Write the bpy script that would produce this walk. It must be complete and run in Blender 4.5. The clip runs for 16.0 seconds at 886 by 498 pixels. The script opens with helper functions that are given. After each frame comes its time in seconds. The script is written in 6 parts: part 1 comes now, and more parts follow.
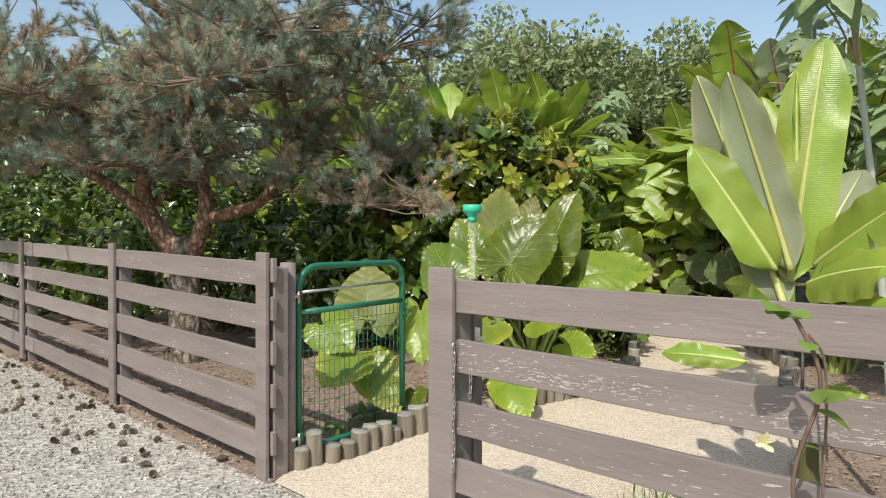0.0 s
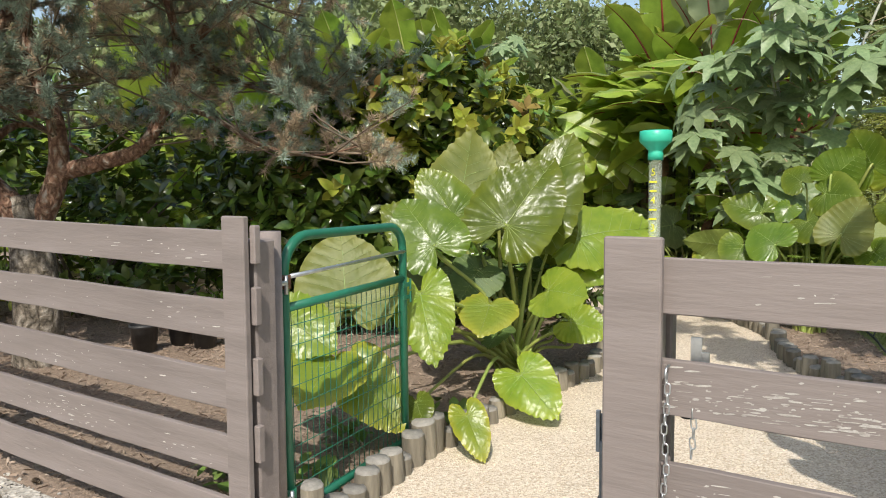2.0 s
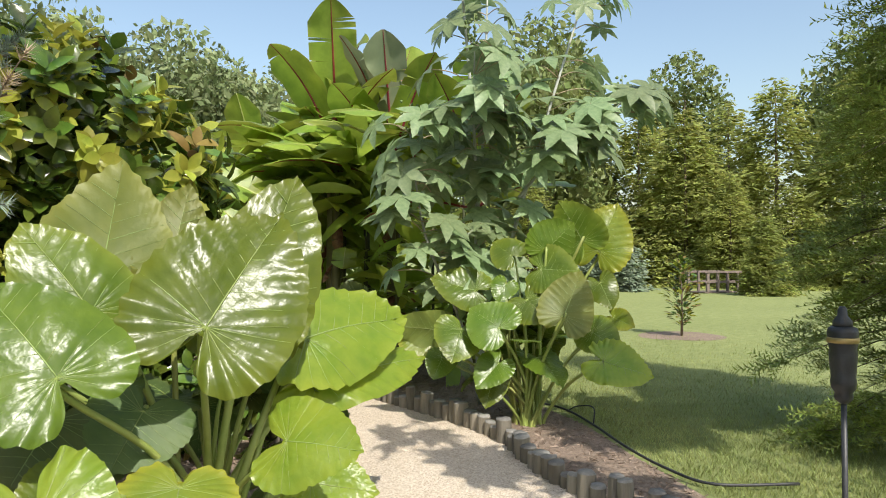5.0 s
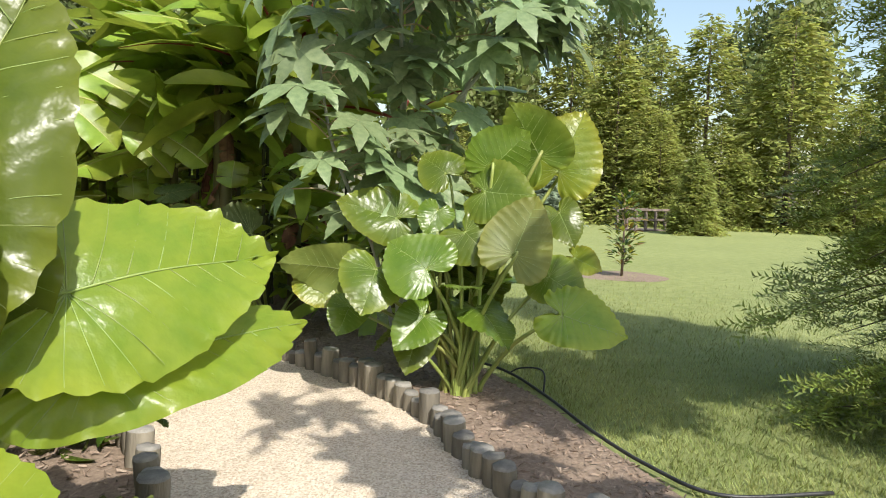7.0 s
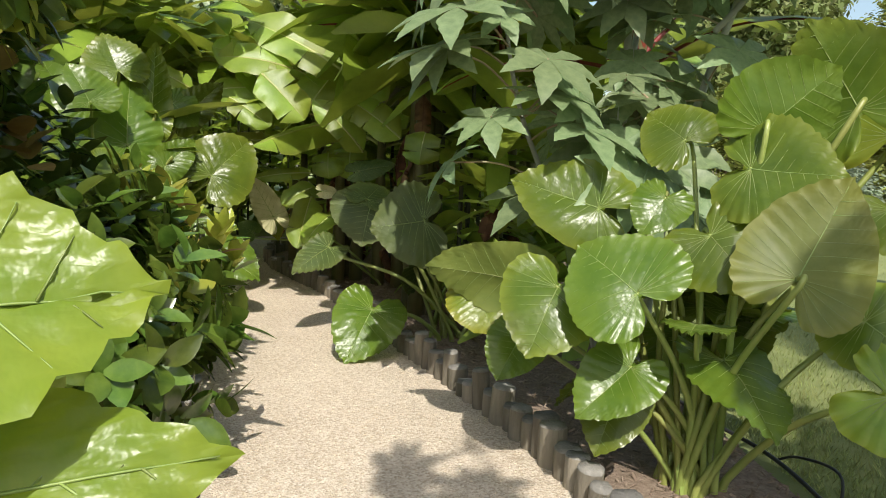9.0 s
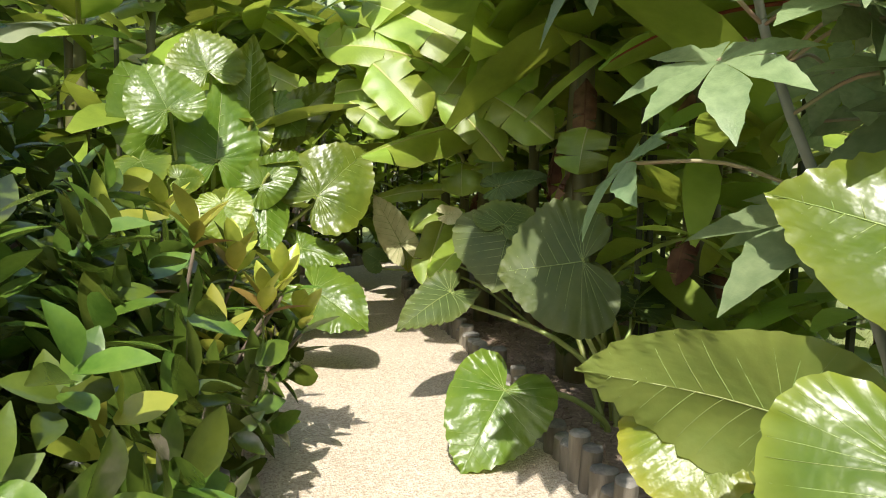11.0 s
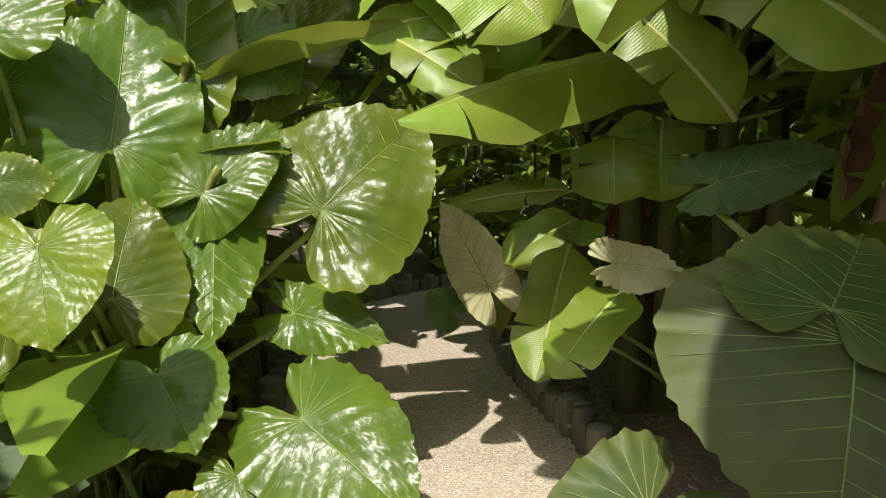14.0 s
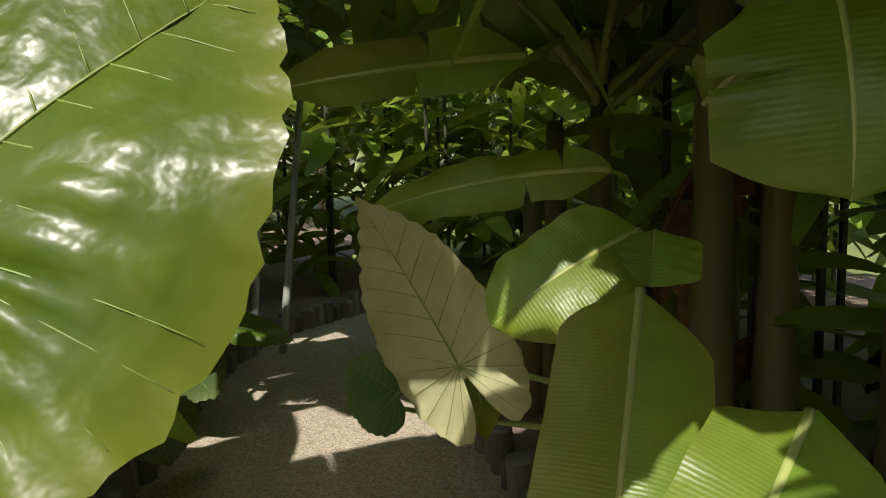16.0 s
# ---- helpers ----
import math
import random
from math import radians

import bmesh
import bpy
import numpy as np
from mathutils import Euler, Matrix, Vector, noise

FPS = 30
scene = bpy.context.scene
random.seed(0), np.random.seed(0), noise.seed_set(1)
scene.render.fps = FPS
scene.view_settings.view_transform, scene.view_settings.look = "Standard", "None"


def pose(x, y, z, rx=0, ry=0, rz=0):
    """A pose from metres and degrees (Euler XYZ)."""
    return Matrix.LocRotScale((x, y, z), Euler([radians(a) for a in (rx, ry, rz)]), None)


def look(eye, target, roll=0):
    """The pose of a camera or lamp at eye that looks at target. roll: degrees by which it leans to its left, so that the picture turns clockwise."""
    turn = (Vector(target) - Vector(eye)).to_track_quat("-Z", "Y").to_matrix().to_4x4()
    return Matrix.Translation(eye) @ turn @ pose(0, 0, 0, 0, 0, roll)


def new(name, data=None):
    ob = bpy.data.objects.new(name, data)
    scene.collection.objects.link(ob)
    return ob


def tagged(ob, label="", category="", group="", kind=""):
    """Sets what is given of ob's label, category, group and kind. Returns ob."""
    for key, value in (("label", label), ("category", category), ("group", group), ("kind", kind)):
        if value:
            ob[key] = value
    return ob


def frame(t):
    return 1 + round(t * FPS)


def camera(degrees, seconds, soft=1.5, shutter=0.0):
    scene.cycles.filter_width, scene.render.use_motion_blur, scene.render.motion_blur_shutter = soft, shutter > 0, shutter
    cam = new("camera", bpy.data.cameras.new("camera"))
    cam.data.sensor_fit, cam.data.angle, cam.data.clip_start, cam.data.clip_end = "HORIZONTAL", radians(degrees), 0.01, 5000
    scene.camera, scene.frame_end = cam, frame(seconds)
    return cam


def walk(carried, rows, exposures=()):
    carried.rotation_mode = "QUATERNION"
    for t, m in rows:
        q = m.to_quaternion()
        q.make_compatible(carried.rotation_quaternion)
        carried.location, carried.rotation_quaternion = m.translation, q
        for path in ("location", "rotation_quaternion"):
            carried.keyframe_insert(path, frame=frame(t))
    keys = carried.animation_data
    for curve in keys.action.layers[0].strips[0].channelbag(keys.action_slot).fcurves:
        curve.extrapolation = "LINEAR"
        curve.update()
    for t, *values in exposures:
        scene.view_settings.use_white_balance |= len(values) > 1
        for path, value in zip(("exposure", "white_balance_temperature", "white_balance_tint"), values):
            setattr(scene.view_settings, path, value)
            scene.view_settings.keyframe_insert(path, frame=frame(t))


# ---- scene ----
cam = camera(66.1, 16.0, soft=1.0)
METRES, EYE, TILT, LEAN, TURN = 13.5, 1.535, -1.2, 0.0, 0.0
ROWS = [
    (0.0, 0.0, 0.0, 0.0, 0.0, 0.0, 0.0),
    (0.5, -0.0147, 0.0312, -0.0002, -1.2, -0.44, -0.14),
    (1.0, -0.0317, 0.0597, -0.0015, -3.2, -0.79, -0.02),
    (1.5, -0.0507, 0.0896, -0.0005, -6.08, -1.89, 0.17),
    (2.0, -0.0696, 0.1135, 0.0004, -13.03, -3.62, 0.84),
    (2.5, -0.0782, 0.14, 0.0015, -21.74, -2.98, 1.44),
    (3.0, -0.0823, 0.1673, 0.0035, -26.27, -1.56, 1.16),
    (3.5, -0.085, 0.1943, 0.0062, -32.73, 0.13, 2.34),
    (4.0, -0.0752, 0.219, 0.0036, -37.61, 0.22, 3.0),
    (4.5, -0.0625, 0.2407, 0.0053, -40.82, 1.56, 1.67),
    (5.0, -0.0462, 0.2665, 0.0052, -44.55, 1.84, 1.13),
    (7.5, 0.0687, 0.3624, -0.0011, -50.47, -5.25, -1.17),
    (8.0, 0.0954, 0.379, -0.0008, -44.18, -6.11, -1.46),
    (8.5, 0.121, 0.3947, -0.0027, -37.81, -5.77, -1.25),
    (9.0, 0.1434, 0.414, -0.0023, -29.31, -5.49, -1.9),
    (9.5, 0.1617, 0.4394, -0.0019, -25.48, -4.34, -2.4),
    (10.0, 0.1781, 0.4643, -0.0026, -22.2, -4.72, -1.69),
    (12.5, 0.2301, 0.6181, 0.0021, -9.11, -3.68, -0.61),
    (13.0, 0.2366, 0.6506, 0.0016, -9.26, -3.82, 0.1),
    (13.5, 0.2407, 0.6842, 0.0015, -8.15, -4.59, 0.37),
    (14.0, 0.2437, 0.7184, 0.0029, -8.15, -4.87, 0.64),
    (14.5, 0.2517, 0.7547, 0.0035, -8.32, -5.08, 0.97),
    (15.0, 0.2572, 0.788, 0.0032, -8.32, -5.25, 1.32),
    (15.5, 0.2638, 0.8182, 0.0027, -10.32, -5.38, 2.48),
    (16.0, 0.2716, 0.8493, 0.0012, -10.93, -5.52, 1.9),
]
walk(cam, [(t, pose(0, 0, EYE, TILT, LEAN, TURN) @ pose(METRES * x, METRES * y, METRES * z, 90 + pitch, roll, yaw)) for t, x, y, z, yaw, pitch, roll in ROWS],
     [(0.0, 0.12), (1.2, 0.2), (3.0, 0.2), (5.0, 0.38), (7.4, 0.55), (8.0, 0.42), (9.0, 0.3), (10.0, 0.6), (12.3, 0.78), (13.2, 0.62), (14.5, 0.27), (16.0, 0.2)])

# ---- light ----
SUN_DIR = Vector((-0.33, -0.83, 1.0)).normalized()
world = bpy.data.worlds.new("sky")
scene.world = world
world.use_nodes = True
wn = world.node_tree.nodes
wl = world.node_tree.links
sky = wn.new("ShaderNodeTexSky")
sky.sky_type = "NISHITA"
sky.sun_disc = False
sky.sun_elevation = radians(48)
sky.sun_rotation = math.atan2(SUN_DIR.x, SUN_DIR.y)
sky.air_density, sky.dust_density, sky.ozone_density = 1.4, 2.2, 0.8
wl.new(sky.outputs[0], wn["Background"].inputs[0])
wn["Background"].inputs[1].default_value = 0.15
sun_data = bpy.data.lights.new("sun", "SUN")
sun_data.energy, sun_data.angle, sun_data.color = 4.0, radians(0.6), (1.0, 0.95, 0.86)
sun = new("sun", sun_data)
sun.matrix_world = look(SUN_DIR * 40, (0, 0, 0))


# ---- materials ----
def base_mat(name):
    m = bpy.data.materials.new(name)
    m.use_nodes = True
    t = m.node_tree
    return m, t.nodes, t.links, t.nodes["Principled BSDF"]


def add_bump(n, l, bsdf, height, strength, distance=0.01):
    b = n.new("ShaderNodeBump")
    b.inputs["Strength"].default_value, b.inputs["Distance"].default_value = strength, distance
    l.new(height, b.inputs["Height"])
    l.new(b.outputs[0], bsdf.inputs["Normal"])
    return b


def ramp_of(n, stops):
    r = n.new("ShaderNodeValToRGB")
    e = r.color_ramp.elements
    e[0].position, e[0].color = stops[0][0], (*stops[0][1], 1)
    e[1].position, e[1].color = stops[-1][0], (*stops[-1][1], 1)
    for p, c in stops[1:-1]:
        x = e.new(p)
        x.color = (*c, 1)
    return r


def noise_of(n, l, scale, detail=5.0, rough=0.6, stretch=None, coords="Object"):
    c = n.new("ShaderNodeTexCoord")
    out = c.outputs[coords]
    if stretch:
        mp = n.new("ShaderNodeMapping")
        mp.inputs["Scale"].default_value = stretch
        l.new(out, mp.inputs[0])
        out = mp.outputs[0]
    t = n.new("ShaderNodeTexNoise")
    t.inputs["Scale"].default_value, t.inputs["Detail"].default_value, t.inputs["Roughness"].default_value = scale, detail, rough
    l.new(out, t.inputs["Vector"])
    return t


def plain_mat(name, stops, scale=8.0, rough=0.6, bump=0.2, bump_scale=40.0, metal=0.0, stretch=None, vary=0.15, coords="Object"):
    """A surface with two scales of noise: colour and fine relief; pieces differ a little by Object Info's Random."""
    m, n, l, b = base_mat(name)
    t = noise_of(n, l, scale, stretch=stretch, coords=coords)
    r = ramp_of(n, stops)
    l.new(t.outputs["Fac"], r.inputs[0])
    oi = n.new("ShaderNodeObjectInfo")
    mr = n.new("ShaderNodeMapRange")
    mr.inputs["To Min"].default_value, mr.inputs["To Max"].default_value = 1 - vary, 1 + vary
    l.new(oi.outputs["Random"], mr.inputs["Value"])
    h = n.new("ShaderNodeHueSaturation")
    l.new(mr.outputs[0], h.inputs["Value"])
    l.new(r.outputs[0], h.inputs["Color"])
    l.new(h.outputs[0], b.inputs["Base Color"])
    b.inputs["Roughness"].default_value, b.inputs["Metallic"].default_value = rough, metal
    t2 = noise_of(n, l, bump_scale, 4.0, 0.6, stretch=stretch, coords=coords)
    add_bump(n, l, b, t2.outputs["Fac"], bump)
    return m


def leaf_mat(name, dark, light, edge=None, rough=0.35, through_light=0.3, glow=None, scale=6.0, lines=0.0, vary=0.2, bump=0.25, hue=0.02, grain=55.0, gloss=0.5):
    """Leaf tissue: glossy on top of a translucent body; edge colours the rim where the mesh has an 'edge' attribute."""
    m, n, l, b = base_mat(name)
    t = noise_of(n, l, scale, 4.0, 0.6)
    r = ramp_of(n, [(0.3, dark), (0.72, light)])
    l.new(t.outputs["Fac"], r.inputs[0])
    col = r.outputs[0]
    if edge:
        a = n.new("ShaderNodeAttribute")
        a.attribute_name = "edge"
        oi2 = n.new("ShaderNodeObjectInfo")
        mm = n.new("ShaderNodeMath")
        mm.operation = "MULTIPLY"
        l.new(a.outputs["Fac"], mm.inputs[0])
        l.new(oi2.outputs["Random"], mm.inputs[1])
        mx = n.new("ShaderNodeMix")
        mx.data_type = "RGBA"
        l.new(mm.outputs[0], mx.inputs["Factor"])
        l.new(col, mx.inputs["A"])
        mx.inputs["B"].default_value = (*edge, 1)
        col = mx.outputs["Result"]
    oi = n.new("ShaderNodeObjectInfo")
    gi = n.new("ShaderNodeNewGeometry")
    add = n.new("ShaderNodeMath")
    add.operation = "ADD"
    l.new(oi.outputs["Random"], add.inputs[0])
    l.new(gi.outputs["Random Per Island"], add.inputs[1])
    fr = n.new("ShaderNodeMath")
    fr.operation = "FRACT"
    l.new(add.outputs[0], fr.inputs[0])
    mr = n.new("ShaderNodeMapRange")
    mr.inputs["To Min"].default_value, mr.inputs["To Max"].default_value = 1 - vary, 1 + vary
    l.new(fr.outputs[0], mr.inputs["Value"])
    mh = n.new("ShaderNodeMapRange")
    mh.inputs["To Min"].default_value, mh.inputs["To Max"].default_value = 0.5 - hue, 0.5 + hue * 0.6
    l.new(fr.outputs[0], mh.inputs["Value"])
    h = n.new("ShaderNodeHueSaturation")
    l.new(mr.outputs[0], h.inputs["Value"])
    l.new(mh.outputs[0], h.inputs["Hue"])
    l.new(col, h.inputs["Color"])
    l.new(h.outputs[0], b.inputs["Base Color"])
    b.inputs["Roughness"].default_value, b.inputs["Specular IOR Level"].default_value = rough, gloss
    t2 = noise_of(n, l, grain, 3.0, 0.5)
    height = t2.outputs["Fac"]
    if lines:
        uv = n.new("ShaderNodeUVMap")
        w = n.new("ShaderNodeTexWave")
        w.inputs["Scale"].default_value, w.inputs["Distortion"].default_value = lines, 1.2
        w.inputs["Detail"].default_value = 2.0
        l.new(uv.outputs[0], w.inputs["Vector"])
        ad = n.new("ShaderNodeMath")
        ad.operation = "MULTIPLY_ADD"
        ad.inputs[1].default_value = 0.25
        l.new(w.outputs["Fac"], ad.inputs[0])
        l.new(t2.outputs["Fac"], ad.inputs[2])
        height = ad.outputs[0]
    add_bump(n, l, b, height, bump, 0.006 if grain > 40 else 0.03)
    if through_light:
        tr = n.new("ShaderNodeBsdfTranslucent")
        hs = n.new("ShaderNodeHueSaturation")
        hs.inputs["Saturation"].default_value, hs.inputs["Value"].default_value, hs.inputs["Hue"].default_value = 1.0, 1.5, 0.48
        l.new(h.outputs[0], hs.inputs["Color"])
        l.new(hs.outputs[0], tr.inputs[0])
        mix = n.new("ShaderNodeMixShader")
        mix.inputs[0].default_value = through_light
        l.new(b.outputs[0], mix.inputs[1])
        l.new(tr.outputs[0], mix.inputs[2])
        l.new(mix.outputs[0], n["Material Output"].inputs[0])
    return m


EAR = leaf_mat("elephant_ear_leaf", (0.062, 0.118, 0.012), (0.132, 0.196, 0.022), edge=(0.190, 0.240, 0.032), rough=0.29, through_light=0.28, scale=5.0, grain=14.0, bump=0.18, gloss=0.34)
EAR_DULL = leaf_mat("elephant_ear_blue_leaf", (0.056, 0.100, 0.029), (0.106, 0.155, 0.043), edge=(0.145, 0.185, 0.045), rough=0.5, through_light=0.22, scale=5.0, grain=14.0, bump=0.12, gloss=0.3)
EAR_OLIVE = leaf_mat("elephant_ear_underside", (0.125, 0.170, 0.032), (0.200, 0.232, 0.048), edge=(0.240, 0.260, 0.050), rough=0.5, through_light=0.38, scale=5.0)
EAR_YOUNG = leaf_mat("elephant_ear_yellow_leaf", (0.130, 0.220, 0.020), (0.240, 0.300, 0.034), edge=(0.400, 0.400, 0.045), rough=0.32, through_light=0.32, scale=5.0, grain=18.0, bump=0.22, gloss=0.42)
EAR_DRY = leaf_mat("dry_pale_leaf", (0.360, 0.340, 0.170), (0.480, 0.450, 0.260), rough=0.7, through_light=0.2, scale=8.0)
EAR_VEIN = leaf_mat("leaf_vein", (0.190, 0.265, 0.065), (0.290, 0.355, 0.110), rough=0.45, through_light=0.0, scale=9.0)
STALK = leaf_mat("leaf_stalk", (0.192, 0.260, 0.054), (0.339, 0.370, 0.108), rough=0.4, through_light=0.0, scale=4.0)
BANANA = leaf_mat("banana_leaf", (0.155, 0.240, 0.030), (0.30, 0.405, 0.055), edge=(0.294, 0.320, 0.068), rough=0.36, through_light=0.31, scale=3.0, lines=34.0)
BANANA_BACK = leaf_mat("banana_leaf_waxy", (0.169, 0.210, 0.121), (0.249, 0.280, 0.162), edge=(0.384, 0.360, 0.135), rough=0.6, through_light=0.2, scale=3.0, lines=26.0)
BANANA_RIB = leaf_mat("banana_midrib", (0.339, 0.400, 0.108), (0.475, 0.480, 0.176), rough=0.4, through_light=0.0)
BANANA_RED = leaf_mat("banana_midrib_red", (0.160, 0.020, 0.020), (0.300, 0.050, 0.040), rough=0.4, through_light=0.0)
BANANA_STEM = plain_mat("banana_stem", [(0.2, (0.04, 0.035, 0.018)), (0.5, (0.13, 0.125, 0.045)), (0.8, (0.22, 0.15, 0.07))], 3.0, 0.55, 0.3, 14.0, stretch=(1, 1, 0.12))
DEAD_LEAF = leaf_mat("dead_leaf", (0.10, 0.05, 0.025), (0.26, 0.14, 0.07), rough=0.85, through_light=0.1, scale=12.0)
# Cane colour darkened: the thicket's deep shade is put into it.
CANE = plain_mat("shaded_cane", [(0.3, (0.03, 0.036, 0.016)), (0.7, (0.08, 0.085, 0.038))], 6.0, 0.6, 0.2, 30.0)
CASTOR = leaf_mat("castor_leaf", (0.15, 0.225, 0.10), (0.26, 0.34, 0.17), rough=0.42, through_light=0.25, scale=7.0)
CASTOR_STEM = plain_mat("castor_stem", [(0.3, (0.30, 0.33, 0.28)), (0.7, (0.45, 0.46, 0.42))], 6.0, 0.6, 0.2, 30.0)
CASTOR_PINK = plain_mat("castor_stalk", [(0.3, (0.30, 0.30, 0.16)), (0.7, (0.42, 0.27, 0.20))], 6.0, 0.5, 0.1)
CASTOR_POD = plain_mat("castor_pod", [(0.3, (0.10, 0.17, 0.05)), (0.7, (0.22, 0.26, 0.09))], 20.0, 0.8, 0.5, 90.0)
MAGNOLIA = leaf_mat("magnolia_leaf", (0.05, 0.098, 0.013), (0.125, 0.185, 0.028), rough=0.25, gloss=0.75, through_light=0.12, scale=9.0, vary=0.4, bump=0.15, hue=0.03)
MAGNOLIA_NEW = leaf_mat("magnolia_new_leaf", (0.25, 0.30, 0.04), (0.42, 0.43, 0.07), rough=0.25, through_light=0.3, scale=9.0, vary=0.3, bump=0.15)
MAGNOLIA_BROWN = leaf_mat("magnolia_brown_underside", (0.150, 0.100, 0.020), (0.250, 0.180, 0.040), rough=0.6, through_light=0.15, scale=9.0)
TWIG = plain_mat("twig_bark", [(0.3, (0.10, 0.075, 0.05)), (0.7, (0.22, 0.17, 0.12))], 12.0, 0.85, 0.5, 60.0)


def bark_mat(name, stops, cell, depth):
    """Flaking bark: plates split by dark cracks, with fine grain."""
    m, n, l, b = base_mat(name)
    c = n.new("ShaderNodeTexCoord")
    mp = n.new("ShaderNodeMapping")
    mp.inputs["Scale"].default_value = (1, 1, 0.45)
    l.new(c.outputs["Object"], mp.inputs[0])
    warp = noise_of(n, l, 6.0)
    ad = n.new("ShaderNodeVectorMath")
    ad.operation = "MULTIPLY_ADD"
    ad.inputs[1].default_value = (0.12, 0.12, 0.12)
    l.new(warp.outputs["Color"], ad.inputs[0])
    l.new(mp.outputs[0], ad.inputs[2])
    v = n.new("ShaderNodeTexVoronoi")
    v.feature = "DISTANCE_TO_EDGE"
    v.inputs["Scale"].default_value = cell
    l.new(ad.outputs[0], v.inputs["Vector"])
    grain = noise_of(n, l, 26.0, 6.0, 0.7)
    mm = n.new("ShaderNodeMath")
    mm.operation = "MULTIPLY_ADD"
    mm.inputs[1].default_value = 1.6
    l.new(v.outputs["Distance"], mm.inputs[0])
    gm2 = n.new("ShaderNodeMath")
    gm2.operation = "MULTIPLY"
    gm2.inputs[1].default_value = 0.75
    l.new(grain.outputs["Fac"], gm2.inputs[0])
    l.new(gm2.outputs[0], mm.inputs[2])
    r = ramp_of(n, stops)
    l.new(mm.outputs[0], r.inputs[0])
    l.new(r.outputs[0], b.inputs["Base Color"])
    b.inputs["Roughness"].default_value = 0.92
    add_bump(n, l, b, mm.outputs[0], 1.0, depth)
    return m


PINE_BARK = bark_mat("pine_upper_bark", [(0.25, (0.07, 0.04, 0.028)), (0.5, (0.20, 0.105, 0.065)), (0.72, (0.31, 0.19, 0.125)), (0.95, (0.40, 0.33, 0.27))], 15.0, 0.03)
PINE_TRUNK = bark_mat("pine_trunk_bark", [(0.25, (0.05, 0.04, 0.03)), (0.5, (0.17, 0.14, 0.105)), (0.72, (0.30, 0.255, 0.20)), (0.95, (0.42, 0.37, 0.31))], 11.0, 0.05)
NEEDLE = leaf_mat("pine_needles", (0.17, 0.23, 0.17), (0.33, 0.40, 0.31), rough=0.6, through_light=0.0, scale=1.2, vary=0.35)
NEEDLE_DRY = leaf_mat("pine_dry_needles", (0.30, 0.225, 0.14), (0.50, 0.40, 0.27), rough=0.8, through_light=0.0, scale=1.2, vary=0.35)
FENCE = plain_mat("fence_paint", [(0.2, (0.160, 0.133, 0.122)), (0.5, (0.205, 0.172, 0.158)), (0.75, (0.238, 0.203, 0.19)), (0.92, (0.30, 0.27, 0.25))], 11.0, 0.78, 0.3, 60.0, stretch=(0.12, 1, 1), vary=0.1)
FENCE_WORN = plain_mat("fence_bare_wood", [(0.3, (0.34, 0.31, 0.28)), (0.7, (0.55, 0.52, 0.48))], 20.0, 0.9, 0.5, 60.0)
GATE = plain_mat("gate_green_paint", [(0.3, (0.012, 0.115, 0.065)), (0.7, (0.022, 0.155, 0.092))], 6.0, 0.35, 0.08, 60.0)
ZINC = plain_mat("galvanised_steel", [(0.3, (0.42, 0.43, 0.44)), (0.7, (0.62, 0.63, 0.64))], 30.0, 0.35, 0.1, 80.0, metal=0.9)
RUST = plain_mat("rusty_steel", [(0.3, (0.10, 0.04, 0.02)), (0.7, (0.24, 0.11, 0.06))], 30.0, 0.8, 0.4, 80.0, metal=0.2)
DARK_STEEL = plain_mat("dark_grey_steel", [(0.3, (0.12, 0.14, 0.16)), (0.7, (0.22, 0.25, 0.28))], 20.0, 0.4, 0.1, 60.0, metal=0.6)
BLACK = plain_mat("black_plastic", [(0.3, (0.02, 0.02, 0.021)), (0.7, (0.045, 0.045, 0.046))], 10.0, 0.45, 0.2, 50.0)
BRASS = plain_mat("aged_brass", [(0.3, (0.30, 0.22, 0.09)), (0.7, (0.45, 0.34, 0.15))], 20.0, 0.4, 0.1, 50.0, metal=0.8)
TEAL = plain_mat("teal_plastic", [(0.3, (0.03, 0.42, 0.27)), (0.7, (0.045, 0.50, 0.33))], 6.0, 0.4, 0.05, 60.0)
YELLOW = plain_mat("yellow_print", [(0.3, (0.62, 0.60, 0.02)), (0.7, (0.72, 0.70, 0.04))], 6.0, 0.5, 0.02)
LOG_SIDE = plain_mat("log_bark", [(0.25, (0.09, 0.08, 0.06)), (0.5, (0.21, 0.185, 0.14)), (0.8, (0.35, 0.31, 0.24))], 9.0, 0.9, 1.0, 40.0, stretch=(1, 1, 0.15), vary=0.3)
LOG_TOP = plain_mat("log_end_grain", [(0.25, (0.16, 0.15, 0.135)), (0.55, (0.26, 0.245, 0.215)), (0.85, (0.36, 0.34, 0.30))], 18.0, 0.95, 0.7, 70.0, vary=0.3)
VINE = plain_mat("vine_stem", [(0.3, (0.10, 0.06, 0.045)), (0.7, (0.20, 0.13, 0.09))], 12.0, 0.8, 0.3)
FLOWER = leaf_mat("pale_yellow_flower", (0.75, 0.72, 0.38), (0.85, 0.82, 0.50), rough=0.6, through_light=0.3)
HERB = leaf_mat("herb_leaf", (0.10, 0.17, 0.03), (0.20, 0.28, 0.06), rough=0.55, through_light=0.25, vary=0.3)
HERB_DARK = leaf_mat("dark_bedding_leaf", (0.03, 0.04, 0.03), (0.08, 0.09, 0.06), rough=0.4, through_light=0.1, vary=0.4)
GRASS = leaf_mat("grass_blade", (0.18, 0.23, 0.065), (0.34, 0.375, 0.13), rough=0.6, through_light=0.3, vary=0.3, scale=1.5, bump=0.0)
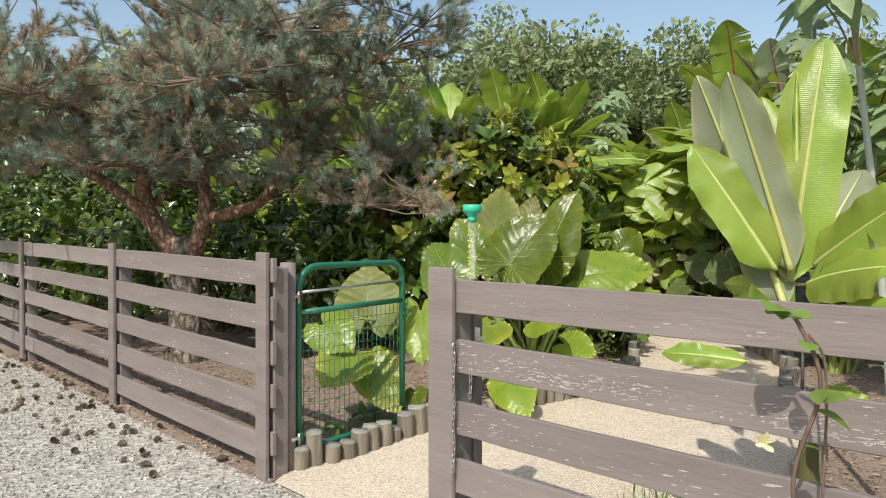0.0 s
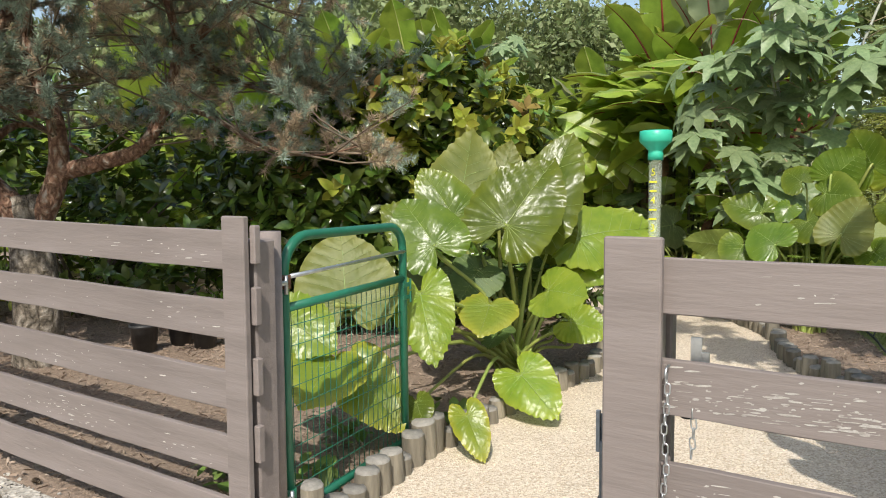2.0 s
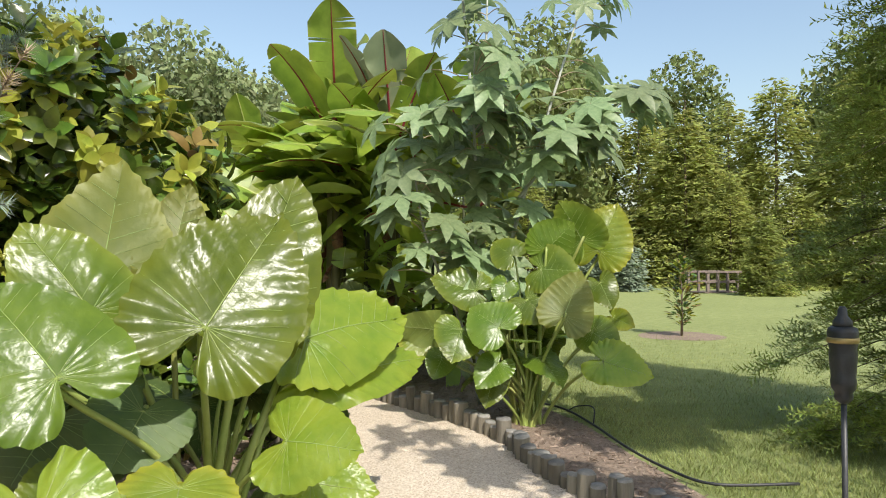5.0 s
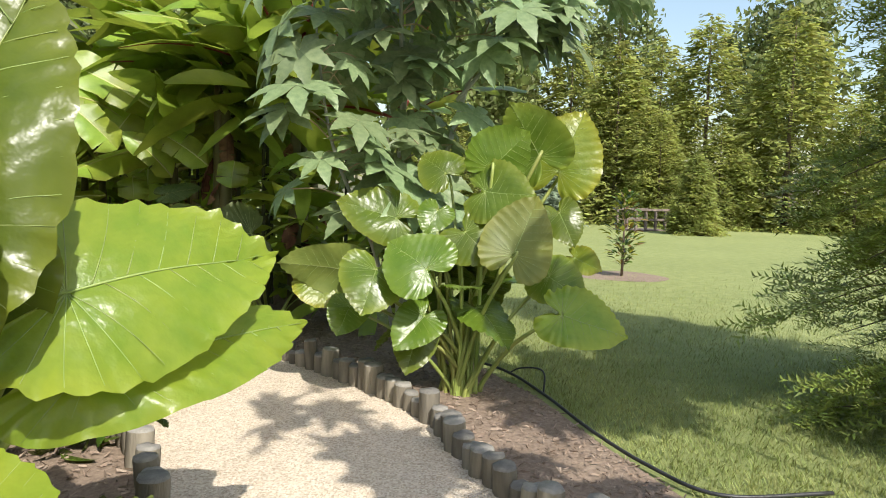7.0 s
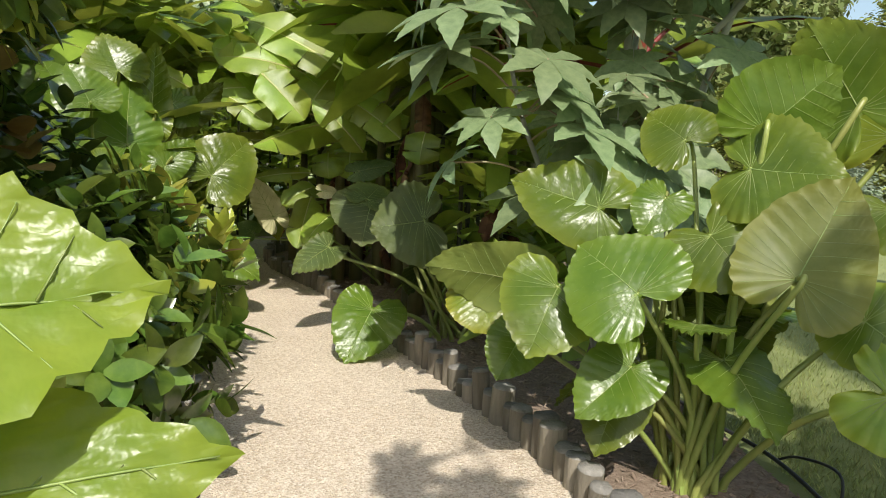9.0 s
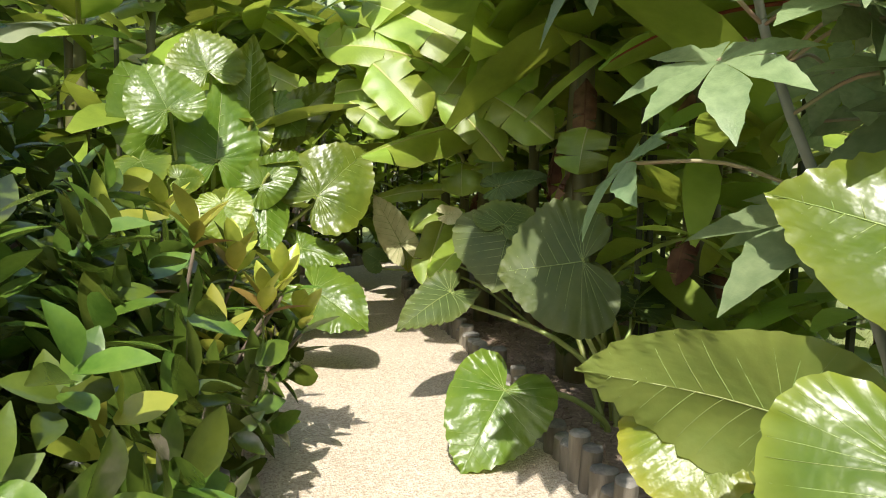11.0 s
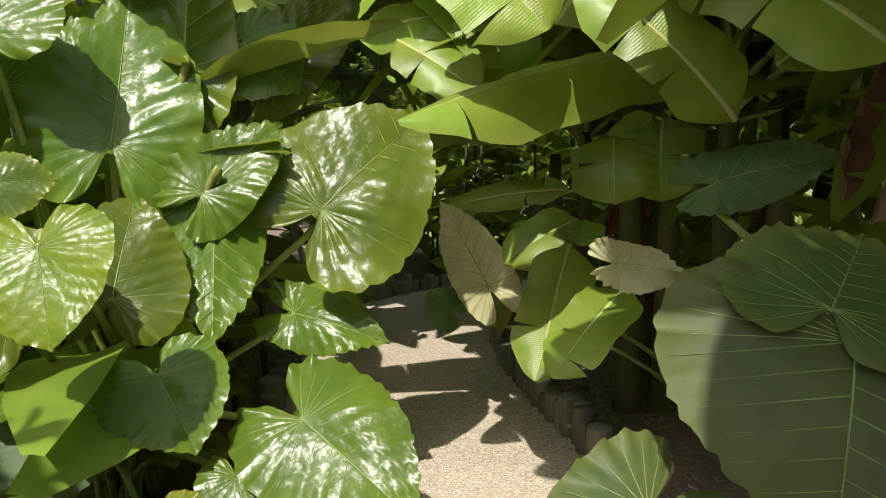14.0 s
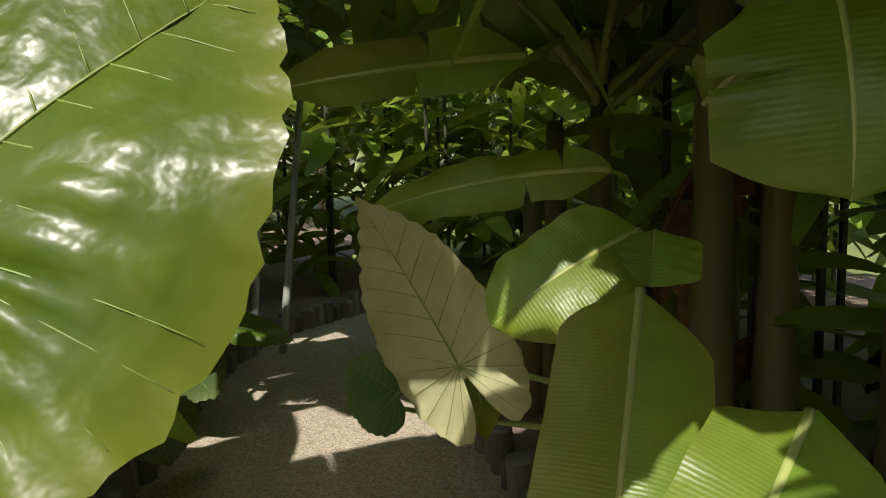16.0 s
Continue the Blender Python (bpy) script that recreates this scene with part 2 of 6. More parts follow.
FAR_LEAF = leaf_mat("broadleaf_crown", (0.12, 0.165, 0.05), (0.24, 0.285, 0.095), rough=0.6, through_light=0.25, vary=0.35, scale=0.6, bump=0.0)
FAR_GREY = leaf_mat("grey_green_crown", (0.15, 0.20, 0.085), (0.28, 0.33, 0.15), rough=0.6, through_light=0.25, vary=0.3, scale=0.6, bump=0.0)
FAR_CONIFER = leaf_mat("conifer_crown", (0.175, 0.22, 0.05), (0.35, 0.38, 0.10), rough=0.7, through_light=0.4, vary=0.4, scale=0.5, bump=0.0)
FAR_BLUE = leaf_mat("blue_spruce_crown", (0.15, 0.20, 0.125), (0.25, 0.31, 0.21), rough=0.7, through_light=0.1, vary=0.3, scale=0.6, bump=0.0)
HEMLOCK = leaf_mat("hemlock_needles", (0.13, 0.19, 0.035), (0.30, 0.36, 0.075), rough=0.55, through_light=0.35, vary=0.35, scale=1.2, bump=0.0)
CHIP = plain_mat("bark_chip", [(0.25, (0.10, 0.07, 0.05)), (0.5, (0.27, 0.20, 0.15)), (0.8, (0.46, 0.37, 0.29))], 9.0, 0.95, 0.4, 60.0)
STONE = leaf_mat("loose_gravel", (0.24, 0.22, 0.19), (0.47, 0.44, 0.39), rough=0.9, through_light=0.0, vary=0.35, scale=3.0, hue=0.01)
PEBBLE = leaf_mat("path_pebbles", (0.46, 0.36, 0.25), (0.74, 0.64, 0.50), rough=0.9, through_light=0.0, vary=0.3, scale=3.0, hue=0.01)
WOOD_GREY = plain_mat("weathered_boards", [(0.3, (0.14, 0.11, 0.095)), (0.7, (0.25, 0.195, 0.165))], 6.0, 0.9, 0.3)


def ground_mat(name, stops, scale, fine, bump, blotch, cell=0.0):
    m, n, l, b = base_mat(name)
    big = noise_of(n, l, blotch, 4.0)
    if cell:
        v = n.new("ShaderNodeTexVoronoi")
        v.inputs["Scale"].default_value = cell
        c = n.new("ShaderNodeTexCoord")
        l.new(c.outputs["Object"], v.inputs["Vector"])
        sep = n.new("ShaderNodeSeparateColor")
        l.new(v.outputs["Color"], sep.inputs[0])
        src, hgt = sep.outputs[0], v.outputs["Distance"]
    else:
        t = noise_of(n, l, scale, 6.0, 0.65)
        src = t.outputs["Fac"]
        hgt = noise_of(n, l, fine, 4.0).outputs["Fac"]
    r = ramp_of(n, stops)
    mixv = n.new("ShaderNodeMath")
    mixv.operation = "MULTIPLY_ADD"
    mixv.inputs[1].default_value, mixv.inputs[2].default_value = 0.7, 0.0
    l.new(src, mixv.inputs[0])
    m2 = n.new("ShaderNodeMath")
    m2.operation = "MULTIPLY_ADD"
    m2.inputs[1].default_value = 0.3
    l.new(big.outputs["Fac"], m2.inputs[0])
    l.new(mixv.outputs[0], m2.inputs[2])
    l.new(m2.outputs[0], r.inputs[0])
    l.new(r.outputs[0], b.inputs["Base Color"])
    b.inputs["Roughness"].default_value = 0.95
    add_bump(n, l, b, hgt, bump, 0.012)
    return m


PATH_GRAVEL = ground_mat("path_gravel", [(0.1, (0.40, 0.32, 0.23)), (0.45, (0.59, 0.49, 0.375)), (0.85, (0.73, 0.645, 0.53))], 60, 120, 0.6, 1.5, cell=95.0)
DRIVE_GRAVEL = ground_mat("drive_gravel", [(0.1, (0.20, 0.18, 0.15)), (0.45, (0.35, 0.325, 0.28)), (0.85, (0.52, 0.49, 0.44))], 40, 90, 0.8, 0.8, cell=42.0)
SOIL = ground_mat("mulched_soil", [(0.2, (0.10, 0.07, 0.05)), (0.5, (0.25, 0.185, 0.135)), (0.8, (0.42, 0.335, 0.26))], 30, 70, 0.9, 1.0)
LAWN = ground_mat("lawn_turf", [(0.2, (0.15, 0.19, 0.055)), (0.5, (0.235, 0.27, 0.09)), (0.8, (0.34, 0.36, 0.14))], 5, 200, 0.8, 0.25)


# ---- geometry helpers ----
def V(*a):
    return np.array(a, float)


def unit(v):
    v = np.asarray(v, float)
    return v / max(np.linalg.norm(v), 1e-9)


def cat(*geos):
    """Joins (verts, faces) pairs."""
    vs, fs, k = [], [], 0
    for v, f in geos:
        v = np.asarray(v, float).reshape(-1, 3)
        vs.append(v)
        fs.extend([tuple(i + k for i in q) for q in f])
        k += len(v)
    return np.concatenate(vs), fs


def tube(points, radii, sides=8, caps=True):
    p = [np.asarray(q, float) for q in points]
    n = len(p)
    radii = [radii] * n if np.isscalar(radii) else radii
    vs, fs = [], []
    t0 = unit(p[1] - p[0])
    ref = unit(np.cross(t0, V(0, 0, 1) if abs(t0[2]) < 0.9 else V(1, 0, 0)))
    for i in range(n):
        t = unit(p[min(i + 1, n - 1)] - p[max(i - 1, 0)])
        ref = unit(ref - t * np.dot(ref, t))
        b = np.cross(t, ref)
        for k in range(sides):
            a = 2 * math.pi * k / sides
            vs.append(p[i] + radii[i] * (math.cos(a) * ref + math.sin(a) * b))
    for i in range(n - 1):
        for k in range(sides):
            k2 = (k + 1) % sides
            fs.append((i * sides + k, i * sides + k2, (i + 1) * sides + k2, (i + 1) * sides + k))
    if caps:
        fs.append(tuple(range(sides))[::-1])
        fs.append(tuple(range((n - 1) * sides, n * sides)))
    return np.array(vs), fs


def bend(points, n=12):
    """A smooth line through the points (Catmull-Rom)."""
    p = [np.asarray(q, float) for q in points]
    p = [2 * p[0] - p[1]] + p + [2 * p[-1] - p[-2]]
    out = []
    for i in range(1, len(p) - 2):
        for k in range(n):
            t = k / n
            out.append(0.5 * (2 * p[i] + (p[i + 1] - p[i - 1]) * t + (2 * p[i - 1] - 5 * p[i] + 4 * p[i + 1] - p[i + 2]) * t * t
                              + (3 * p[i] - p[i - 1] - 3 * p[i + 1] + p[i + 2]) * t ** 3))
    out.append(p[-2])
    return out


def box(x0, x1, y0, y1, z0, z1, bevel=0.004):
    bm = bmesh.new()
    bmesh.ops.create_cube(bm, size=1)
    for v in bm.verts:
        v.co = Vector((x0 if v.co.x < 0 else x1, y0 if v.co.y < 0 else y1, z0 if v.co.z < 0 else z1))
    if bevel:
        bmesh.ops.bevel(bm, geom=bm.edges[:], offset=bevel, segments=1, affect="EDGES")
    vs = np.array([v.co[:] for v in bm.verts])
    bm.verts.index_update()
    fs = [tuple(v.index for v in f.verts) for f in bm.faces]
    bm.free()
    return vs, fs


def lathe(profile, sides=16, at=(0, 0, 0)):
    """A turned shape from (radius, height) pairs."""
    vs, fs, n = [], [], len(profile)
    for r, z in profile:
        for k in range(sides):
            a = 2 * math.pi * k / sides
            vs.append((at[0] + r * math.cos(a), at[1] + r * math.sin(a), at[2] + z))
    for i in range(n - 1):
        for k in range(sides):
            k2 = (k + 1) % sides
            fs.append((i * sides + k, i * sides + k2, (i + 1) * sides + k2, (i + 1) * sides + k))
    fs.append(tuple(range(sides))[::-1])
    fs.append(tuple(range((n - 1) * sides, n * sides)))
    return np.array(vs), fs


def mesh(name, geo, material, smooth=True, edge=None, uv=None):
    me = bpy.data.meshes.new(name)
    me.from_pydata([tuple(v) for v in np.asarray(geo[0])], [], geo[1])
    for m in material if isinstance(material, (list, tuple)) else [material]:
        me.materials.append(m)
    me.polygons.foreach_set("use_smooth", [smooth] * len(me.polygons))
    if edge is not None:
        a = me.attributes.new("edge", "FLOAT", "POINT")
        a.data.foreach_set("value", np.asarray(edge, float))
    if uv is not None:
        layer = me.uv_layers.new(name="UVMap")
        idx = np.empty(len(me.loops), int)
        me.loops.foreach_get("vertex_index", idx)
        layer.data.foreach_set("uv", np.asarray(uv, float)[idx].ravel())
    me.update()
    return me


def part(name, geo, material, parent, label="", smooth=True, edge=None, uv=None, at=None):
    """One mesh object under a thing or part; geo may be a ready mesh."""
    me = geo if isinstance(geo, bpy.types.Mesh) else mesh(name, geo, material, smooth, edge, uv)
    ob = new(name, me)
    if parent is not None:
        ob.parent = parent
    if at is not None:
        ob.matrix_basis = at
    return tagged(ob, label)


def thing(name, label, category, at=(0, 0, 0), group="", kind="", rz=0.0):
    ob = new(name)
    ob.empty_display_size = 0.1
    ob.matrix_basis = pose(*at, 0, 0, rz)
    return tagged(ob, label, category, group, kind)


def swarm(name, shapes, mats, label="", category="", kind="stuff", material=None, parent=None, smooth=False):
    """Many copies of small shapes in ONE mesh. shapes: list of (verts, faces of one size); mats: per shape an (n,3,4) array."""
    vs, fs, k = [], [], 0
    for (v, f), m in zip(shapes, mats):
        if len(m) == 0:
            continue
        v, f, m = np.asarray(v, float), np.asarray(f, int), np.asarray(m, float)
        w = np.einsum("nij,vj->nvi", m[:, :, :3], v) + m[:, None, :, 3]
        fi = f[None] + (np.arange(len(m)) * len(v))[:, None, None] + k
        vs.append(w.reshape(-1, 3))
        fs.append(fi.reshape(-1, f.shape[1]))
        k += len(v) * len(m)
    co = np.concatenate(vs)
    me = bpy.data.meshes.new(name)
    me.vertices.add(len(co))
    me.vertices.foreach_set("co", co.ravel().astype(np.float32))
    loops = np.concatenate([f.ravel() for f in fs])
    sizes = np.concatenate([np.full(len(f), f.shape[1]) for f in fs])
    me.loops.add(len(loops))
    me.loops.foreach_set("vertex_index", loops.astype(np.int32))
    me.polygons.add(len(sizes))
    me.polygons.foreach_set("loop_start", np.concatenate([[0], np.cumsum(sizes)[:-1]]).astype(np.int32))
    me.polygons.foreach_set("loop_total", sizes.astype(np.int32))
    me.polygons.foreach_set("use_smooth", np.full(len(sizes), smooth))
    me.materials.append(material)
    me.update(calc_edges=True)
    me.validate()
    ob = new(name, me)
    if parent is not None:
        ob.parent = parent
    return tagged(ob, label, category, "", kind)


def rot_to(direction, spin=0.0, scale=1.0):
    """3x3: local Y to direction, spun about it."""
    y = unit(direction)
    ref = V(0, 0, 1) if abs(y[2]) < 0.95 else V(1, 0, 0)
    x = unit(np.cross(y, ref))
    z = np.cross(x, y)
    c, s = math.cos(spin), math.sin(spin)
    return np.stack([x * c + z * s, y, z * c - x * s], 1) * scale


def place(pos, rot):
    return np.concatenate([rot, np.asarray(pos, float).reshape(3, 1)], 1)


def flat_sheet(name, outline, z, material, label, category, kind="structure", depth=0.0):
    """A ground sheet bounded by a polygon."""
    bm = bmesh.new()
    ring = [bm.verts.new((x, y, z)) for x, y in outline]
    f = bm.faces.new(ring)
    if f.normal.z < 0:
        f.normal_flip()
    bmesh.ops.triangulate(bm, faces=bm.faces[:])
    me = bpy.data.meshes.new(name)
    bm.to_mesh(me)
    bm.free()
    me.materials.append(material)
    return tagged(new(name, me), label, category, "", kind)


def inside(x, y, poly):
    c, j = False, len(poly) - 1
    for i in range(len(poly)):
        xi, yi = poly[i]
        xj, yj = poly[j]
        if (yi > y) != (yj > y) and x < (xj - xi) * (y - yi) / (yj - yi) + xi:
            c = not c
        j = i
    return c


rng = np.random.default_rng(7)


# ---- ground ----
LEFT_EDGE = [(-1.0, 4.42), (-0.66, 4.68), (-0.24, 5.22), (0.02, 5.44), (0.34, 5.74), (0.64, 6.0), (1.22, 6.42), (1.62, 6.8), (2.1, 7.6), (2.38, 8.5), (2.5, 9.2), (2.58, 9.9), (2.72, 11.3), (2.86, 12.6), (2.84, 14.2), (3.06, 16.2), (3.5, 17.2), (4.6, 18.2)]
RIGHT_EDGE = [(1.1, 2.9), (1.9, 3.7), (2.6, 4.7), (2.98, 5.5), (3.12, 6.1), (3.36, 6.65), (3.74, 7.25), (3.96, 7.9), (4.08, 8.6), (4.16, 9.4), (4.24, 10.2), (4.36, 11.4), (4.46, 12.6), (4.44, 13.6), (4.46, 14.8), (4.8, 16.0), (5.6, 16.8)]
left_line = [tuple(p[:2]) for p in bend([(*q, 0) for q in LEFT_EDGE], 6)]
right_line = [tuple(p[:2]) for p in bend([(*q, 0) for q in RIGHT_EDGE], 6)]
path_poly = left_line + [(5.5, 18.6), (6.4, 17.4)] + right_line[::-1] + [(0.2, 2.95), (-1.05, 4.2)]
flat_sheet("ground", [(-400, -400), (400, -400), (400, 400), (-400, 400)], -0.02, LAWN, "mown green lawn reaching to the far trees", "lawn")
flat_sheet("path", path_poly, 0.0, PATH_GRAVEL, "winding path of fine tan pea gravel", "path")
drive_poly = [(-30, 33), (-5.3, 8.42), (-1.05, 4.2), (0.2, 2.95), (30, -27), (-30, -27)]
flat_sheet("driveway", drive_poly, -0.006, DRIVE_GRAVEL, "pale grey gravel drive outside the fence", "driveway")
left_bed = [(-5.33, 8.39), (-1.08, 4.17)] + left_line + [(4.6, 30), (-24, 40), (-30, 32.95)]
flat_sheet("left_bed", left_bed, -0.004, SOIL, "bed of brown bark mulch under the shrubs", "planting bed")
right_bed = right_line + [(6.4, 17.4), (9, 19), (11, 16), (7.6, 12.0), (5.7, 9.6), (5.15, 8.0), (4.7, 7.1), (4.2, 6.4), (3.7, 5.6), (3.3, 4.9), (2.6, 3.9), (1.9, 2.9), (1.6, 2.4), (1.2, 2.5)]
flat_sheet("right_bed", right_bed, -0.002, SOIL, "bed of brown bark mulch beside the path", "planting bed")


# ---- log edging ----
def log_mesh(seed, r, h):
    r2 = random.Random(seed)
    prof = [(r * 1.02, -0.06), (r, h * 0.5), (r * 0.99, h - 0.012), (r * 0.9, h)]
    side = lathe(prof[:3], 11)
    vs, fs = side
    k = 11
    for i in range(len(vs)):
        a = math.atan2(vs[i][1], vs[i][0])
        s = 1 + 0.05 * math.sin(2 * a + seed) + 0.03 * math.sin(5 * a + seed * 2)
        vs[i][:2] *= s
    cap = np.concatenate([vs[2 * k:3 * k], vs[2 * k:3 * k] * [0.9, 0.9, 1] + [0, 0, 0.012], [[0, 0, h + 0.004 * r2.random()]]])
    for i in range(k, 2 * k):
        cap[i][2] += r2.uniform(-0.004, 0.006)
    cf = [(i, (i + 1) % k, k + (i + 1) % k, k + i) for i in range(k)] + [(k + i, k + (i + 1) % k, 2 * k) for i in range(k)]
    geo = cat((vs, fs[:-2]), (cap, cf))
    me = mesh("log", geo, [LOG_SIDE, LOG_TOP], True)
    nside = len(fs) - 2
    me.polygons.foreach_set("material_index", [0] * nside + [1] * len(cf))
    return me


def edging(name, line, label, step=0.118, skip=()):
    top = thing(name, label, "log edging", kind="structure")
    r2 = random.Random(len(line))
    kinds = [log_mesh(s, 0.051 + 0.018 * (s % 4) / 3, 0.12 + 0.028 * (s % 5)) for s in range(7)]
    pts = [V(*p) for p in line]
    d, seg, made = 0.0, 0, 0
    while seg < len(pts) - 1:
        a, b = pts[seg], pts[seg + 1]
        ln = np.linalg.norm(b - a)
        while d < ln:
            p = a + (b - a) * d / ln
            me = kinds[r2.randrange(7)]
            part("log", me, None, top, at=pose(p[0] + r2.uniform(-.012, .012), p[1] + r2.uniform(-.012, .012), r2.uniform(-0.03, 0.01),
                                               r2.uniform(-4, 4), r2.uniform(-4, 4), r2.uniform(0, 360)))
            d += step * r2.uniform(0.92, 1.1)
            made += 1
        d -= ln
        seg += 1
    return top


edging("log_edging_left", [p for p in left_line if p[0] > -0.99], "row of weathered upright timber logs edging the gravel path")
edging("log_edging_right", right_line, "curving row of grey upright timber logs edging the path")


# ---- fence ----
FD = V(0.7071, -0.7071, 0)
FN = V(-0.7071, -0.7071, 0)
FENCE_RZ = -45.0
F0 = V(-1.12, 4.30, 0)
RAILS = [(1.215, 1.37), (0.935, 1.09), (0.645, 0.80), (0.365, 0.525), (0.085, 0.25)]


def board_mesh(length, h, seed):
    """A sawn board along local X, worn and slightly bowed."""
    r2 = random.Random(seed)
    n = 14
    vs, fs = [], []
    for i in range(n + 1):
        x = length * i / n
        dz = 0.006 * math.sin(3.1 * i / n + seed) + r2.uniform(-0.002, 0.002)
        dy = 0.004 * math.sin(5 * i / n + seed * 2)
        for y, z in ((-0.014, 0.003), (-0.011, 0.0), (0.011, 0.0), (0.014, 0.003), (0.014, h - 0.003), (0.011, h), (-0.011, h), (-0.014, h - 0.003)):
            vs.append((x, y + dy, z + dz + r2.uniform(-0.0012, 0.0012)))
    for i in range(n):
        for k in range(8):
            fs.append((i * 8 + k, i * 8 + (k + 1) % 8, (i + 1) * 8 + (k + 1) % 8, (i + 1) * 8 + k))
    fs += [tuple(range(8)), tuple(range(n * 8, n * 8 + 8))[::-1]]
    return mesh("rail", (vs, fs), FENCE, False)


def flakes_geo(length, h, seed, count, bow):
    """Bare patches where paint has come off: thin irregular chips a hair proud of the board."""
    r2 = random.Random(seed)
    vs, fs = [], []
    cx = [r2.uniform(0.1, length - 0.1) for _ in range(5)]
    for _ in range(count):
        x = r2.choice(cx) + r2.gauss(0, 0.22)
        if not 0.03 < x < length - 0.05:
            continue
        z = h * (0.12 + 0.76 * min(1, abs(r2.gauss(0.3, 0.3))))
        a, b = r2.uniform(0.002, 0.008) + 0.026 * r2.random() ** 4, r2.uniform(0.0007, 0.0035)
        k = len(vs)
        for j in range(7):
            t = 2 * math.pi * j / 7
            s = r2.uniform(0.6, 1.2)
            vs.append((x + a * s * math.cos(t), -0.0149 + 0.004 * math.sin(5 * x / length + bow * 2), z + b * s * math.sin(t) + 0.06 * a * math.cos(t)))
        fs.append(tuple(range(k, k + 7)))
    return vs, fs


def fence_run(name, start, length, posts, label, seed, worn, x0=0.0, lift=0.0):
    """Rails along the fence line from start; posts at these distances; camera side is local -Y."""
    run = thing(name, label, "fence", at=tuple(start), rz=0.0)
    run.matrix_basis = pose(start[0], start[1], 0, 0, 0, FENCE_RZ)
    for i, (z0, z1) in enumerate(RAILS):
        a = x0
        k = 0
        while a < length - 0.05:
            b = min(length, a + 2.6)
            rail = part("rail", board_mesh(b - a, z1 - z0, seed + i * 7 + k), None, run, at=pose(a, 0, z0 + lift, 0, 0, 0))
            if worn[i]:
                part("bare_patch", flakes_geo(b - a, z1 - z0, seed + i + k, worn[i], seed + i * 7 + k), FENCE_WORN, rail, "flaked paint showing pale wood", smooth=False)["kind"] = "stuff"
            a = b
            k += 1
    for px, front in posts:
        part("post", box(px - 0.055, px + 0.055, 0.016, 0.125, -0.4, 1.33 + lift, 0.008), FENCE, run, smooth=False)
        part("batten", box(px - 0.062 * front, px + 0.062 * front, -0.048, -0.017, -0.3, 1.425 + lift, 0.005), FENCE, run, smooth=False)
    return run


LX = 16.0
lstart = F0 - FD * LX
fence_left = fence_run("plank_fence", lstart, LX + 0.02, [(LX, 1.0), (LX - 2.6, 0.95), (LX - 5.62, 0.95), (LX - 8.4, 0.95), (LX - 11.2, 0.95), (LX - 14, 0.95)],
                       "five-rail plank fence, worn taupe paint, beside a gravel drive", 3, (60, 50, 40, 70, 20), x0=0.4)
fence_left.matrix_basis = pose(lstart[0], lstart[1], 0.2, 0, 0.72, FENCE_RZ)  # the ground climbs away from the gate
part("hinge_post", tube([V(LX - 0.02, 0.165, -0.1), V(LX - 0.02, 0.165, 0.7), V(LX - 0.023, 0.165, 1.355)], [0.053, 0.052, 0.05], 12), FENCE, fence_left, "round taupe gate post")
for z0 in (0.15, 0.45, 0.72, 1.0, 1.24):
    part("spacer_block", box(LX + 0.055, LX + 0.085, -0.012, 0.02, z0, z0 + 0.15, 0.004), FENCE, fence_left, smooth=False)
rstart = V(0.017, 3.261, 0)
fence_right = fence_run("plank_fence", rstart, 9.0, [(0.0, 1.3), (2.7, 1.0), (5.4, 1.0), (8.1, 1.0)],
                        "five-rail plank fence, flaking taupe paint, with a vine climbing it", 41, (40, 620, 160, 90, 20), x0=0.02, lift=-0.045)

part("latch_post", box(-0.055, 0.07, 0.128, 0.185, -0.1, 1.3, 0.006), FENCE, fence_right, "backing post of the latch side", smooth=False)


# ---- gate ----
HINGE, FREE = V(-0.955, 4.48, 0), V(-0.315, 5.235, 0)
gate_len = float(np.linalg.norm(FREE - HINGE))
gate = thing("garden_gate", "open green tubular steel gate with wire mesh infill", "gate", at=tuple(HINGE), rz=math.degrees(math.atan2(*(FREE - HINGE)[1::-1])))
g0, g1 = 0.11, 1.325
arc = [V(0, 0, 0.02), V(0, 0, g1 - 0.16)] + [V(0.16 - 0.16 * math.cos(a), 0, g1 - 0.16 + 0.16 * math.sin(a)) for a in (0.3, 0.65, 1.0, 1.3, 1.57)]
arc += [V(gate_len - 0.13 + 0.13 * math.sin(a), 0, g1 - 0.13 + 0.13 * math.cos(a)) for a in (0, 0.3, 0.65, 1.0, 1.3, 1.57)] + [V(gate_len, 0, g0 - 0.06)]
part("tube_frame", tube(arc, 0.0225, 14), GATE, gate)
part("cross_tube", tube([V(0, 0, 1.02), V(gate_len, 0, 1.035)], 0.02, 12), GATE, gate)
part("bottom_tube", tube([V(0, 0, g0), V(gate_len, 0, g0)], 0.02, 12), GATE, gate)
part("tension_bar", tube([V(0.01, -0.012, 1.155), V(0.3, -0.02, 1.165), V(gate_len, -0.012, 1.185)], [0.011, 0.008, 0.011], 8), ZINC, gate, "bare galvanised brace bar")
upright = mesh("upright_wire", tube([V(0, 0.004, g0), V(0, 0.004, 1.02)], 0.0021, 5), GATE)
for i in range(1, 22):
    part("upright_wire", upright, None, gate, at=pose(gate_len * i / 22, 0, 0))
level = mesh("level_wire", tube([V(0, -0.001, 0), V(gate_len, -0.001, 0.004)], 0.0021, 5), GATE)
for i in range(10):
    part("level_wire", level, None, gate, at=pose(0, 0, g0 + 0.02 + 0.09 * i))
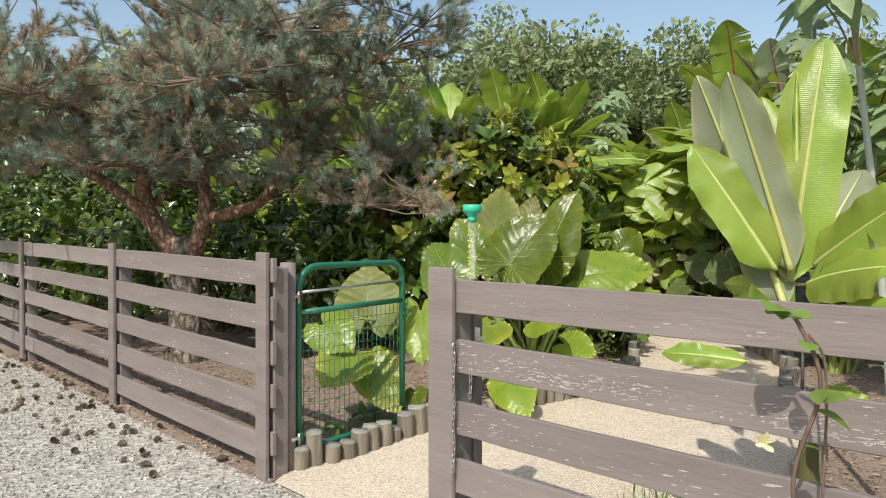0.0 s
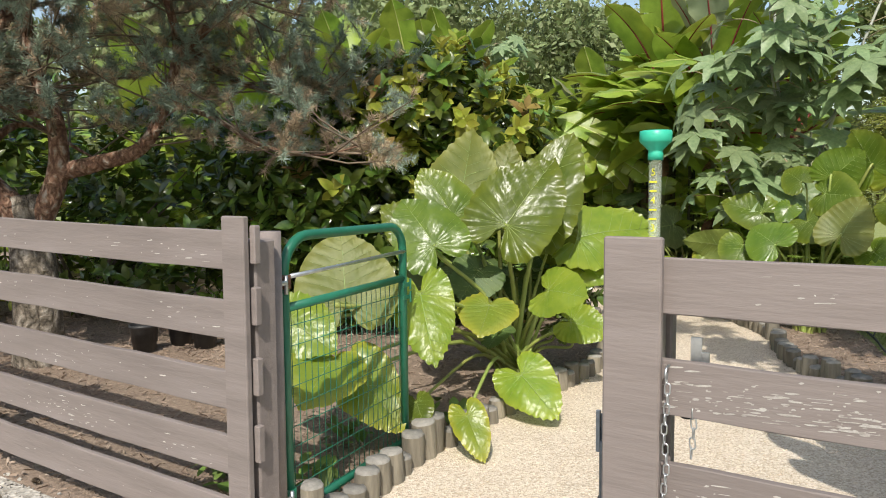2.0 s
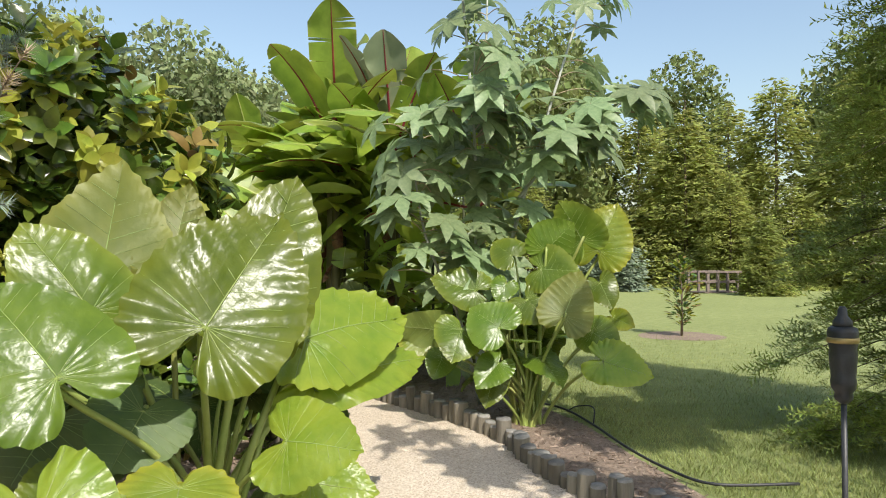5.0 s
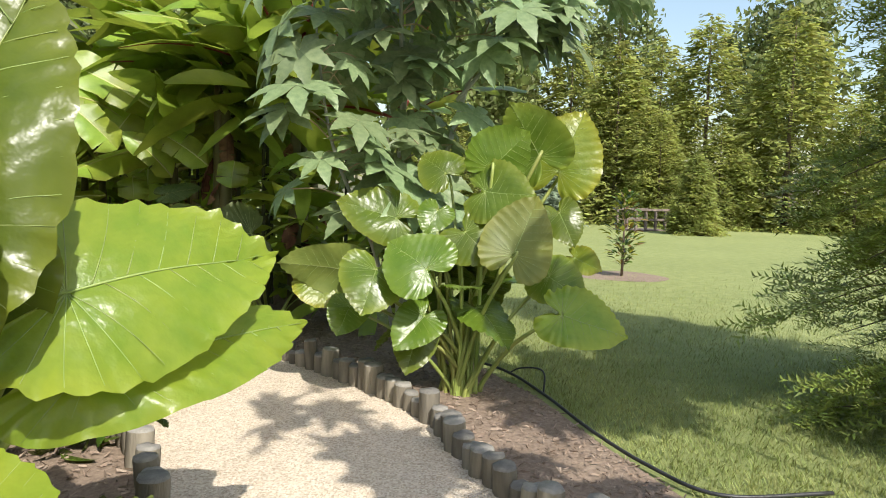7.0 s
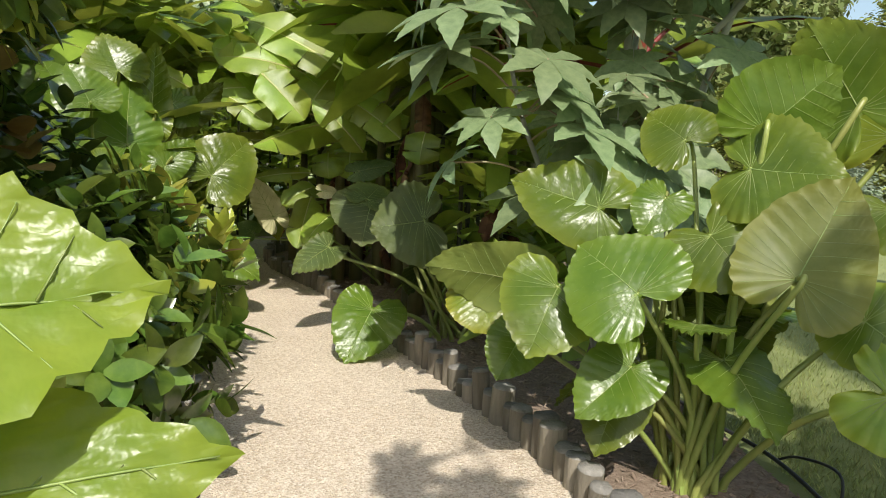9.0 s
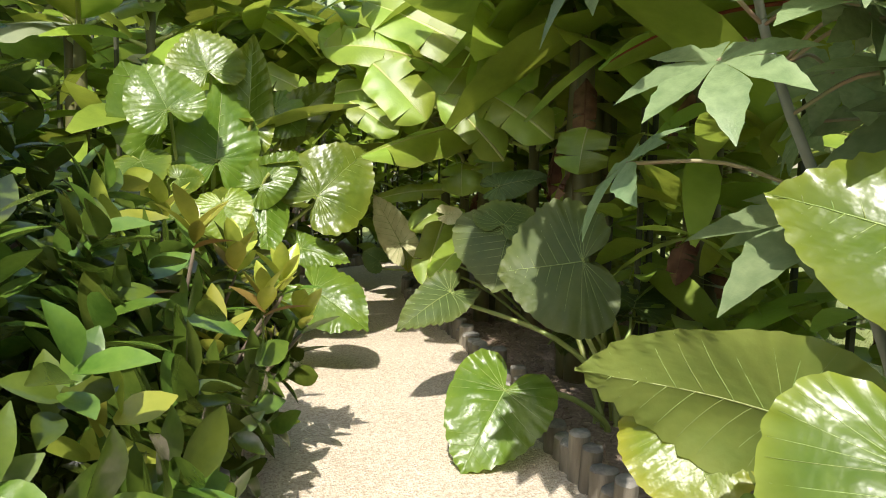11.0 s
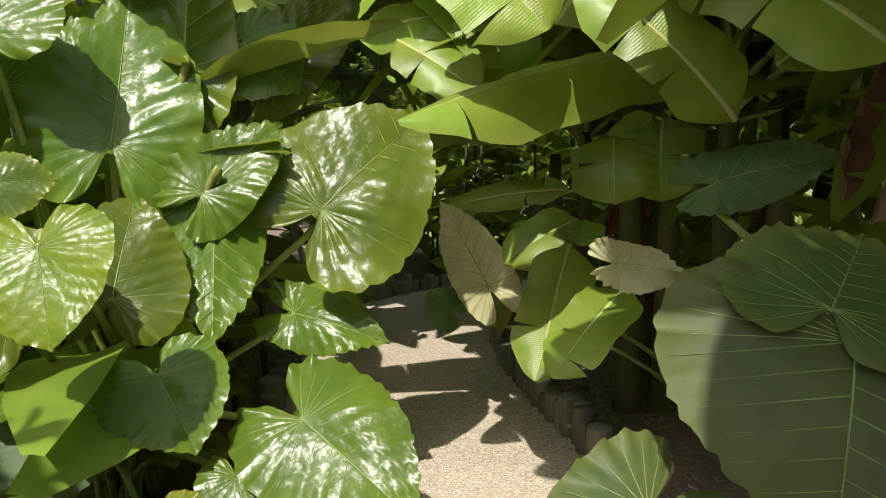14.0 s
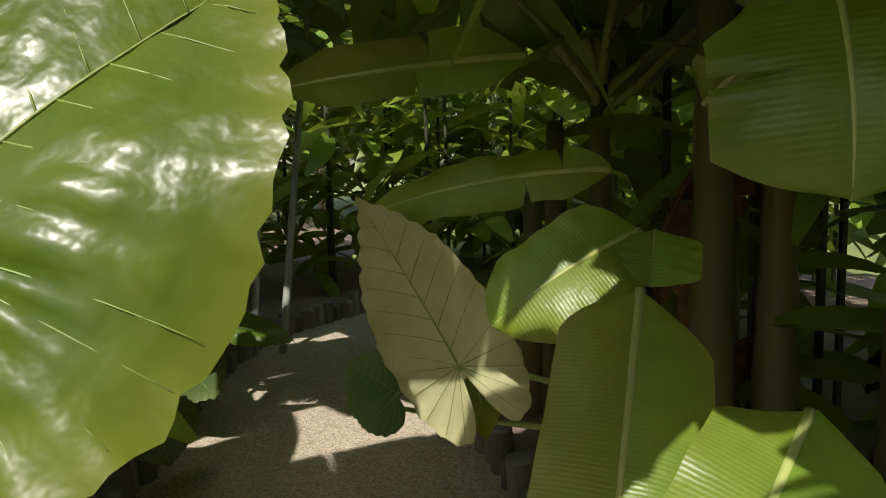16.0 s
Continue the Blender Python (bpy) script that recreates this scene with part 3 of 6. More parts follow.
knots = [tube([V(gate_len * (i + 0.3) / 22, -0.024, g0 - 0.02), V(gate_len * (i + 0.75) / 22, 0.024, g0 + 0.022)], 0.0022, 4) for i in range(22)]
part("wire_wrap", cat(*knots), GATE, gate, "wire wrapped round the bottom tube")["kind"] = "stuff"
knots = [tube([V(gate_len - 0.024, -0.01, 0.16 + 0.042 * i), V(gate_len + 0.024, 0.01, 0.18 + 0.042 * i)], 0.0022, 4) for i in range(20)]
part("side_wire_wrap", cat(*knots), GATE, gate)["kind"] = "stuff"
for z in (0.2, 1.135):
    h = part("hinge", tube([V(-0.085, -0.03, z), V(-0.03, -0.03, z), V(0.0, -0.005, z - 0.004)], [0.012, 0.012, 0.014], 8), ZINC, gate, "zinc screw hinge")
    part("hinge_collar", lathe([(0.027, -0.03), (0.031, -0.028), (0.031, 0.028), (0.027, 0.03)], 12, (0, 0, z)), GATE if z < 1 else RUST, gate)
    part("pintle", tube([V(-0.02, -0.03, z - 0.05), V(-0.02, -0.03, z + 0.03)], 0.009, 8), ZINC, gate)
for z in (0.93, 1.0):
    part("latch_plate", cat(box(gate_len - 0.045, gate_len + 0.035, -0.03, -0.024, z - 0.012, z + 0.012, 0.002), lathe([(0.006, -0.03), (0.006, 0.03)], 6, (gate_len + 0.03, -0.03, z))), GATE, gate, smooth=False)


# ---- chain, gauge and fittings on the latch post ----
def fence_at(x, y, z):
    p = rstart + FD * x + V(0.7071, 0.7071, 0) * y
    return pose(p[0], p[1], z, 0, 0, FENCE_RZ)


def link_geo():
    pts = [V(0.0075 * math.cos(a), 0, 0.009 * math.sin(a) + (0.007 if math.sin(a) > 0 else -0.007)) for a in np.linspace(0, 2 * math.pi, 13)[:-1]]
    vs, fs = tube(pts + [pts[0]], 0.0024, 5, caps=False)
    return vs, fs


chain = thing("chain", "galvanised link chain hanging on the fence post", "chain")
chain.matrix_basis = fence_at(0.10, -0.055, 1.0)
lm = mesh("link", link_geo(), ZINC)
for i in range(21):
    part("link", lm, None, chain, at=pose(0.004 * math.sin(i * 0.9), 0.0, -0.028 * i, 0, 3, 0 if i % 2 else 90))
for i in range(5):
    part("link", lm, None, chain, at=pose(0.06 + 0.003 * math.sin(i), 0.05, -0.1 - 0.028 * i, 0, -4, 0 if i % 2 else 90))
part("hook", tube(bend([V(0, 0.03, 0.03), V(0.0, 0.0, 0.03), V(0.0, -0.01, 0.01), V(0.0, 0.004, 0.0)], 5), 0.004, 6), ZINC, chain)

shears = thing("garden_shears", "old shears with curved dark handles hung behind the post", "shears")
shears.matrix_basis = fence_at(0.12, 0.05, 1.0)
part("handle", tube(bend([V(0, 0, 0.0), V(0.05, 0.01, -0.03), V(0.06, 0.01, -0.1), V(0.01, 0.0, -0.13), V(-0.03, 0, -0.1)], 6), 0.008, 8), BLACK, shears)
part("blade", cat(box(0.02, 0.05, -0.003, 0.003, -0.09, 0.1, 0.001), box(0.05, 0.07, -0.003, 0.003, -0.1, 0.06, 0.001)), ZINC, shears, smooth=False)

latch_box = thing("gate_latch", "grey metal gravity latch screwed to the gate post", "latch")
latch_box.matrix_basis = fence_at(-0.095, 0.06, 0.56)
part("latch_body", box(-0.02, 0.02, -0.03, 0.03, 0.0, 0.20, 0.004), DARK_STEEL, latch_box, smooth=False)
part("latch_fork", cat(box(-0.034, -0.02, -0.02, -0.01, 0.16, 0.29, 0.002), box(-0.034, -0.02, 0.012, 0.022, 0.16, 0.27, 0.002)), DARK_STEEL, latch_box, smooth=False)
part("latch_bolt", box(-0.03, 0.01, -0.012, 0.012, -0.09, 0.02, 0.003), BLACK, latch_box, smooth=False)

glass_m, gn, gl, gb = base_mat("clear_plastic")
gb.inputs["Base Color"].default_value = (0.75, 0.82, 0.66, 1)
gb.inputs["Alpha"].default_value, gb.inputs["Roughness"].default_value, gb.inputs["IOR"].default_value = 0.12, 0.12, 1.45
gauge = thing("rain_gauge", "clear plastic rain gauge with teal funnel and yellow marks", "rain gauge")
gauge.matrix_basis = fence_at(0.0, 0.18, 1.335)
tube_ob = part("measuring_tube", lathe([(0.0165, -0.22), (0.0185, 0.02), (0.020, 0.275), (0.0175, 0.275), (0.016, 0.02), (0.014, -0.20)], 20), glass_m, gauge, "clear tapered tube")
tube_ob.visible_shadow = False
part("funnel", lathe([(0.0225, 0.262), (0.0225, 0.282), (0.021, 0.285), (0.022, 0.292), (0.043, 0.313), (0.047, 0.318), (0.047, 0.347), (0.044, 0.349), (0.043, 0.322), (0.018, 0.295)], 28), TEAL, gauge, "teal funnel cap")


def lettering(text, size, material, parent, m, name="number"):
    cu = bpy.data.curves.new(name, "FONT")
    cu.body, cu.size, cu.extrude, cu.align_x, cu.align_y = text, size, 0.0006, "CENTER", "CENTER"
    tmp = bpy.data.objects.new("tmp", cu)
    scene.collection.objects.link(tmp)
    me = bpy.data.meshes.new_from_object(tmp.evaluated_get(bpy.context.evaluated_depsgraph_get()))
    bpy.data.objects.remove(tmp)
    me.materials.clear()
    me.materials.append(material)
    return part(name, me, None, parent, at=m)


for i, ch in enumerate("54321"):
    zc = 0.225 - 0.083 * i
    rr = 0.0218
    lettering(ch, 0.030, YELLOW, gauge, pose(0, -rr, zc, 90, 0, 0))
    for dz in (-0.028, -0.055):
        part("mark", box(-0.011, 0.011, -rr - 0.0005, -rr + 0.001, zc + dz - 0.0025, zc + dz + 0.0025, 0), YELLOW, gauge, smooth=False)
part("bracket", box(-0.03, 0.03, 0.0, 0.008, -0.14, -0.02, 0.003), BLACK, gauge, smooth=False)


# ---- elephant ears ----
HALF = [(0, 1.0), (0.045, 0.955), (0.16, 0.86), (0.30, 0.70), (0.42, 0.48), (0.49, 0.23), (0.50, 0.0), (0.45, -0.20), (0.35, -0.33), (0.21, -0.37), (0.09, -0.27), (0.02, -0.07)]
half_line = np.array([p[:2] for p in bend([(*q, 0) for q in HALF], 5)])
outline = np.concatenate([half_line, half_line[::-1] * [-1, 1]])
out_ang = np.arctan2(half_line[:, 0], half_line[:, 1])
out_rad = np.hypot(half_line[:, 0], half_line[:, 1])


VEIN_STEP = 0.135
VEIN_RISE = 0.62
LOBE_START = math.atan2(1.0, VEIN_RISE)


def vein_phase(x, y):
    """Counts lateral veins: whole numbers lie on a vein; they rise from the midrib above and fan out in the lobes."""
    ax = np.abs(x)
    w = y - VEIN_RISE * ax + 0.25 * ax * ax
    fan = -(np.arctan2(ax, y) - LOBE_START) / radians(17)
    return np.where(w > 0, w / VEIN_STEP, fan)


def ear_height(x, y, s):
    """Relief of a blade over its own plane, in leaf lengths: sunken veins, puffed tissue between, a wavy rim."""
    ax = np.abs(x)
    ph = vein_phase(x, y) + np.where(x > 0, 0.0, 0.35) * np.clip(y * 3, 0, 1)
    th = np.arctan2(x, y)
    far = np.interp(np.abs(th), out_ang[::-1] if out_ang[0] > out_ang[-1] else out_ang, out_rad[::-1] if out_ang[0] > out_ang[-1] else out_rad)
    r = np.clip(np.hypot(x, y) / np.maximum(far, 0.05), 0, 1.1)
    patch = 0.7 + 0.45 * np.sin(6.3 * x + 1.9 * s["ph"]) * np.sin(5.1 * y + s["ph"])
    grow = np.minimum(1, ax * 6) * (0.3 + 0.85 * r) * patch * np.where(ph < 0, 0.6, 1.0)
    puff = np.abs(np.sin(math.pi * ph)) ** 0.7 * grow * s["q"]
    cell = np.floor(ph)
    pucker = np.sin(2 * math.pi * ax / 0.085 + 2.7 * np.sin(3.1 * cell + s["ph"])) * np.abs(np.sin(math.pi * ph)) * np.minimum(1, ax * 7) * s["q"] * 0.13
    pucker = pucker + 0.06 * s["q"] * np.sin(41 * x + s["ph"] + 13 * y) * np.sin(37 * y + 2 * s["ph"]) * np.minimum(1, ax * 7)
    rim = r ** 5 * s["rip"] * (0.75 * np.cos(2 * math.pi * ph + 0.6 * s["ph"]) + 0.8 * np.sin(3.2 * th + s["ph"]) + 0.35 * np.sin(s["k"] * th + 1.7 * s["ph"]))
    return puff + pucker + rim + s["vee"] * ax - s["cup"] * x * x - s["droop"] * np.clip(y, 0, 2) ** 2 - 0.1 * np.clip(-y, 0, 1) ** 1.5 + 0.03 * np.sin(7 * x + s["ph"]) * np.sin(5 * y)


def ear_geo(length, width, s):
    rings = [i / 15 for i in range(16)]
    n = len(outline)
    scallop = np.abs(np.sin(math.pi * (vein_phase(outline[:, 0], outline[:, 1]) + np.where(outline[:, 0] > 0, 0.0, 0.35) * np.clip(outline[:, 1] * 3, 0, 1))))
    j = 1 + (0.035 * (scallop - 0.6) + 0.02 * np.sin(np.arange(n) * 0.19 + s["ph"]) + 0.008 * np.sin(np.arange(n) * 0.83 + 2 * s["ph"])) * np.clip(np.abs(outline[:, 0]) * 5, 0.1, 1)
    pts = [np.zeros((1, 2))] + [outline * j[:, None] * q for q in rings[1:]]
    xy = np.concatenate(pts)
    edge = np.concatenate([[0]] + [np.full(n, max(0, (q - 0.6) / 0.4) ** 2) for q in rings[1:]])
    z = ear_height(xy[:, 0], xy[:, 1], s)
    vs = np.stack([xy[:, 0] * width, xy[:, 1] * length, z * length], 1)
    fs = [(0, 1 + i, 1 + (i + 1) % n) for i in range(n - 1)]
    for k in range(len(rings) - 2):
        a, b = 1 + k * n, 1 + (k + 1) * n
        fs += [(a + i, b + i, b + i + 1, a + i + 1) for i in range(n - 1)]
    return (vs, fs), edge


def ear_veins(length, width, s):
    """Midrib and laterals as slim raised cords, showing on both faces."""
    lines = [([(0, -0.03 + 1.0 * t) for t in np.linspace(0, 0.98, 14)], 0.0075, 0.0018)]
    for k in range(0, 7):
        for sg in (-1, 1):
            y0 = VEIN_STEP * (k if sg > 0 else k + 0.65)
            pts = []
            for t in np.linspace(0, 0.5, 12):
                x, y = t, y0 + VEIN_RISE * t - 0.25 * t * t
                if np.hypot(x, y) > np.interp(np.arctan2(x, y), out_ang, out_rad) * 0.97:
                    break
                pts.append((sg * x, y))
            if len(pts) > 2:
                lines.append((pts, 0.0032, 0.0012))
    for k in (1, 2, 3, 4, 5):
        for sg in (-1, 1):
            a = LOBE_START + radians(17) * k
            r = np.interp(a, out_ang, out_rad) * 0.95
            if r > 0.15:
                lines.append(([(sg * q * math.sin(a), q * math.cos(a)) for q in np.linspace(0.0, r, 8)], 0.0035, 0.0012))
    geos = []
    for pts, r0, r1 in lines:
        p = [V(x * width, y * length, (float(ear_height(np.array(x), np.array(y), s)) + 0.3 * r0) * length) for x, y in pts]
        rad = [length * (r0 + (r1 - r0) * i / (len(p) - 1)) for i in range(len(p))]
        geos.append(tube(p, rad, 4))
    return cat(*geos)


def aim(at, tip, face):
    y = unit(V(*tip) - V(*at))
    z = unit(V(*face) - y * np.dot(V(*face), y))
    x = np.cross(y, z)
    m = Matrix.Identity(4)
    for i in range(3):
        m[i][0], m[i][1], m[i][2], m[i][3] = x[i], y[i], z[i], at[i]
    return m


def ear(plant, at, tip, width, face, material=None, seed=None, droop=0.10, vee=0.10, base=None, stalk=True, rip=0.034, quilt=0.019, label=""):
    """One leaf: at is where its stalk joins, tip its point, face the way its upper side looks."""
    o = plant.matrix_basis.translation
    seed = int(abs(at[0] * 971 + at[1] * 577 + at[2] * 331)) if seed is None else seed
    r2 = random.Random(seed)
    length = float(np.linalg.norm(V(*tip) - V(*at)))
    s = dict(rip=rip * r2.uniform(0.7, 1.3), q=quilt, k=r2.choice((11, 13, 17)), ph=r2.uniform(0, 6), vee=vee * r2.uniform(0.5, 1.3), cup=0.28 * r2.uniform(0.5, 1.5), droop=droop)
    geo, edge = ear_geo(length, width, s)
    loc = tuple(V(*at) - V(*o))
    tip_l = tuple(V(*tip) - V(*o))
    m = aim(loc, tip_l, face)
    leaf = part("leaf", geo, material or EAR, plant, label, edge=edge, at=m)
    part("vein_relief", ear_veins(length, width, s), EAR_VEIN, leaf)
    if stalk:
        b = V(*(base if base is not None else (r2.uniform(-0.12, 0.12), r2.uniform(-0.12, 0.12), 0)))
        a = V(*loc)
        back = -unit(V(*m.col[2][:3])) * 0.10 - unit(V(*m.col[1][:3])) * 0.05
        up = V(0, 0, 1)
        mid = b * 0.55 + a * 0.45 + up * 0.12 * np.linalg.norm(a - b)
        line = bend([b - up * 0.03, b * 0.85 + mid * 0.15 + up * 0.03, mid, a + back, a], 5)
        k = 0.5 + 0.5 * length / 0.6
        rad = [(0.026 - 0.016 * min(1, i / (len(line) - 1))) * k for i in range(len(line))]
        part("stalk", tube(line, rad, 8), STALK, plant)
    return leaf


def ear_fill(plant, count, seed, spread, z0, z1, size=0.45, material=None, away=None):
    """Inner leaves of a clump, leaning outwards."""
    r2 = random.Random(seed)
    o = plant.matrix_basis.translation
    for i in range(count):
        a = r2.uniform(0, 2 * math.pi)
        d = spread * math.sqrt(r2.uniform(0.15, 1))
        at = V(o.x + d * math.cos(a), o.y + d * math.sin(a), r2.uniform(z0, z1))
        out = V(math.cos(a), math.sin(a), 0)
        ln = size * r2.uniform(0.7, 1.2)
        tip = at + ln * unit(out * 0.8 + V(0, 0, r2.uniform(-0.9, 0.5)))
        ear(plant, tuple(at), tuple(tip), ln * r2.uniform(0.85, 1.05), tuple(out * 0.5 + V(0, 0, 0.8)), material, seed * 100 + i)


def ear_plant(label, at):
    p = thing("elephant_ear_plant", label, "elephant ear", at=at)
    return p


# ---- bananas ----
def banana_leaf(plant, base, tip, width, face, arch=0.15, tears=3, material=None, rib=None, seed=None, vee=0.18, label="", fold=0.0, stem_from=None):
    """One leaf: a midrib from base to tip, arched towards face, with two torn halves."""
    o = V(*plant.matrix_basis.translation)
    a, b = V(*base) - o, V(*tip) - o
    seed = int(abs(base[0] * 971 + base[1] * 577 + tip[2] * 331 + tip[0] * 77)) if seed is None else seed
    r2 = random.Random(seed)
    ln = np.linalg.norm(b - a)
    f = unit(face)
    f = unit(f - unit(b - a) * np.dot(f, unit(b - a)))
    c = (a + b) / 2 + f * arch * ln
    n = 30
    ts = np.linspace(0, 1, n + 1)
    mid = [(1 - t) ** 2 * a + 2 * t * (1 - t) * c + t * t * b for t in ts]
    vs, fs, edge, uv = [], [], [], []
    for sg in (-1, 1):
        cuts = sorted(r2.sample(range(5, n - 3), min(tears, n - 9))) if tears else []
        segs = list(zip([0] + cuts, cuts + [n]))
        for si, (i0, i1) in enumerate(segs):
            drop = r2.uniform(-0.2, 0.2) if tears else 0
            k0 = len(vs)
            cols = 5
            for i in range(i0, i1 + 1):
                t = ts[i]
                w = width / 2 * min(1, (t / 0.16 + 0.02) ** 0.7) * min(1, ((1 - t) / 0.24 + 0.01) ** 0.6)
                tan = unit(mid[min(i + 1, n)] - mid[max(i - 1, 0)])
                nz = unit(f - tan * np.dot(f, tan))
                side = np.cross(tan, nz) * sg
                shift = 0.0
                if tears and i == i0 and si:
                    shift = 0.012
                if tears and i == i1 and si < len(segs) - 1:
                    shift = -0.012
                for k in range(cols + 1):
                    q = k / cols
                    zz = w * (vee * q - (0.24 + drop + fold) * q * q) + 0.012 * math.sin(9 * t * ln / 0.5 + sg + seed) * q * q + 0.006 * math.sin(31 * t + seed) * q ** 3
                    vs.append(mid[i] + side * (w * q * (1 - 0.12 * fold)) + nz * zz + tan * (shift * q * q + 0.05 * w * q))
                    edge.append(max(0, q - 0.8) * 4 * r2.uniform(0.5, 1))
                    uv.append((t * ln, q * 0.1))
            for i in range(i1 - i0):
                for k in range(cols):
                    p = k0 + i * (cols + 1) + k
                    fs.append((p, p + 1, p + cols + 2, p + cols + 1) if sg > 0 else (p, p + cols + 1, p + cols + 2, p + 1))
    leaf = part("leaf", (vs, fs), material or BANANA, plant, label, edge=edge, uv=uv)
    rad = [0.004 + 0.013 * (1 - t) * min(1.3, ln) for t in ts]
    part("midrib", tube([p - f * 0.004 for p in mid], rad, 6), rib or BANANA_RIB, leaf)
    if stem_from is not None:
        s0 = V(*stem_from) - o
        d = unit(mid[1] - mid[0])
        line = bend([s0, s0 * 0.5 + (a - d * 0.15) * 0.5 + V(0, 0, 0.05), a], 5)
        part("stalk", tube(line, [0.032 - 0.014 * i / (len(line) - 1) for i in range(len(line))], 8), rib or BANANA_RIB, plant)
    return leaf


def banana_plant(label, at, height, radius=0.09, lean=(0, 0), stems=1, spread=0.3, seed=0, stem_mat=None):
    p = thing("banana_plant", label, "banana plant", at=at)
    r2 = random.Random(seed)
    for i in range(stems):
        dx, dy = (0, 0) if i == 0 else (r2.uniform(-spread, spread), r2.uniform(-spread, spread))
        h = height * (1 if i == 0 else r2.uniform(0.6, 0.95))
        line = bend([V(dx, dy, -0.05), V(dx + lean[0] * 0.4, dy + lean[1] * 0.4, h * 0.5), V(dx + lean[0], dy + lean[1], h)], 6)
        rad = [radius * (1.1 - 0.55 * k / (len(line) - 1)) * (1 + 0.06 * math.sin(3 * k)) for k in range(len(line))]
        part("stem", tube(line, rad, 12), stem_mat or BANANA_STEM, p)
        for k in range(2):
            z = h * r2.uniform(0.2, 0.75)
            a = r2.uniform(0, 6.28)
            d = V(math.cos(a), math.sin(a), 0)
            b0 = V(dx + lean[0] * z / h, dy + lean[1] * z / h, z) + d * radius * 0.7
            t0 = b0 + d * 0.14 + V(0, 0, -r2.uniform(0.25, 0.5))
            banana_leaf(p, tuple(b0 + V(*at)), tuple(t0 + V(*at)), 0.16, tuple(d + V(0, 0, 0.2)), 0.2, 2, DEAD_LEAF, DEAD_LEAF, seed * 10 + k, fold=0.4, label="withered brown leaf hanging down")
    return p


def banana_crown(plant, count, seed, z, reach=1.2, width=0.34, up=(0.2, 1.2), ring=0.1, tears=3, material=None, rib=None, arcs=(0, 6.2832)):
    """Leaves rising and arching from the top of a stem: young ones stand upright, old ones bow outwards."""
    r2 = random.Random(seed)
    o = V(*plant.matrix_basis.translation)
    for i in range(count):
        a = arcs[0] + (arcs[1] - arcs[0]) * ((i * 0.618) % 1.0 + r2.uniform(-0.05, 0.05))
        d = V(math.cos(a), math.sin(a), 0)
        age = (i + 0.5) / count
        u = up[1] + (up[0] - up[1]) * age + r2.uniform(-0.15, 0.15)
        ln = reach * r2.uniform(0.8, 1.2) * (0.85 + 0.3 * age)
        s0 = o + V(0, 0, z * (1.0 - 0.2 * age))
        b0 = s0 + d * (ring + 0.12 * age) + V(0, 0, 0.16 + 0.22 * max(0, u))
        tip = b0 + ln * unit(d + V(0, 0, u))
        side = V(-d[1], d[0], 0) * r2.uniform(-0.5, 0.5)
        face = V(-d[0] * max(u, 0.2), -d[1] * max(u, 0.2), 1.0) + side
        banana_leaf(plant, tuple(b0), tuple(tip), width * r2.uniform(0.85, 1.25), tuple(face), 0.06 + 0.2 * age * r2.uniform(0.6, 1.2), r2.randint(0, tears), material or (BANANA if r2.random() < 0.85 else BANANA_BACK), rib, seed * 50 + i, stem_from=tuple(s0))


# ---- castor bean ----
def castor_geo(r, seed):
    """A palmate leaf: eight toothed lobes webbed together for their inner half, each with a sunken midvein."""
    r2 = random.Random(seed)
    vs, fs = [(0, 0, 0)], []
    step = 1.74 * math.pi / 7
    for j in range(8):
        a = math.pi * (-0.87 + 1.74 * j / 7)
        ln = r * (1.0 - 0.40 * abs(a / math.pi) ** 1.3) * r2.uniform(0.94, 1.05)
        d, s = V(math.sin(a), math.cos(a), 0), V(math.cos(a), -math.sin(a), 0)
        droop = r2.uniform(0.12, 0.38)
        rows, prev = 13, None
        for i in range(1, rows + 1):
            t = i / rows
            web = ln * t * math.tan(step / 2) * 0.99
            lobe = ln * 0.205 * max(0.0, 1 - max(0.0, (t - 0.42) / 0.58) ** 1.7) * (1.07 if i % 2 else 0.93)
            w = min(web, lobe) if i < rows else 0.004 * ln
            c = d * ln * t + V(0, 0, -droop * ln * t * t + 0.06 * ln * t)
            row = [c - s * w + V(0, 0, 0.22 * w), c, c + s * w + V(0, 0, 0.22 * w)]
            k = len(vs)
            vs.extend([tuple(q) for q in row])
            if prev is None:
                fs += [(0, k + 1, k), (0, k + 2, k + 1)]
            else:
                fs += [(prev, prev + 1, k + 1, k), (prev + 1, prev + 2, k + 2, k + 1)]
            prev = k
    return vs, fs


castor_meshes = [mesh("leaf", castor_geo(1.0, s), CASTOR) for s in range(6)]


def castor_leaf(plant, at, r, out, stem, seed=0, tilt=0.6):
    """at, stem in world; out: the way the leaf hangs."""
    o = V(*plant.matrix_basis.translation)
    a = V(*at) - o
    d = unit(out)
    tip = a + d
    face = V(0, 0, 0.45) + unit(V(d[0], d[1], 0.001)) * tilt
    m = aim(tuple(a), tuple(tip), tuple(face)) @ Matrix.Scale(r, 4)
    part("leaf", castor_meshes[seed % 6], None, plant, at=m)
    s = V(*stem) - o
    part("leaf_stalk", tube(bend([s, (s + a) / 2 + V(0, 0, 0.05), a], 4), 0.006, 5), CASTOR_PINK, plant)


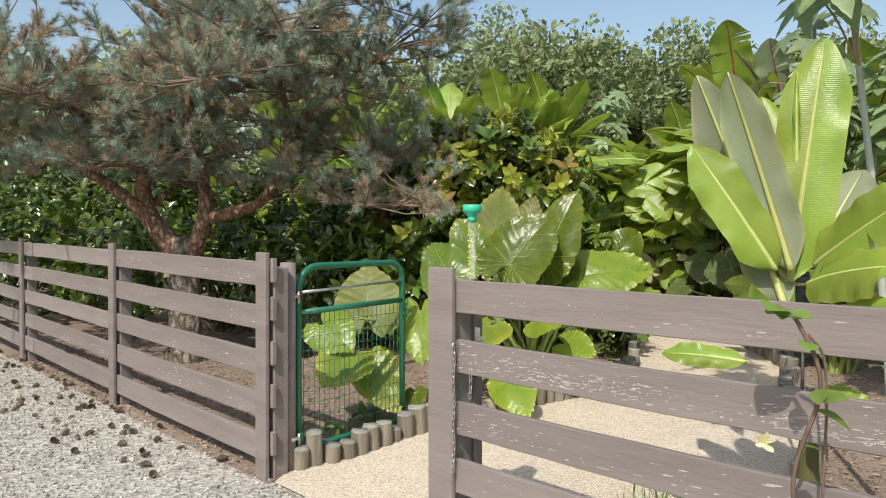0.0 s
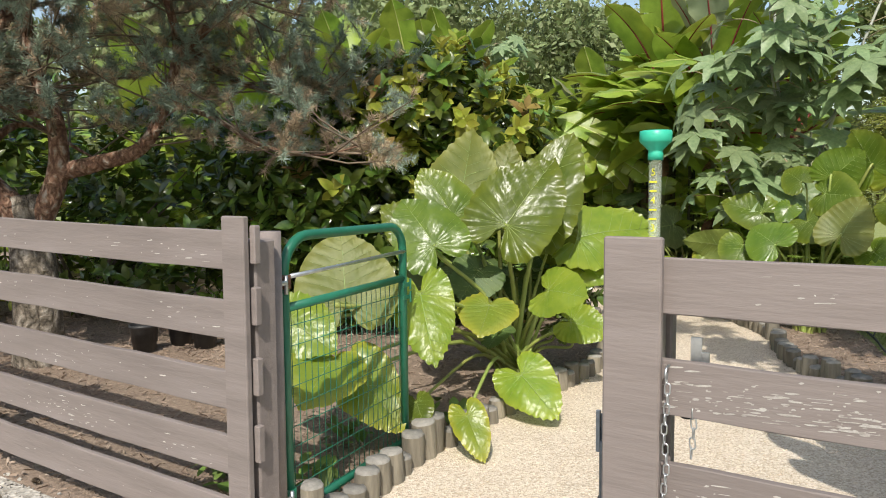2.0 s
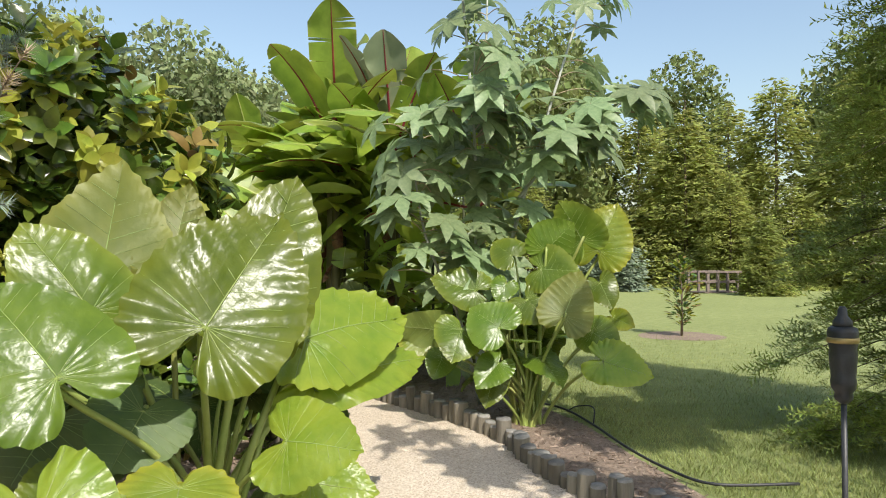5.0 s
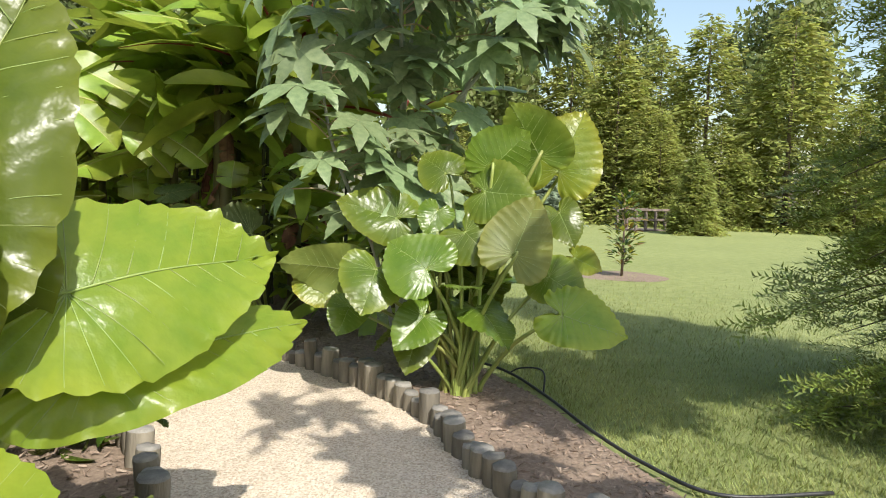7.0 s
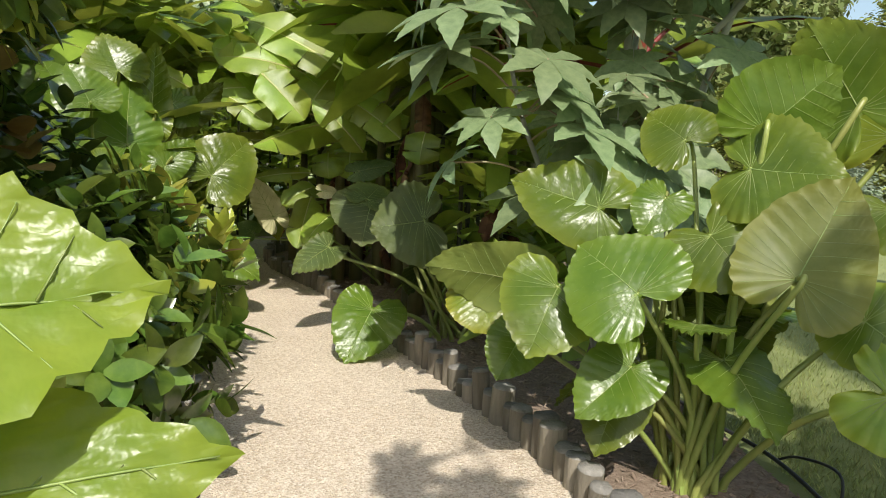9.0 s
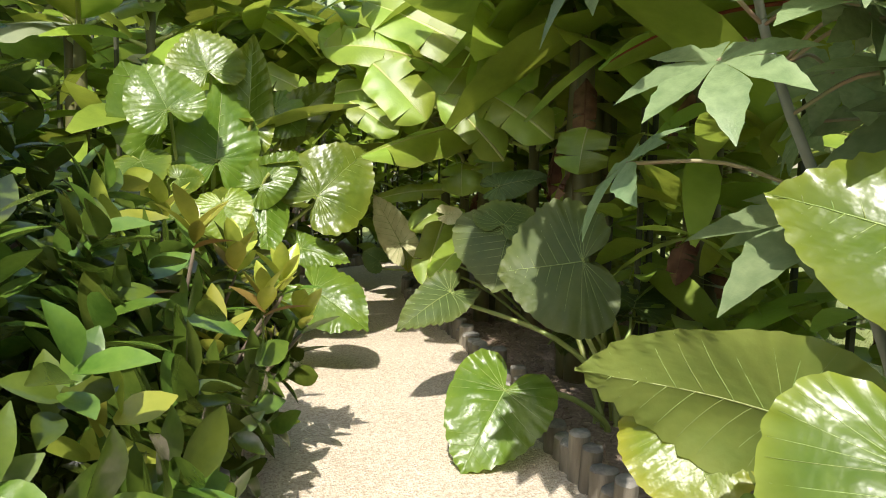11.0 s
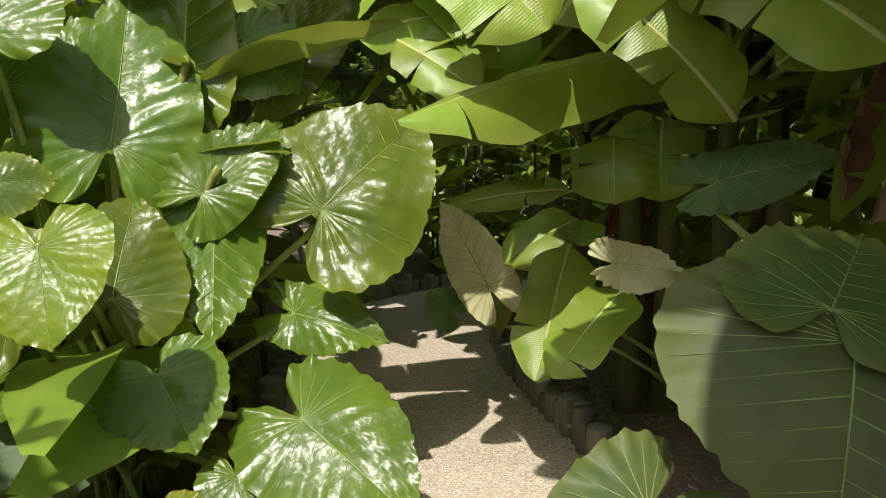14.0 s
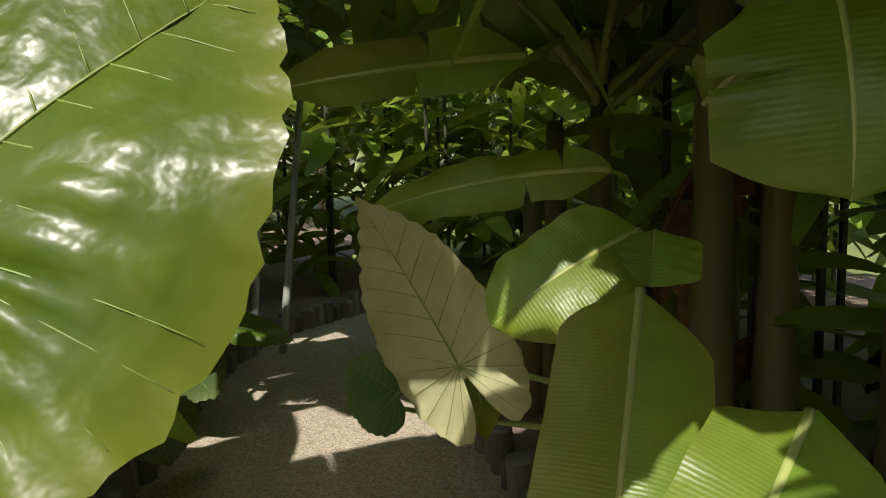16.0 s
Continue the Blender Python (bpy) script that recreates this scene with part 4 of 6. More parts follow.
def castor_plant(label, at, stems, leaves, seed, size=0.3, zmin=0.9, pods=True):
    p = thing("castor_bean_plant", label, "castor bean", at=at)
    r2 = random.Random(seed)
    o = V(*at)
    lines = []
    for pts, rad in stems:
        line = bend([V(*q) for q in pts], 8)
        part("stem", tube(line, [rad * (1 - 0.65 * i / (len(line) - 1)) for i in range(len(line))], 8), CASTOR_STEM, p)
        lines.append(line)
    for i in range(leaves):
        line = r2.choice(lines)
        k = min(len(line) - 1, int(len(line) * r2.uniform(0.25, 1.05)))
        s = line[k]
        if s[2] < zmin - 0.3:
            k = len(line) - 1 - r2.randrange(max(1, len(line) // 2))
            s = line[k]
        a = r2.uniform(0, 6.283) if r2.random() < 0.4 else r2.gauss(-2.0, 0.8)
        d = V(math.cos(a), math.sin(a), 0)
        ln = r2.uniform(0.2, 0.5) * size / 0.3
        e = s + d * ln + V(0, 0, r2.uniform(-0.1, 0.18))
        if e[2] < zmin:
            e[2] = zmin + r2.random() * 0.4
        castor_leaf(p, tuple(e + o), size * r2.uniform(0.65, 1.25), d + V(0, 0, r2.uniform(-1.9, -0.25)), tuple(s + o), r2.randrange(6), r2.uniform(0.5, 1.4))
    if pods:
        for line in lines:
            top = line[-1]
            geos = [tube([top, top + V(0, 0, 0.3)], [0.008, 0.004], 5)]
            for j in range(34):
                q = top + V(r2.gauss(0, 0.045), r2.gauss(0, 0.045), r2.uniform(-0.02, 0.3))
                geos.append(lathe([(0.004, -0.016), (0.015, -0.006), (0.015, 0.006), (0.004, 0.016)], 6, q))
            part("seed_spike", cat(*geos), CASTOR_POD, p, "spiny green seed pods")
    return p


# ---- magnolia ----
def blade_geo(ln, w, fold=0.15, curl=0.15, rows=5):
    vs, fs = [], []
    for i in range(rows + 1):
        t = i / rows
        hw = w * (math.sin(math.pi * (0.04 + 0.95 * t)) ** 0.8) * (1 - 0.15 * t)
        z = -curl * ln * t * t
        vs += [(-hw, ln * t, z + fold * hw), (0, ln * t, z), (hw, ln * t, z + fold * hw)]
    for i in range(rows):
        k = i * 3
        fs += [(k, k + 1, k + 4, k + 3), (k + 1, k + 2, k + 5, k + 4)]
    return np.array(vs), fs


def rosette_geo(seed, count=9, ln=0.16, w=0.041):
    r2 = random.Random(seed)
    geos = []
    for i in range(count):
        a = i * 2.4 + r2.uniform(-0.3, 0.3)
        up = 0.15 + 1.1 * i / count + r2.uniform(-0.2, 0.2)
        d = V(math.cos(a), math.sin(a), up)
        g = blade_geo(ln * r2.uniform(0.75, 1.15), w * r2.uniform(0.85, 1.15), r2.uniform(0.1, 0.4), r2.uniform(0.0, 0.25))
        rot = rot_to(d, 0.0)
        geos.append((g[0] @ rot.T + V(0, 0, 0.02 * i), g[1]))
    return cat(*geos)


rosettes = [mesh("rosette", rosette_geo(s), [MAGNOLIA]) for s in range(6)]
rosettes_new = [mesh("rosette", rosette_geo(20 + s, 7, 0.14), [MAGNOLIA_NEW]) for s in range(3)]
rosettes_brown = [mesh("rosette", rosette_geo(30 + s, 6, 0.14), [MAGNOLIA_BROWN]) for s in range(2)]
rosette_shapes = [rosette_geo(s) for s in range(6)]


def hedge_mats(blobs, count, seed, keep=lambda p: True, scale=(0.9, 1.35), inner=0.0, up=0.85):
    """Poses on the skins of ellipsoids (cx, cy, cz, rx, ry, rz)."""
    r2 = np.random.default_rng(seed)
    out = []
    wts = np.array([b[3] * b[5] + b[4] * b[5] + b[3] * b[4] for b in blobs], float)
    wts /= wts.sum()
    while len(out) < count:
        b = blobs[r2.choice(len(blobs), p=wts)]
        d = unit(r2.normal(size=3))
        q = r2.uniform(0.82 - inner, 1.04)
        p = V(b[0], b[1], b[2]) + d * V(b[3], b[4], b[5]) * q
        if p[2] < 0.12 or not keep(p):
            continue
        deep = False
        for c in blobs:
            if c is not b and np.sum(((p - V(*c[:3])) / V(*c[3:6])) ** 2) < 0.55 - inner:
                deep = True
                break
        if deep:
            continue
        nrm = unit(d / V(b[3], b[4], b[5]) + V(0, 0, up) + 0.35 * r2.normal(size=3))
        rot = rot_to(nrm, r2.uniform(0, 6.28), r2.uniform(*scale))
        rot = np.stack([rot[:, 0], -rot[:, 2], rot[:, 1]], 1)
        out.append(place(p, rot))
    return out


def as_matrix(m):
    return Matrix([list(r) for r in m] + [[0, 0, 0, 1]])


def magnolia_bush(label, base, blobs, parts_n, stuff_n, seed, near, new_share=0.15, brown=0.08, high_new=None):
    p = thing("magnolia_shrub", label, "shrub", at=base)
    o = V(*base)
    lb = [(b[0] - o[0], b[1] - o[1], b[2], b[3], b[4], b[5]) for b in blobs]
    r2 = random.Random(seed)
    limbs = []
    for b in lb:
        for _ in range(3):
            e = V(b[0] + r2.uniform(-.4, .4) * b[3], b[1] + r2.uniform(-.4, .4) * b[4], b[2] + r2.uniform(0, .6) * b[5])
            limbs.append(tube(bend([V(r2.uniform(-.15, .15), r2.uniform(-.15, .15), -0.05), e * [0.4, 0.4, 0.5], e], 5), [0.035, 0.033, 0.03, 0.027, 0.024, 0.021, 0.018, 0.015, 0.012, 0.01, 0.008], 6))
    part("branchwork", cat(*limbs), TWIG, p)["kind"] = "stuff"
    ms = hedge_mats(lb, parts_n, seed, keep=lambda q: near(q + o))
    for m in ms:
        u = r2.random()
        hi = high_new is not None and high_new(V(*m[:, 3]) + o)
        if u < new_share * (3.5 if hi else 1):
            me = r2.choice(rosettes_new)
        elif u > 1 - brown * (2.5 if hi else 1):
            me = r2.choice(rosettes_brown)
        else:
            me = r2.choice(rosettes)
        part("rosette", me, None, p, at=as_matrix(m))
    if stuff_n:
        ms = hedge_mats(lb, stuff_n, seed + 1, inner=0.35)
        split = [[m for i, m in enumerate(ms) if i % 6 == k] for k in range(6)]
        swarm("foliage", rosette_shapes, split, kind="stuff", material=MAGNOLIA, parent=p, smooth=True)
    return p


# ---- far trees ----
def clump_shape(seed, n=6, r=0.5, leaf=0.205):
    r2 = np.random.default_rng(seed)
    vs, fs = [], []
    for i in range(n):
        d = unit(r2.normal(size=3))
        c = d * r * r2.uniform(0.3, 1.0) ** 0.5
        u, w = unit(np.cross(d, r2.normal(size=3))), None
        w = unit(np.cross(d, u) + 0.6 * r2.normal(size=3))
        s = leaf * r2.uniform(0.6, 1.3)
        k = len(vs)
        vs += [c - u * s, c + w * s * 0.55, c + u * s, c - w * s * 0.55]
        fs.append((k, k + 1, k + 2, k + 3))
    return np.array(vs), np.array(fs)


clumps = [clump_shape(s) for s in range(4)]


def far_tree(name, label, at, height, blobs, material, count, seed, leaf=1.0, trunk_r=0.2, category="tree", group=""):
    p = thing(name, label, category, at=at, group=group)
    r2 = np.random.default_rng(seed)
    limbs = [tube(bend([V(0, 0, -0.2), V(0.1, 0, height * 0.4), V(0, 0.1, height * 0.85)], 5), [trunk_r * (1 - 0.07 * i) for i in range(11)], 8)]
    for b in blobs:
        limbs.append(tube([V(0, 0, max(0.2, b[2] - b[5])), V(b[0] * 0.6, b[1] * 0.6, b[2] - b[5] * 0.3), V(b[0], b[1], b[2])], [trunk_r * 0.4, trunk_r * 0.25, 0.02], 6))
    part("trunk", cat(*limbs), TWIG, p)
    ms = []
    wts = np.array([b[3] * b[5] for b in blobs], float)
    wts /= wts.sum()
    for _ in range(count):
        b = blobs[r2.choice(len(blobs), p=wts)]
        d = unit(r2.normal(size=3))
        q = r2.uniform(0.55, 1.05)
        pos = V(*b[:3]) + d * V(*b[3:6]) * q
        if pos[2] < 0.1:
            continue
        ms.append(place(pos, rot_to(r2.normal(size=3), 0, leaf * r2.uniform(0.7, 1.4))))
    swarm("crown", clumps, [ms[k::4] for k in range(4)], kind="stuff", material=material, parent=p)
    return p


def conifer(name, label, at, height, radius, material, count, seed, leaf=0.6, group="", low=0.03):
    """A cone of drooping sprays in uneven tiers."""
    p = thing(name, label, "conifer", at=at, group=group)
    r2 = np.random.default_rng(seed)
    part("trunk", tube([V(0, 0, -0.1), V(0, 0, height * 0.5), V(0, 0, height)], [0.03 * height * 0.5, 0.02 * height * 0.4, 0.01], 7), TWIG, p)
    ms = []
    tiers = int(10 + height * 1.3)
    amp = r2.uniform(0.6, 1.25, size=(tiers + 1, 9))
    for _ in range(count):
        u = 1 - r2.uniform(0, 1) ** 0.6
        u = low + (1 - low) * u
        tier = int(u * tiers)
        a = r2.uniform(0, 6.283)
        reach = radius * (1 - u) ** 0.62 * amp[tier, int(a / 6.2832 * 9)] + 0.04
        q = math.sqrt(r2.uniform(0.25, 1))
        z = height * (tier + 0.5 + 1.3 * (r2.random() - 0.5)) / tiers - 0.18 * reach * q * q + 0.05 * reach * r2.normal()
        pos = V(reach * q * math.cos(a), reach * q * math.sin(a), max(0.05, z))
        rot = rot_to(V(math.cos(a), math.sin(a), -0.15), r2.uniform(-0.4, 0.4), leaf * r2.uniform(0.6, 1.3))
        ms.append(place(pos, rot @ np.diag([0.8, 1.2, 0.35])))
    swarm("crown", clumps, [ms[k::4] for k in range(4)], kind="stuff", material=material, parent=p)
    return p


# ---- elephant ears, clump by clump ----
A = ear_plant("large elephant ear clump with glossy ruffled leaves behind the gate", (0.85, 6.75, 0))
ear(A, (0.49, 7.07, 1.42), (0.64, 7.20, 2.03), 0.66, (0.32, 0.87, 0.37), EAR_OLIVE)
ear(A, (0.34, 6.70, 1.32), (0.12, 6.92, 1.72), 0.50, (-0.26, -0.87, 0.41))
ear(A, (0.08, 6.66, 1.18), (-0.21, 6.89, 1.43), 0.44, (-0.19, -0.87, 0.46))
ear(A, (0.07, 6.18, 1.14), (-0.12, 6.42, 1.48), 0.54, (-0.23, -0.86, 0.46))
ear(A, (0.82, 7.05, 1.51), (0.98, 7.18, 1.94), 0.38, (0.38, 0.85, 0.37), EAR_OLIVE)
ear(A, (0.61, 6.20, 1.27), (1.01, 6.27, 1.78), 0.69, (-0.44, -0.80, 0.41))
ear(A, (0.98, 6.52, 1.32), (1.29, 6.60, 2.00), 0.59, (-0.47, -0.79, 0.39))
ear(A, (1.36, 6.63, 1.13), (2.07, 6.60, 1.24), 0.62, (-0.53, -0.70, 0.47), EAR_YOUNG)
ear(A, (1.42, 6.62, 0.93), (2.17, 6.55, 0.98), 0.44, (-0.53, -0.67, 0.51), EAR_YOUNG)
ear(A, (1.18, 6.69, 1.21), (1.16, 6.76, 0.88), 0.37, (-0.43, -0.75, 0.50))
ear(A, (0.85, 5.99, 0.81), (1.00, 5.70, 0.81), 0.41, (-0.46, -0.68, 0.57), EAR_YOUNG)
ear(A, (0.42, 6.01, 0.72), (0.28, 5.80, 0.56), 0.42, (-0.32, -0.72, 0.61), EAR_YOUNG)
ear(A, (1.14, 6.26, 0.52), (1.36, 6.03, 0.48), 0.34, (-0.47, -0.65, 0.60), EAR_YOUNG)
ear(A, (0.12, 6.19, 0.74), (-0.07, 6.14, 0.72), 0.29, (-0.23, -0.77, 0.59))
ear(A, (0.49, 6.53, 0.90), (0.32, 6.44, 0.70), 0.45, (-0.30, -0.77, 0.56), EAR_DULL)
ear(A, (0.18, 6.64, 0.90), (0.00, 6.54, 0.69), 0.48, (-0.22, -0.80, 0.56), EAR_DULL)
ear(A, (-0.61, 5.47, 0.87), (-0.61, 5.69, 1.29), 0.62, (0.17, 0.97, 0.19), EAR_OLIVE)
ear(A, (-0.18, 5.42, 0.91), (-0.17, 5.09, 0.57), 0.38, (-0.27, -0.75, 0.61), EAR_YOUNG)
ear(A, (-0.94, 5.39, 0.81), (-0.69, 5.20, 0.65), 0.39, (-0.10, -0.78, 0.61), EAR_YOUNG)
ear(A, (0.56, 5.74, 0.29), (0.69, 5.43, 0.09), 0.40, (-0.32, -0.71, 0.63), EAR_YOUNG)
ear(A, (0.05, 5.23, 0.22), (0.09, 5.02, 0.03), 0.22, (-0.25, -0.70, 0.67), EAR_YOUNG)
ear(A, (-0.22, 5.38, 0.28), (-0.20, 5.23, 0.17), 0.19, (-0.18, -0.74, 0.65))
ear(A, (-0.72, 5.25, 0.59), (-0.90, 5.00, 0.42), 0.44, (-0.06, -0.78, 0.62), EAR_YOUNG)
ear(A, (-0.56, 5.40, 0.47), (-0.33, 5.16, 0.19), 0.40, (-0.14, -0.76, 0.63), EAR_YOUNG)
ear_fill(A, 12, 11, 0.5, 0.35, 1.0, 0.42, EAR_DULL)
B = ear_plant("elephant ear clump on yellow-green stalks beside the lawn", (4.45, 7.62, 0))
ear(B, (3.92, 7.52, 0.94), (3.83, 7.79, 1.12), 0.52, (-0.62, -0.61, 0.49), quilt=0.013, rip=0.03)
ear(B, (3.80, 7.86, 0.91), (3.59, 7.78, 0.65), 0.48, (-0.56, -0.63, 0.53), quilt=0.013, rip=0.03)
ear(B, (3.88, 8.25, 0.87), (3.54, 8.57, 0.93), 0.39, (0.58, 0.79, 0.22), EAR_OLIVE, quilt=0.013, rip=0.03)
ear(B, (4.36, 7.14, 1.04), (4.58, 7.11, 1.42), 0.51, (0.81, 0.51, 0.29), EAR_OLIVE, quilt=0.013, rip=0.03)
ear(B, (4.42, 7.43, 1.45), (4.54, 7.09, 1.44), 0.49, (-0.76, -0.51, 0.40), quilt=0.013, rip=0.03)
ear(B, (4.52, 7.46, 1.62), (4.77, 7.32, 1.89), 0.50, (0.76, 0.51, 0.40), quilt=0.013, rip=0.03)
ear(B, (4.79, 7.23, 1.71), (4.80, 7.49, 2.10), 0.54, (0.76, 0.49, 0.43), quilt=0.013, rip=0.03)
ear(B, (5.08, 7.24, 1.62), (5.25, 7.13, 2.10), 0.60, (-0.83, -0.44, 0.33), EAR_YOUNG, quilt=0.013, rip=0.03)
ear(B, (4.53, 6.85, 0.65), (4.68, 6.45, 0.55), 0.44, (-0.75, -0.35, 0.56), EAR_YOUNG, quilt=0.013, rip=0.03)
ear(B, (4.64, 7.03, 0.88), (4.65, 6.76, 0.74), 0.39, (-0.75, -0.40, 0.52), quilt=0.013, rip=0.03)
ear(B, (4.09, 7.96, 1.25), (3.81, 8.28, 1.38), 0.43, (-0.60, -0.68, 0.43), quilt=0.013, rip=0.03)
ear(B, (3.99, 7.59, 0.61), (3.74, 7.63, 0.42), 0.33, (-0.58, -0.57, 0.58), quilt=0.013, rip=0.03)
ear(B, (4.48, 7.84, 1.58), (4.43, 8.04, 1.72), 0.38, (-0.69, -0.62, 0.37), quilt=0.013, rip=0.03)
ear(B, (4.22, 7.69, 1.31), (4.08, 7.68, 1.16), 0.26, (-0.67, -0.60, 0.45), quilt=0.013, rip=0.03)
ear(B, (4.05, 7.70, 0.48), (3.87, 7.64, 0.23), 0.32, (-0.58, -0.55, 0.60), quilt=0.013, rip=0.03)
ear(B, (3.81, 8.12, 0.63), (3.65, 8.07, 0.46), 0.30, (-0.52, -0.64, 0.57), quilt=0.013, rip=0.03)
ear(B, (3.77, 8.45, 0.79), (3.77, 8.28, 0.61), 0.35, (-0.51, -0.67, 0.53), EAR_YOUNG, quilt=0.013, rip=0.03)
ear(B, (4.26, 7.47, 1.17), (4.29, 7.24, 0.97), 0.44, (-0.70, -0.53, 0.48), quilt=0.013, rip=0.03)
ear(B, (4.96, 7.15, 1.31), (4.92, 6.99, 1.08), 0.31, (-0.79, -0.42, 0.45), quilt=0.013, rip=0.03)
ear(B, (5.00, 7.03, 0.99), (4.99, 6.81, 0.92), 0.24, (-0.78, -0.38, 0.49), EAR_YOUNG, quilt=0.013, rip=0.03)
ear_fill(B, 14, 12, 0.4, 0.5, 1.3, 0.4, EAR)
R = ear_plant("elephant ear with dull blue-green leaves shading the path edge", (4.75, 10.4, 0))
ear(R, (3.94, 10.15, 0.34), (3.66, 9.96, 0.03), 0.54, (-0.27, -0.74, 0.61))
ear(R, (4.12, 9.72, 1.04), (3.77, 9.86, 0.99), 0.68, (-0.41, -0.71, 0.57), EAR_DULL, quilt=0.009)
ear(R, (4.16, 10.74, 1.08), (4.01, 10.57, 0.78), 0.65, (-0.39, -0.72, 0.57), EAR_DULL, quilt=0.009)
ear(R, (4.15, 10.79, 1.13), (4.35, 10.95, 1.27), 0.41, (-0.43, -0.77, 0.47), EAR_DULL, quilt=0.009)
ear(R, (3.86, 10.89, 0.72), (3.50, 10.70, 0.57), 0.31, (-0.19, -0.73, 0.66), EAR_DULL, quilt=0.009)
ear(R, (4.44, 11.69, 1.35), (4.75, 11.52, 1.44), 0.22, (-0.43, -0.81, 0.40), EAR_DULL, quilt=0.009)
ear(R, (3.90, 11.17, 1.17), (3.98, 10.98, 1.18), 0.13, (0.52, 0.84, 0.17), EAR_DRY, stalk=False)
ear_fill(R, 5, 13, 0.4, 0.3, 0.7, 0.42, EAR_DULL)
C = ear_plant("tall elephant ear clump with dark glossy quilted leaves", (2.3, 12.75, 0))
ear(C, (2.47, 12.29, 1.50), (2.52, 12.45, 2.12), 0.61, (0.21, -0.93, 0.31), quilt=0.024, rip=0.036)
ear(C, (2.08, 12.39, 1.71), (1.84, 12.38, 2.20), 0.63, (0.34, -0.90, 0.28), quilt=0.024, rip=0.036)
ear(C, (2.52, 12.05, 0.98), (2.56, 12.23, 1.34), 0.46, (0.19, -0.87, 0.46), quilt=0.024, rip=0.036)
ear(C, (2.35, 11.74, 1.00), (2.11, 11.78, 1.22), 0.54, (0.31, -0.82, 0.47), quilt=0.024, rip=0.036)
ear(C, (2.71, 11.84, 0.77), (2.84, 11.71, 0.57), 0.39, (0.13, -0.80, 0.58), quilt=0.024, rip=0.036)
ear(C, (3.14, 11.85, 0.60), (3.48, 11.56, 0.38), 0.51, (-0.02, -0.78, 0.63), EAR, quilt=0.024, rip=0.036)
ear(C, (3.08, 12.39, 0.84), (3.44, 12.24, 0.76), 0.28, (-0.01, -0.85, 0.53), quilt=0.024, rip=0.036)
ear(C, (3.20, 12.33, 1.25), (3.61, 12.47, 1.64), 0.74, (-0.05, -0.92, 0.39), EAR, vee=0.12, quilt=0.042, rip=0.036)
ear(C, (2.78, 12.27, 1.32), (3.06, 12.34, 1.59), 0.35, (0.09, -0.92, 0.39), EAR, quilt=0.024, rip=0.036)
ear(C, (2.81, 12.33, 1.30), (2.82, 12.12, 0.78), 0.38, (-0.13, 0.96, 0.24), EAR, quilt=0.024, rip=0.036)
ear(C, (2.25, 11.89, 1.36), (2.42, 11.94, 1.38), 0.22, (0.27, -0.87, 0.41), EAR, quilt=0.024, rip=0.036)
ear(C, (2.69, 12.48, 1.79), (2.73, 12.55, 2.46), 0.38, (-0.13, 0.86, 0.50), EAR, quilt=0.024, rip=0.036)
ear(C, (2.40, 11.84, 0.62), (2.49, 11.71, 0.46), 0.37, (0.22, -0.76, 0.60), EAR_DULL, quilt=0.024, rip=0.036)
ear(C, (2.73, 11.62, 0.37), (2.85, 11.47, 0.21), 0.33, (0.13, -0.73, 0.67), EAR_YOUNG, quilt=0.024, rip=0.036)
ear(C, (2.94, 11.79, 0.45), (3.00, 11.63, 0.28), 0.26, (0.07, -0.76, 0.65), quilt=0.024, rip=0.036)
ear(C, (2.90, 12.60, 1.91), (3.12, 12.53, 1.72), 0.42, (0.06, -0.95, 0.31), quilt=0.024, rip=0.036)
ear(C, (2.00, 12.01, 1.47), (2.11, 11.94, 1.31), 0.40, (0.34, -0.85, 0.40), quilt=0.024, rip=0.036)
ear(C, (3.01, 12.62, 1.81), (3.38, 12.66, 2.18), 0.36, (0.01, -0.96, 0.27), EAR, quilt=0.024, rip=0.036)
ear(C, (2.17, 12.04, 1.83), (2.01, 12.15, 2.16), 0.53, (0.05, -0.94, 0.33), quilt=0.024, rip=0.036)
ear(C, (2.41, 12.42, 2.15), (2.30, 12.56, 2.50), 0.57, (0.01, -0.96, 0.29), quilt=0.024, rip=0.036)
ear(C, (2.55, 11.46, 1.21), (2.60, 11.35, 0.98), 0.35, (-0.03, -0.89, 0.45), EAR_YOUNG, quilt=0.024, rip=0.036)
ear_fill(C, 14, 14, 0.5, 0.3, 1.0, 0.42, EAR)

# ---- banana plants ----
K1 = banana_plant("young banana plant with broad upright leaves inside the fence", (1.62, 3.0, 0), 0.75, 0.06, seed=1, stems=2, spread=0.2)
banana_leaf(K1, (1.50, 2.98, 1.22), (1.19, 3.21, 2.28), 0.24, (0.38, 0.86, 0.34), 0.12, 0, BANANA_BACK)
banana_leaf(K1, (1.50, 2.93, 1.38), (1.24, 2.98, 2.24), 0.20, (0.39, 0.85, 0.36), 0.12, 0, BANANA_BACK)
banana_leaf(K1, (1.52, 2.98, 1.33), (1.70, 3.05, 2.41), 0.28, (-0.42, -0.79, 0.45), 0.05, 0, BANANA)
banana_leaf(K1, (1.45, 2.96, 1.38), (1.12, 3.08, 1.94), 0.22, (-0.34, -0.80, 0.49), 0.05, 0, BANANA)
banana_leaf(K1, (1.58, 3.12, 1.52), (1.54, 3.30, 2.20), 0.19, (-0.39, -0.80, 0.45), 0.05, 1, BANANA)
banana_leaf(K1, (1.57, 3.02, 1.50), (1.55, 3.00, 2.25), 0.03, (-0.41, -0.79, 0.45), 0.0, 0, BANANA)
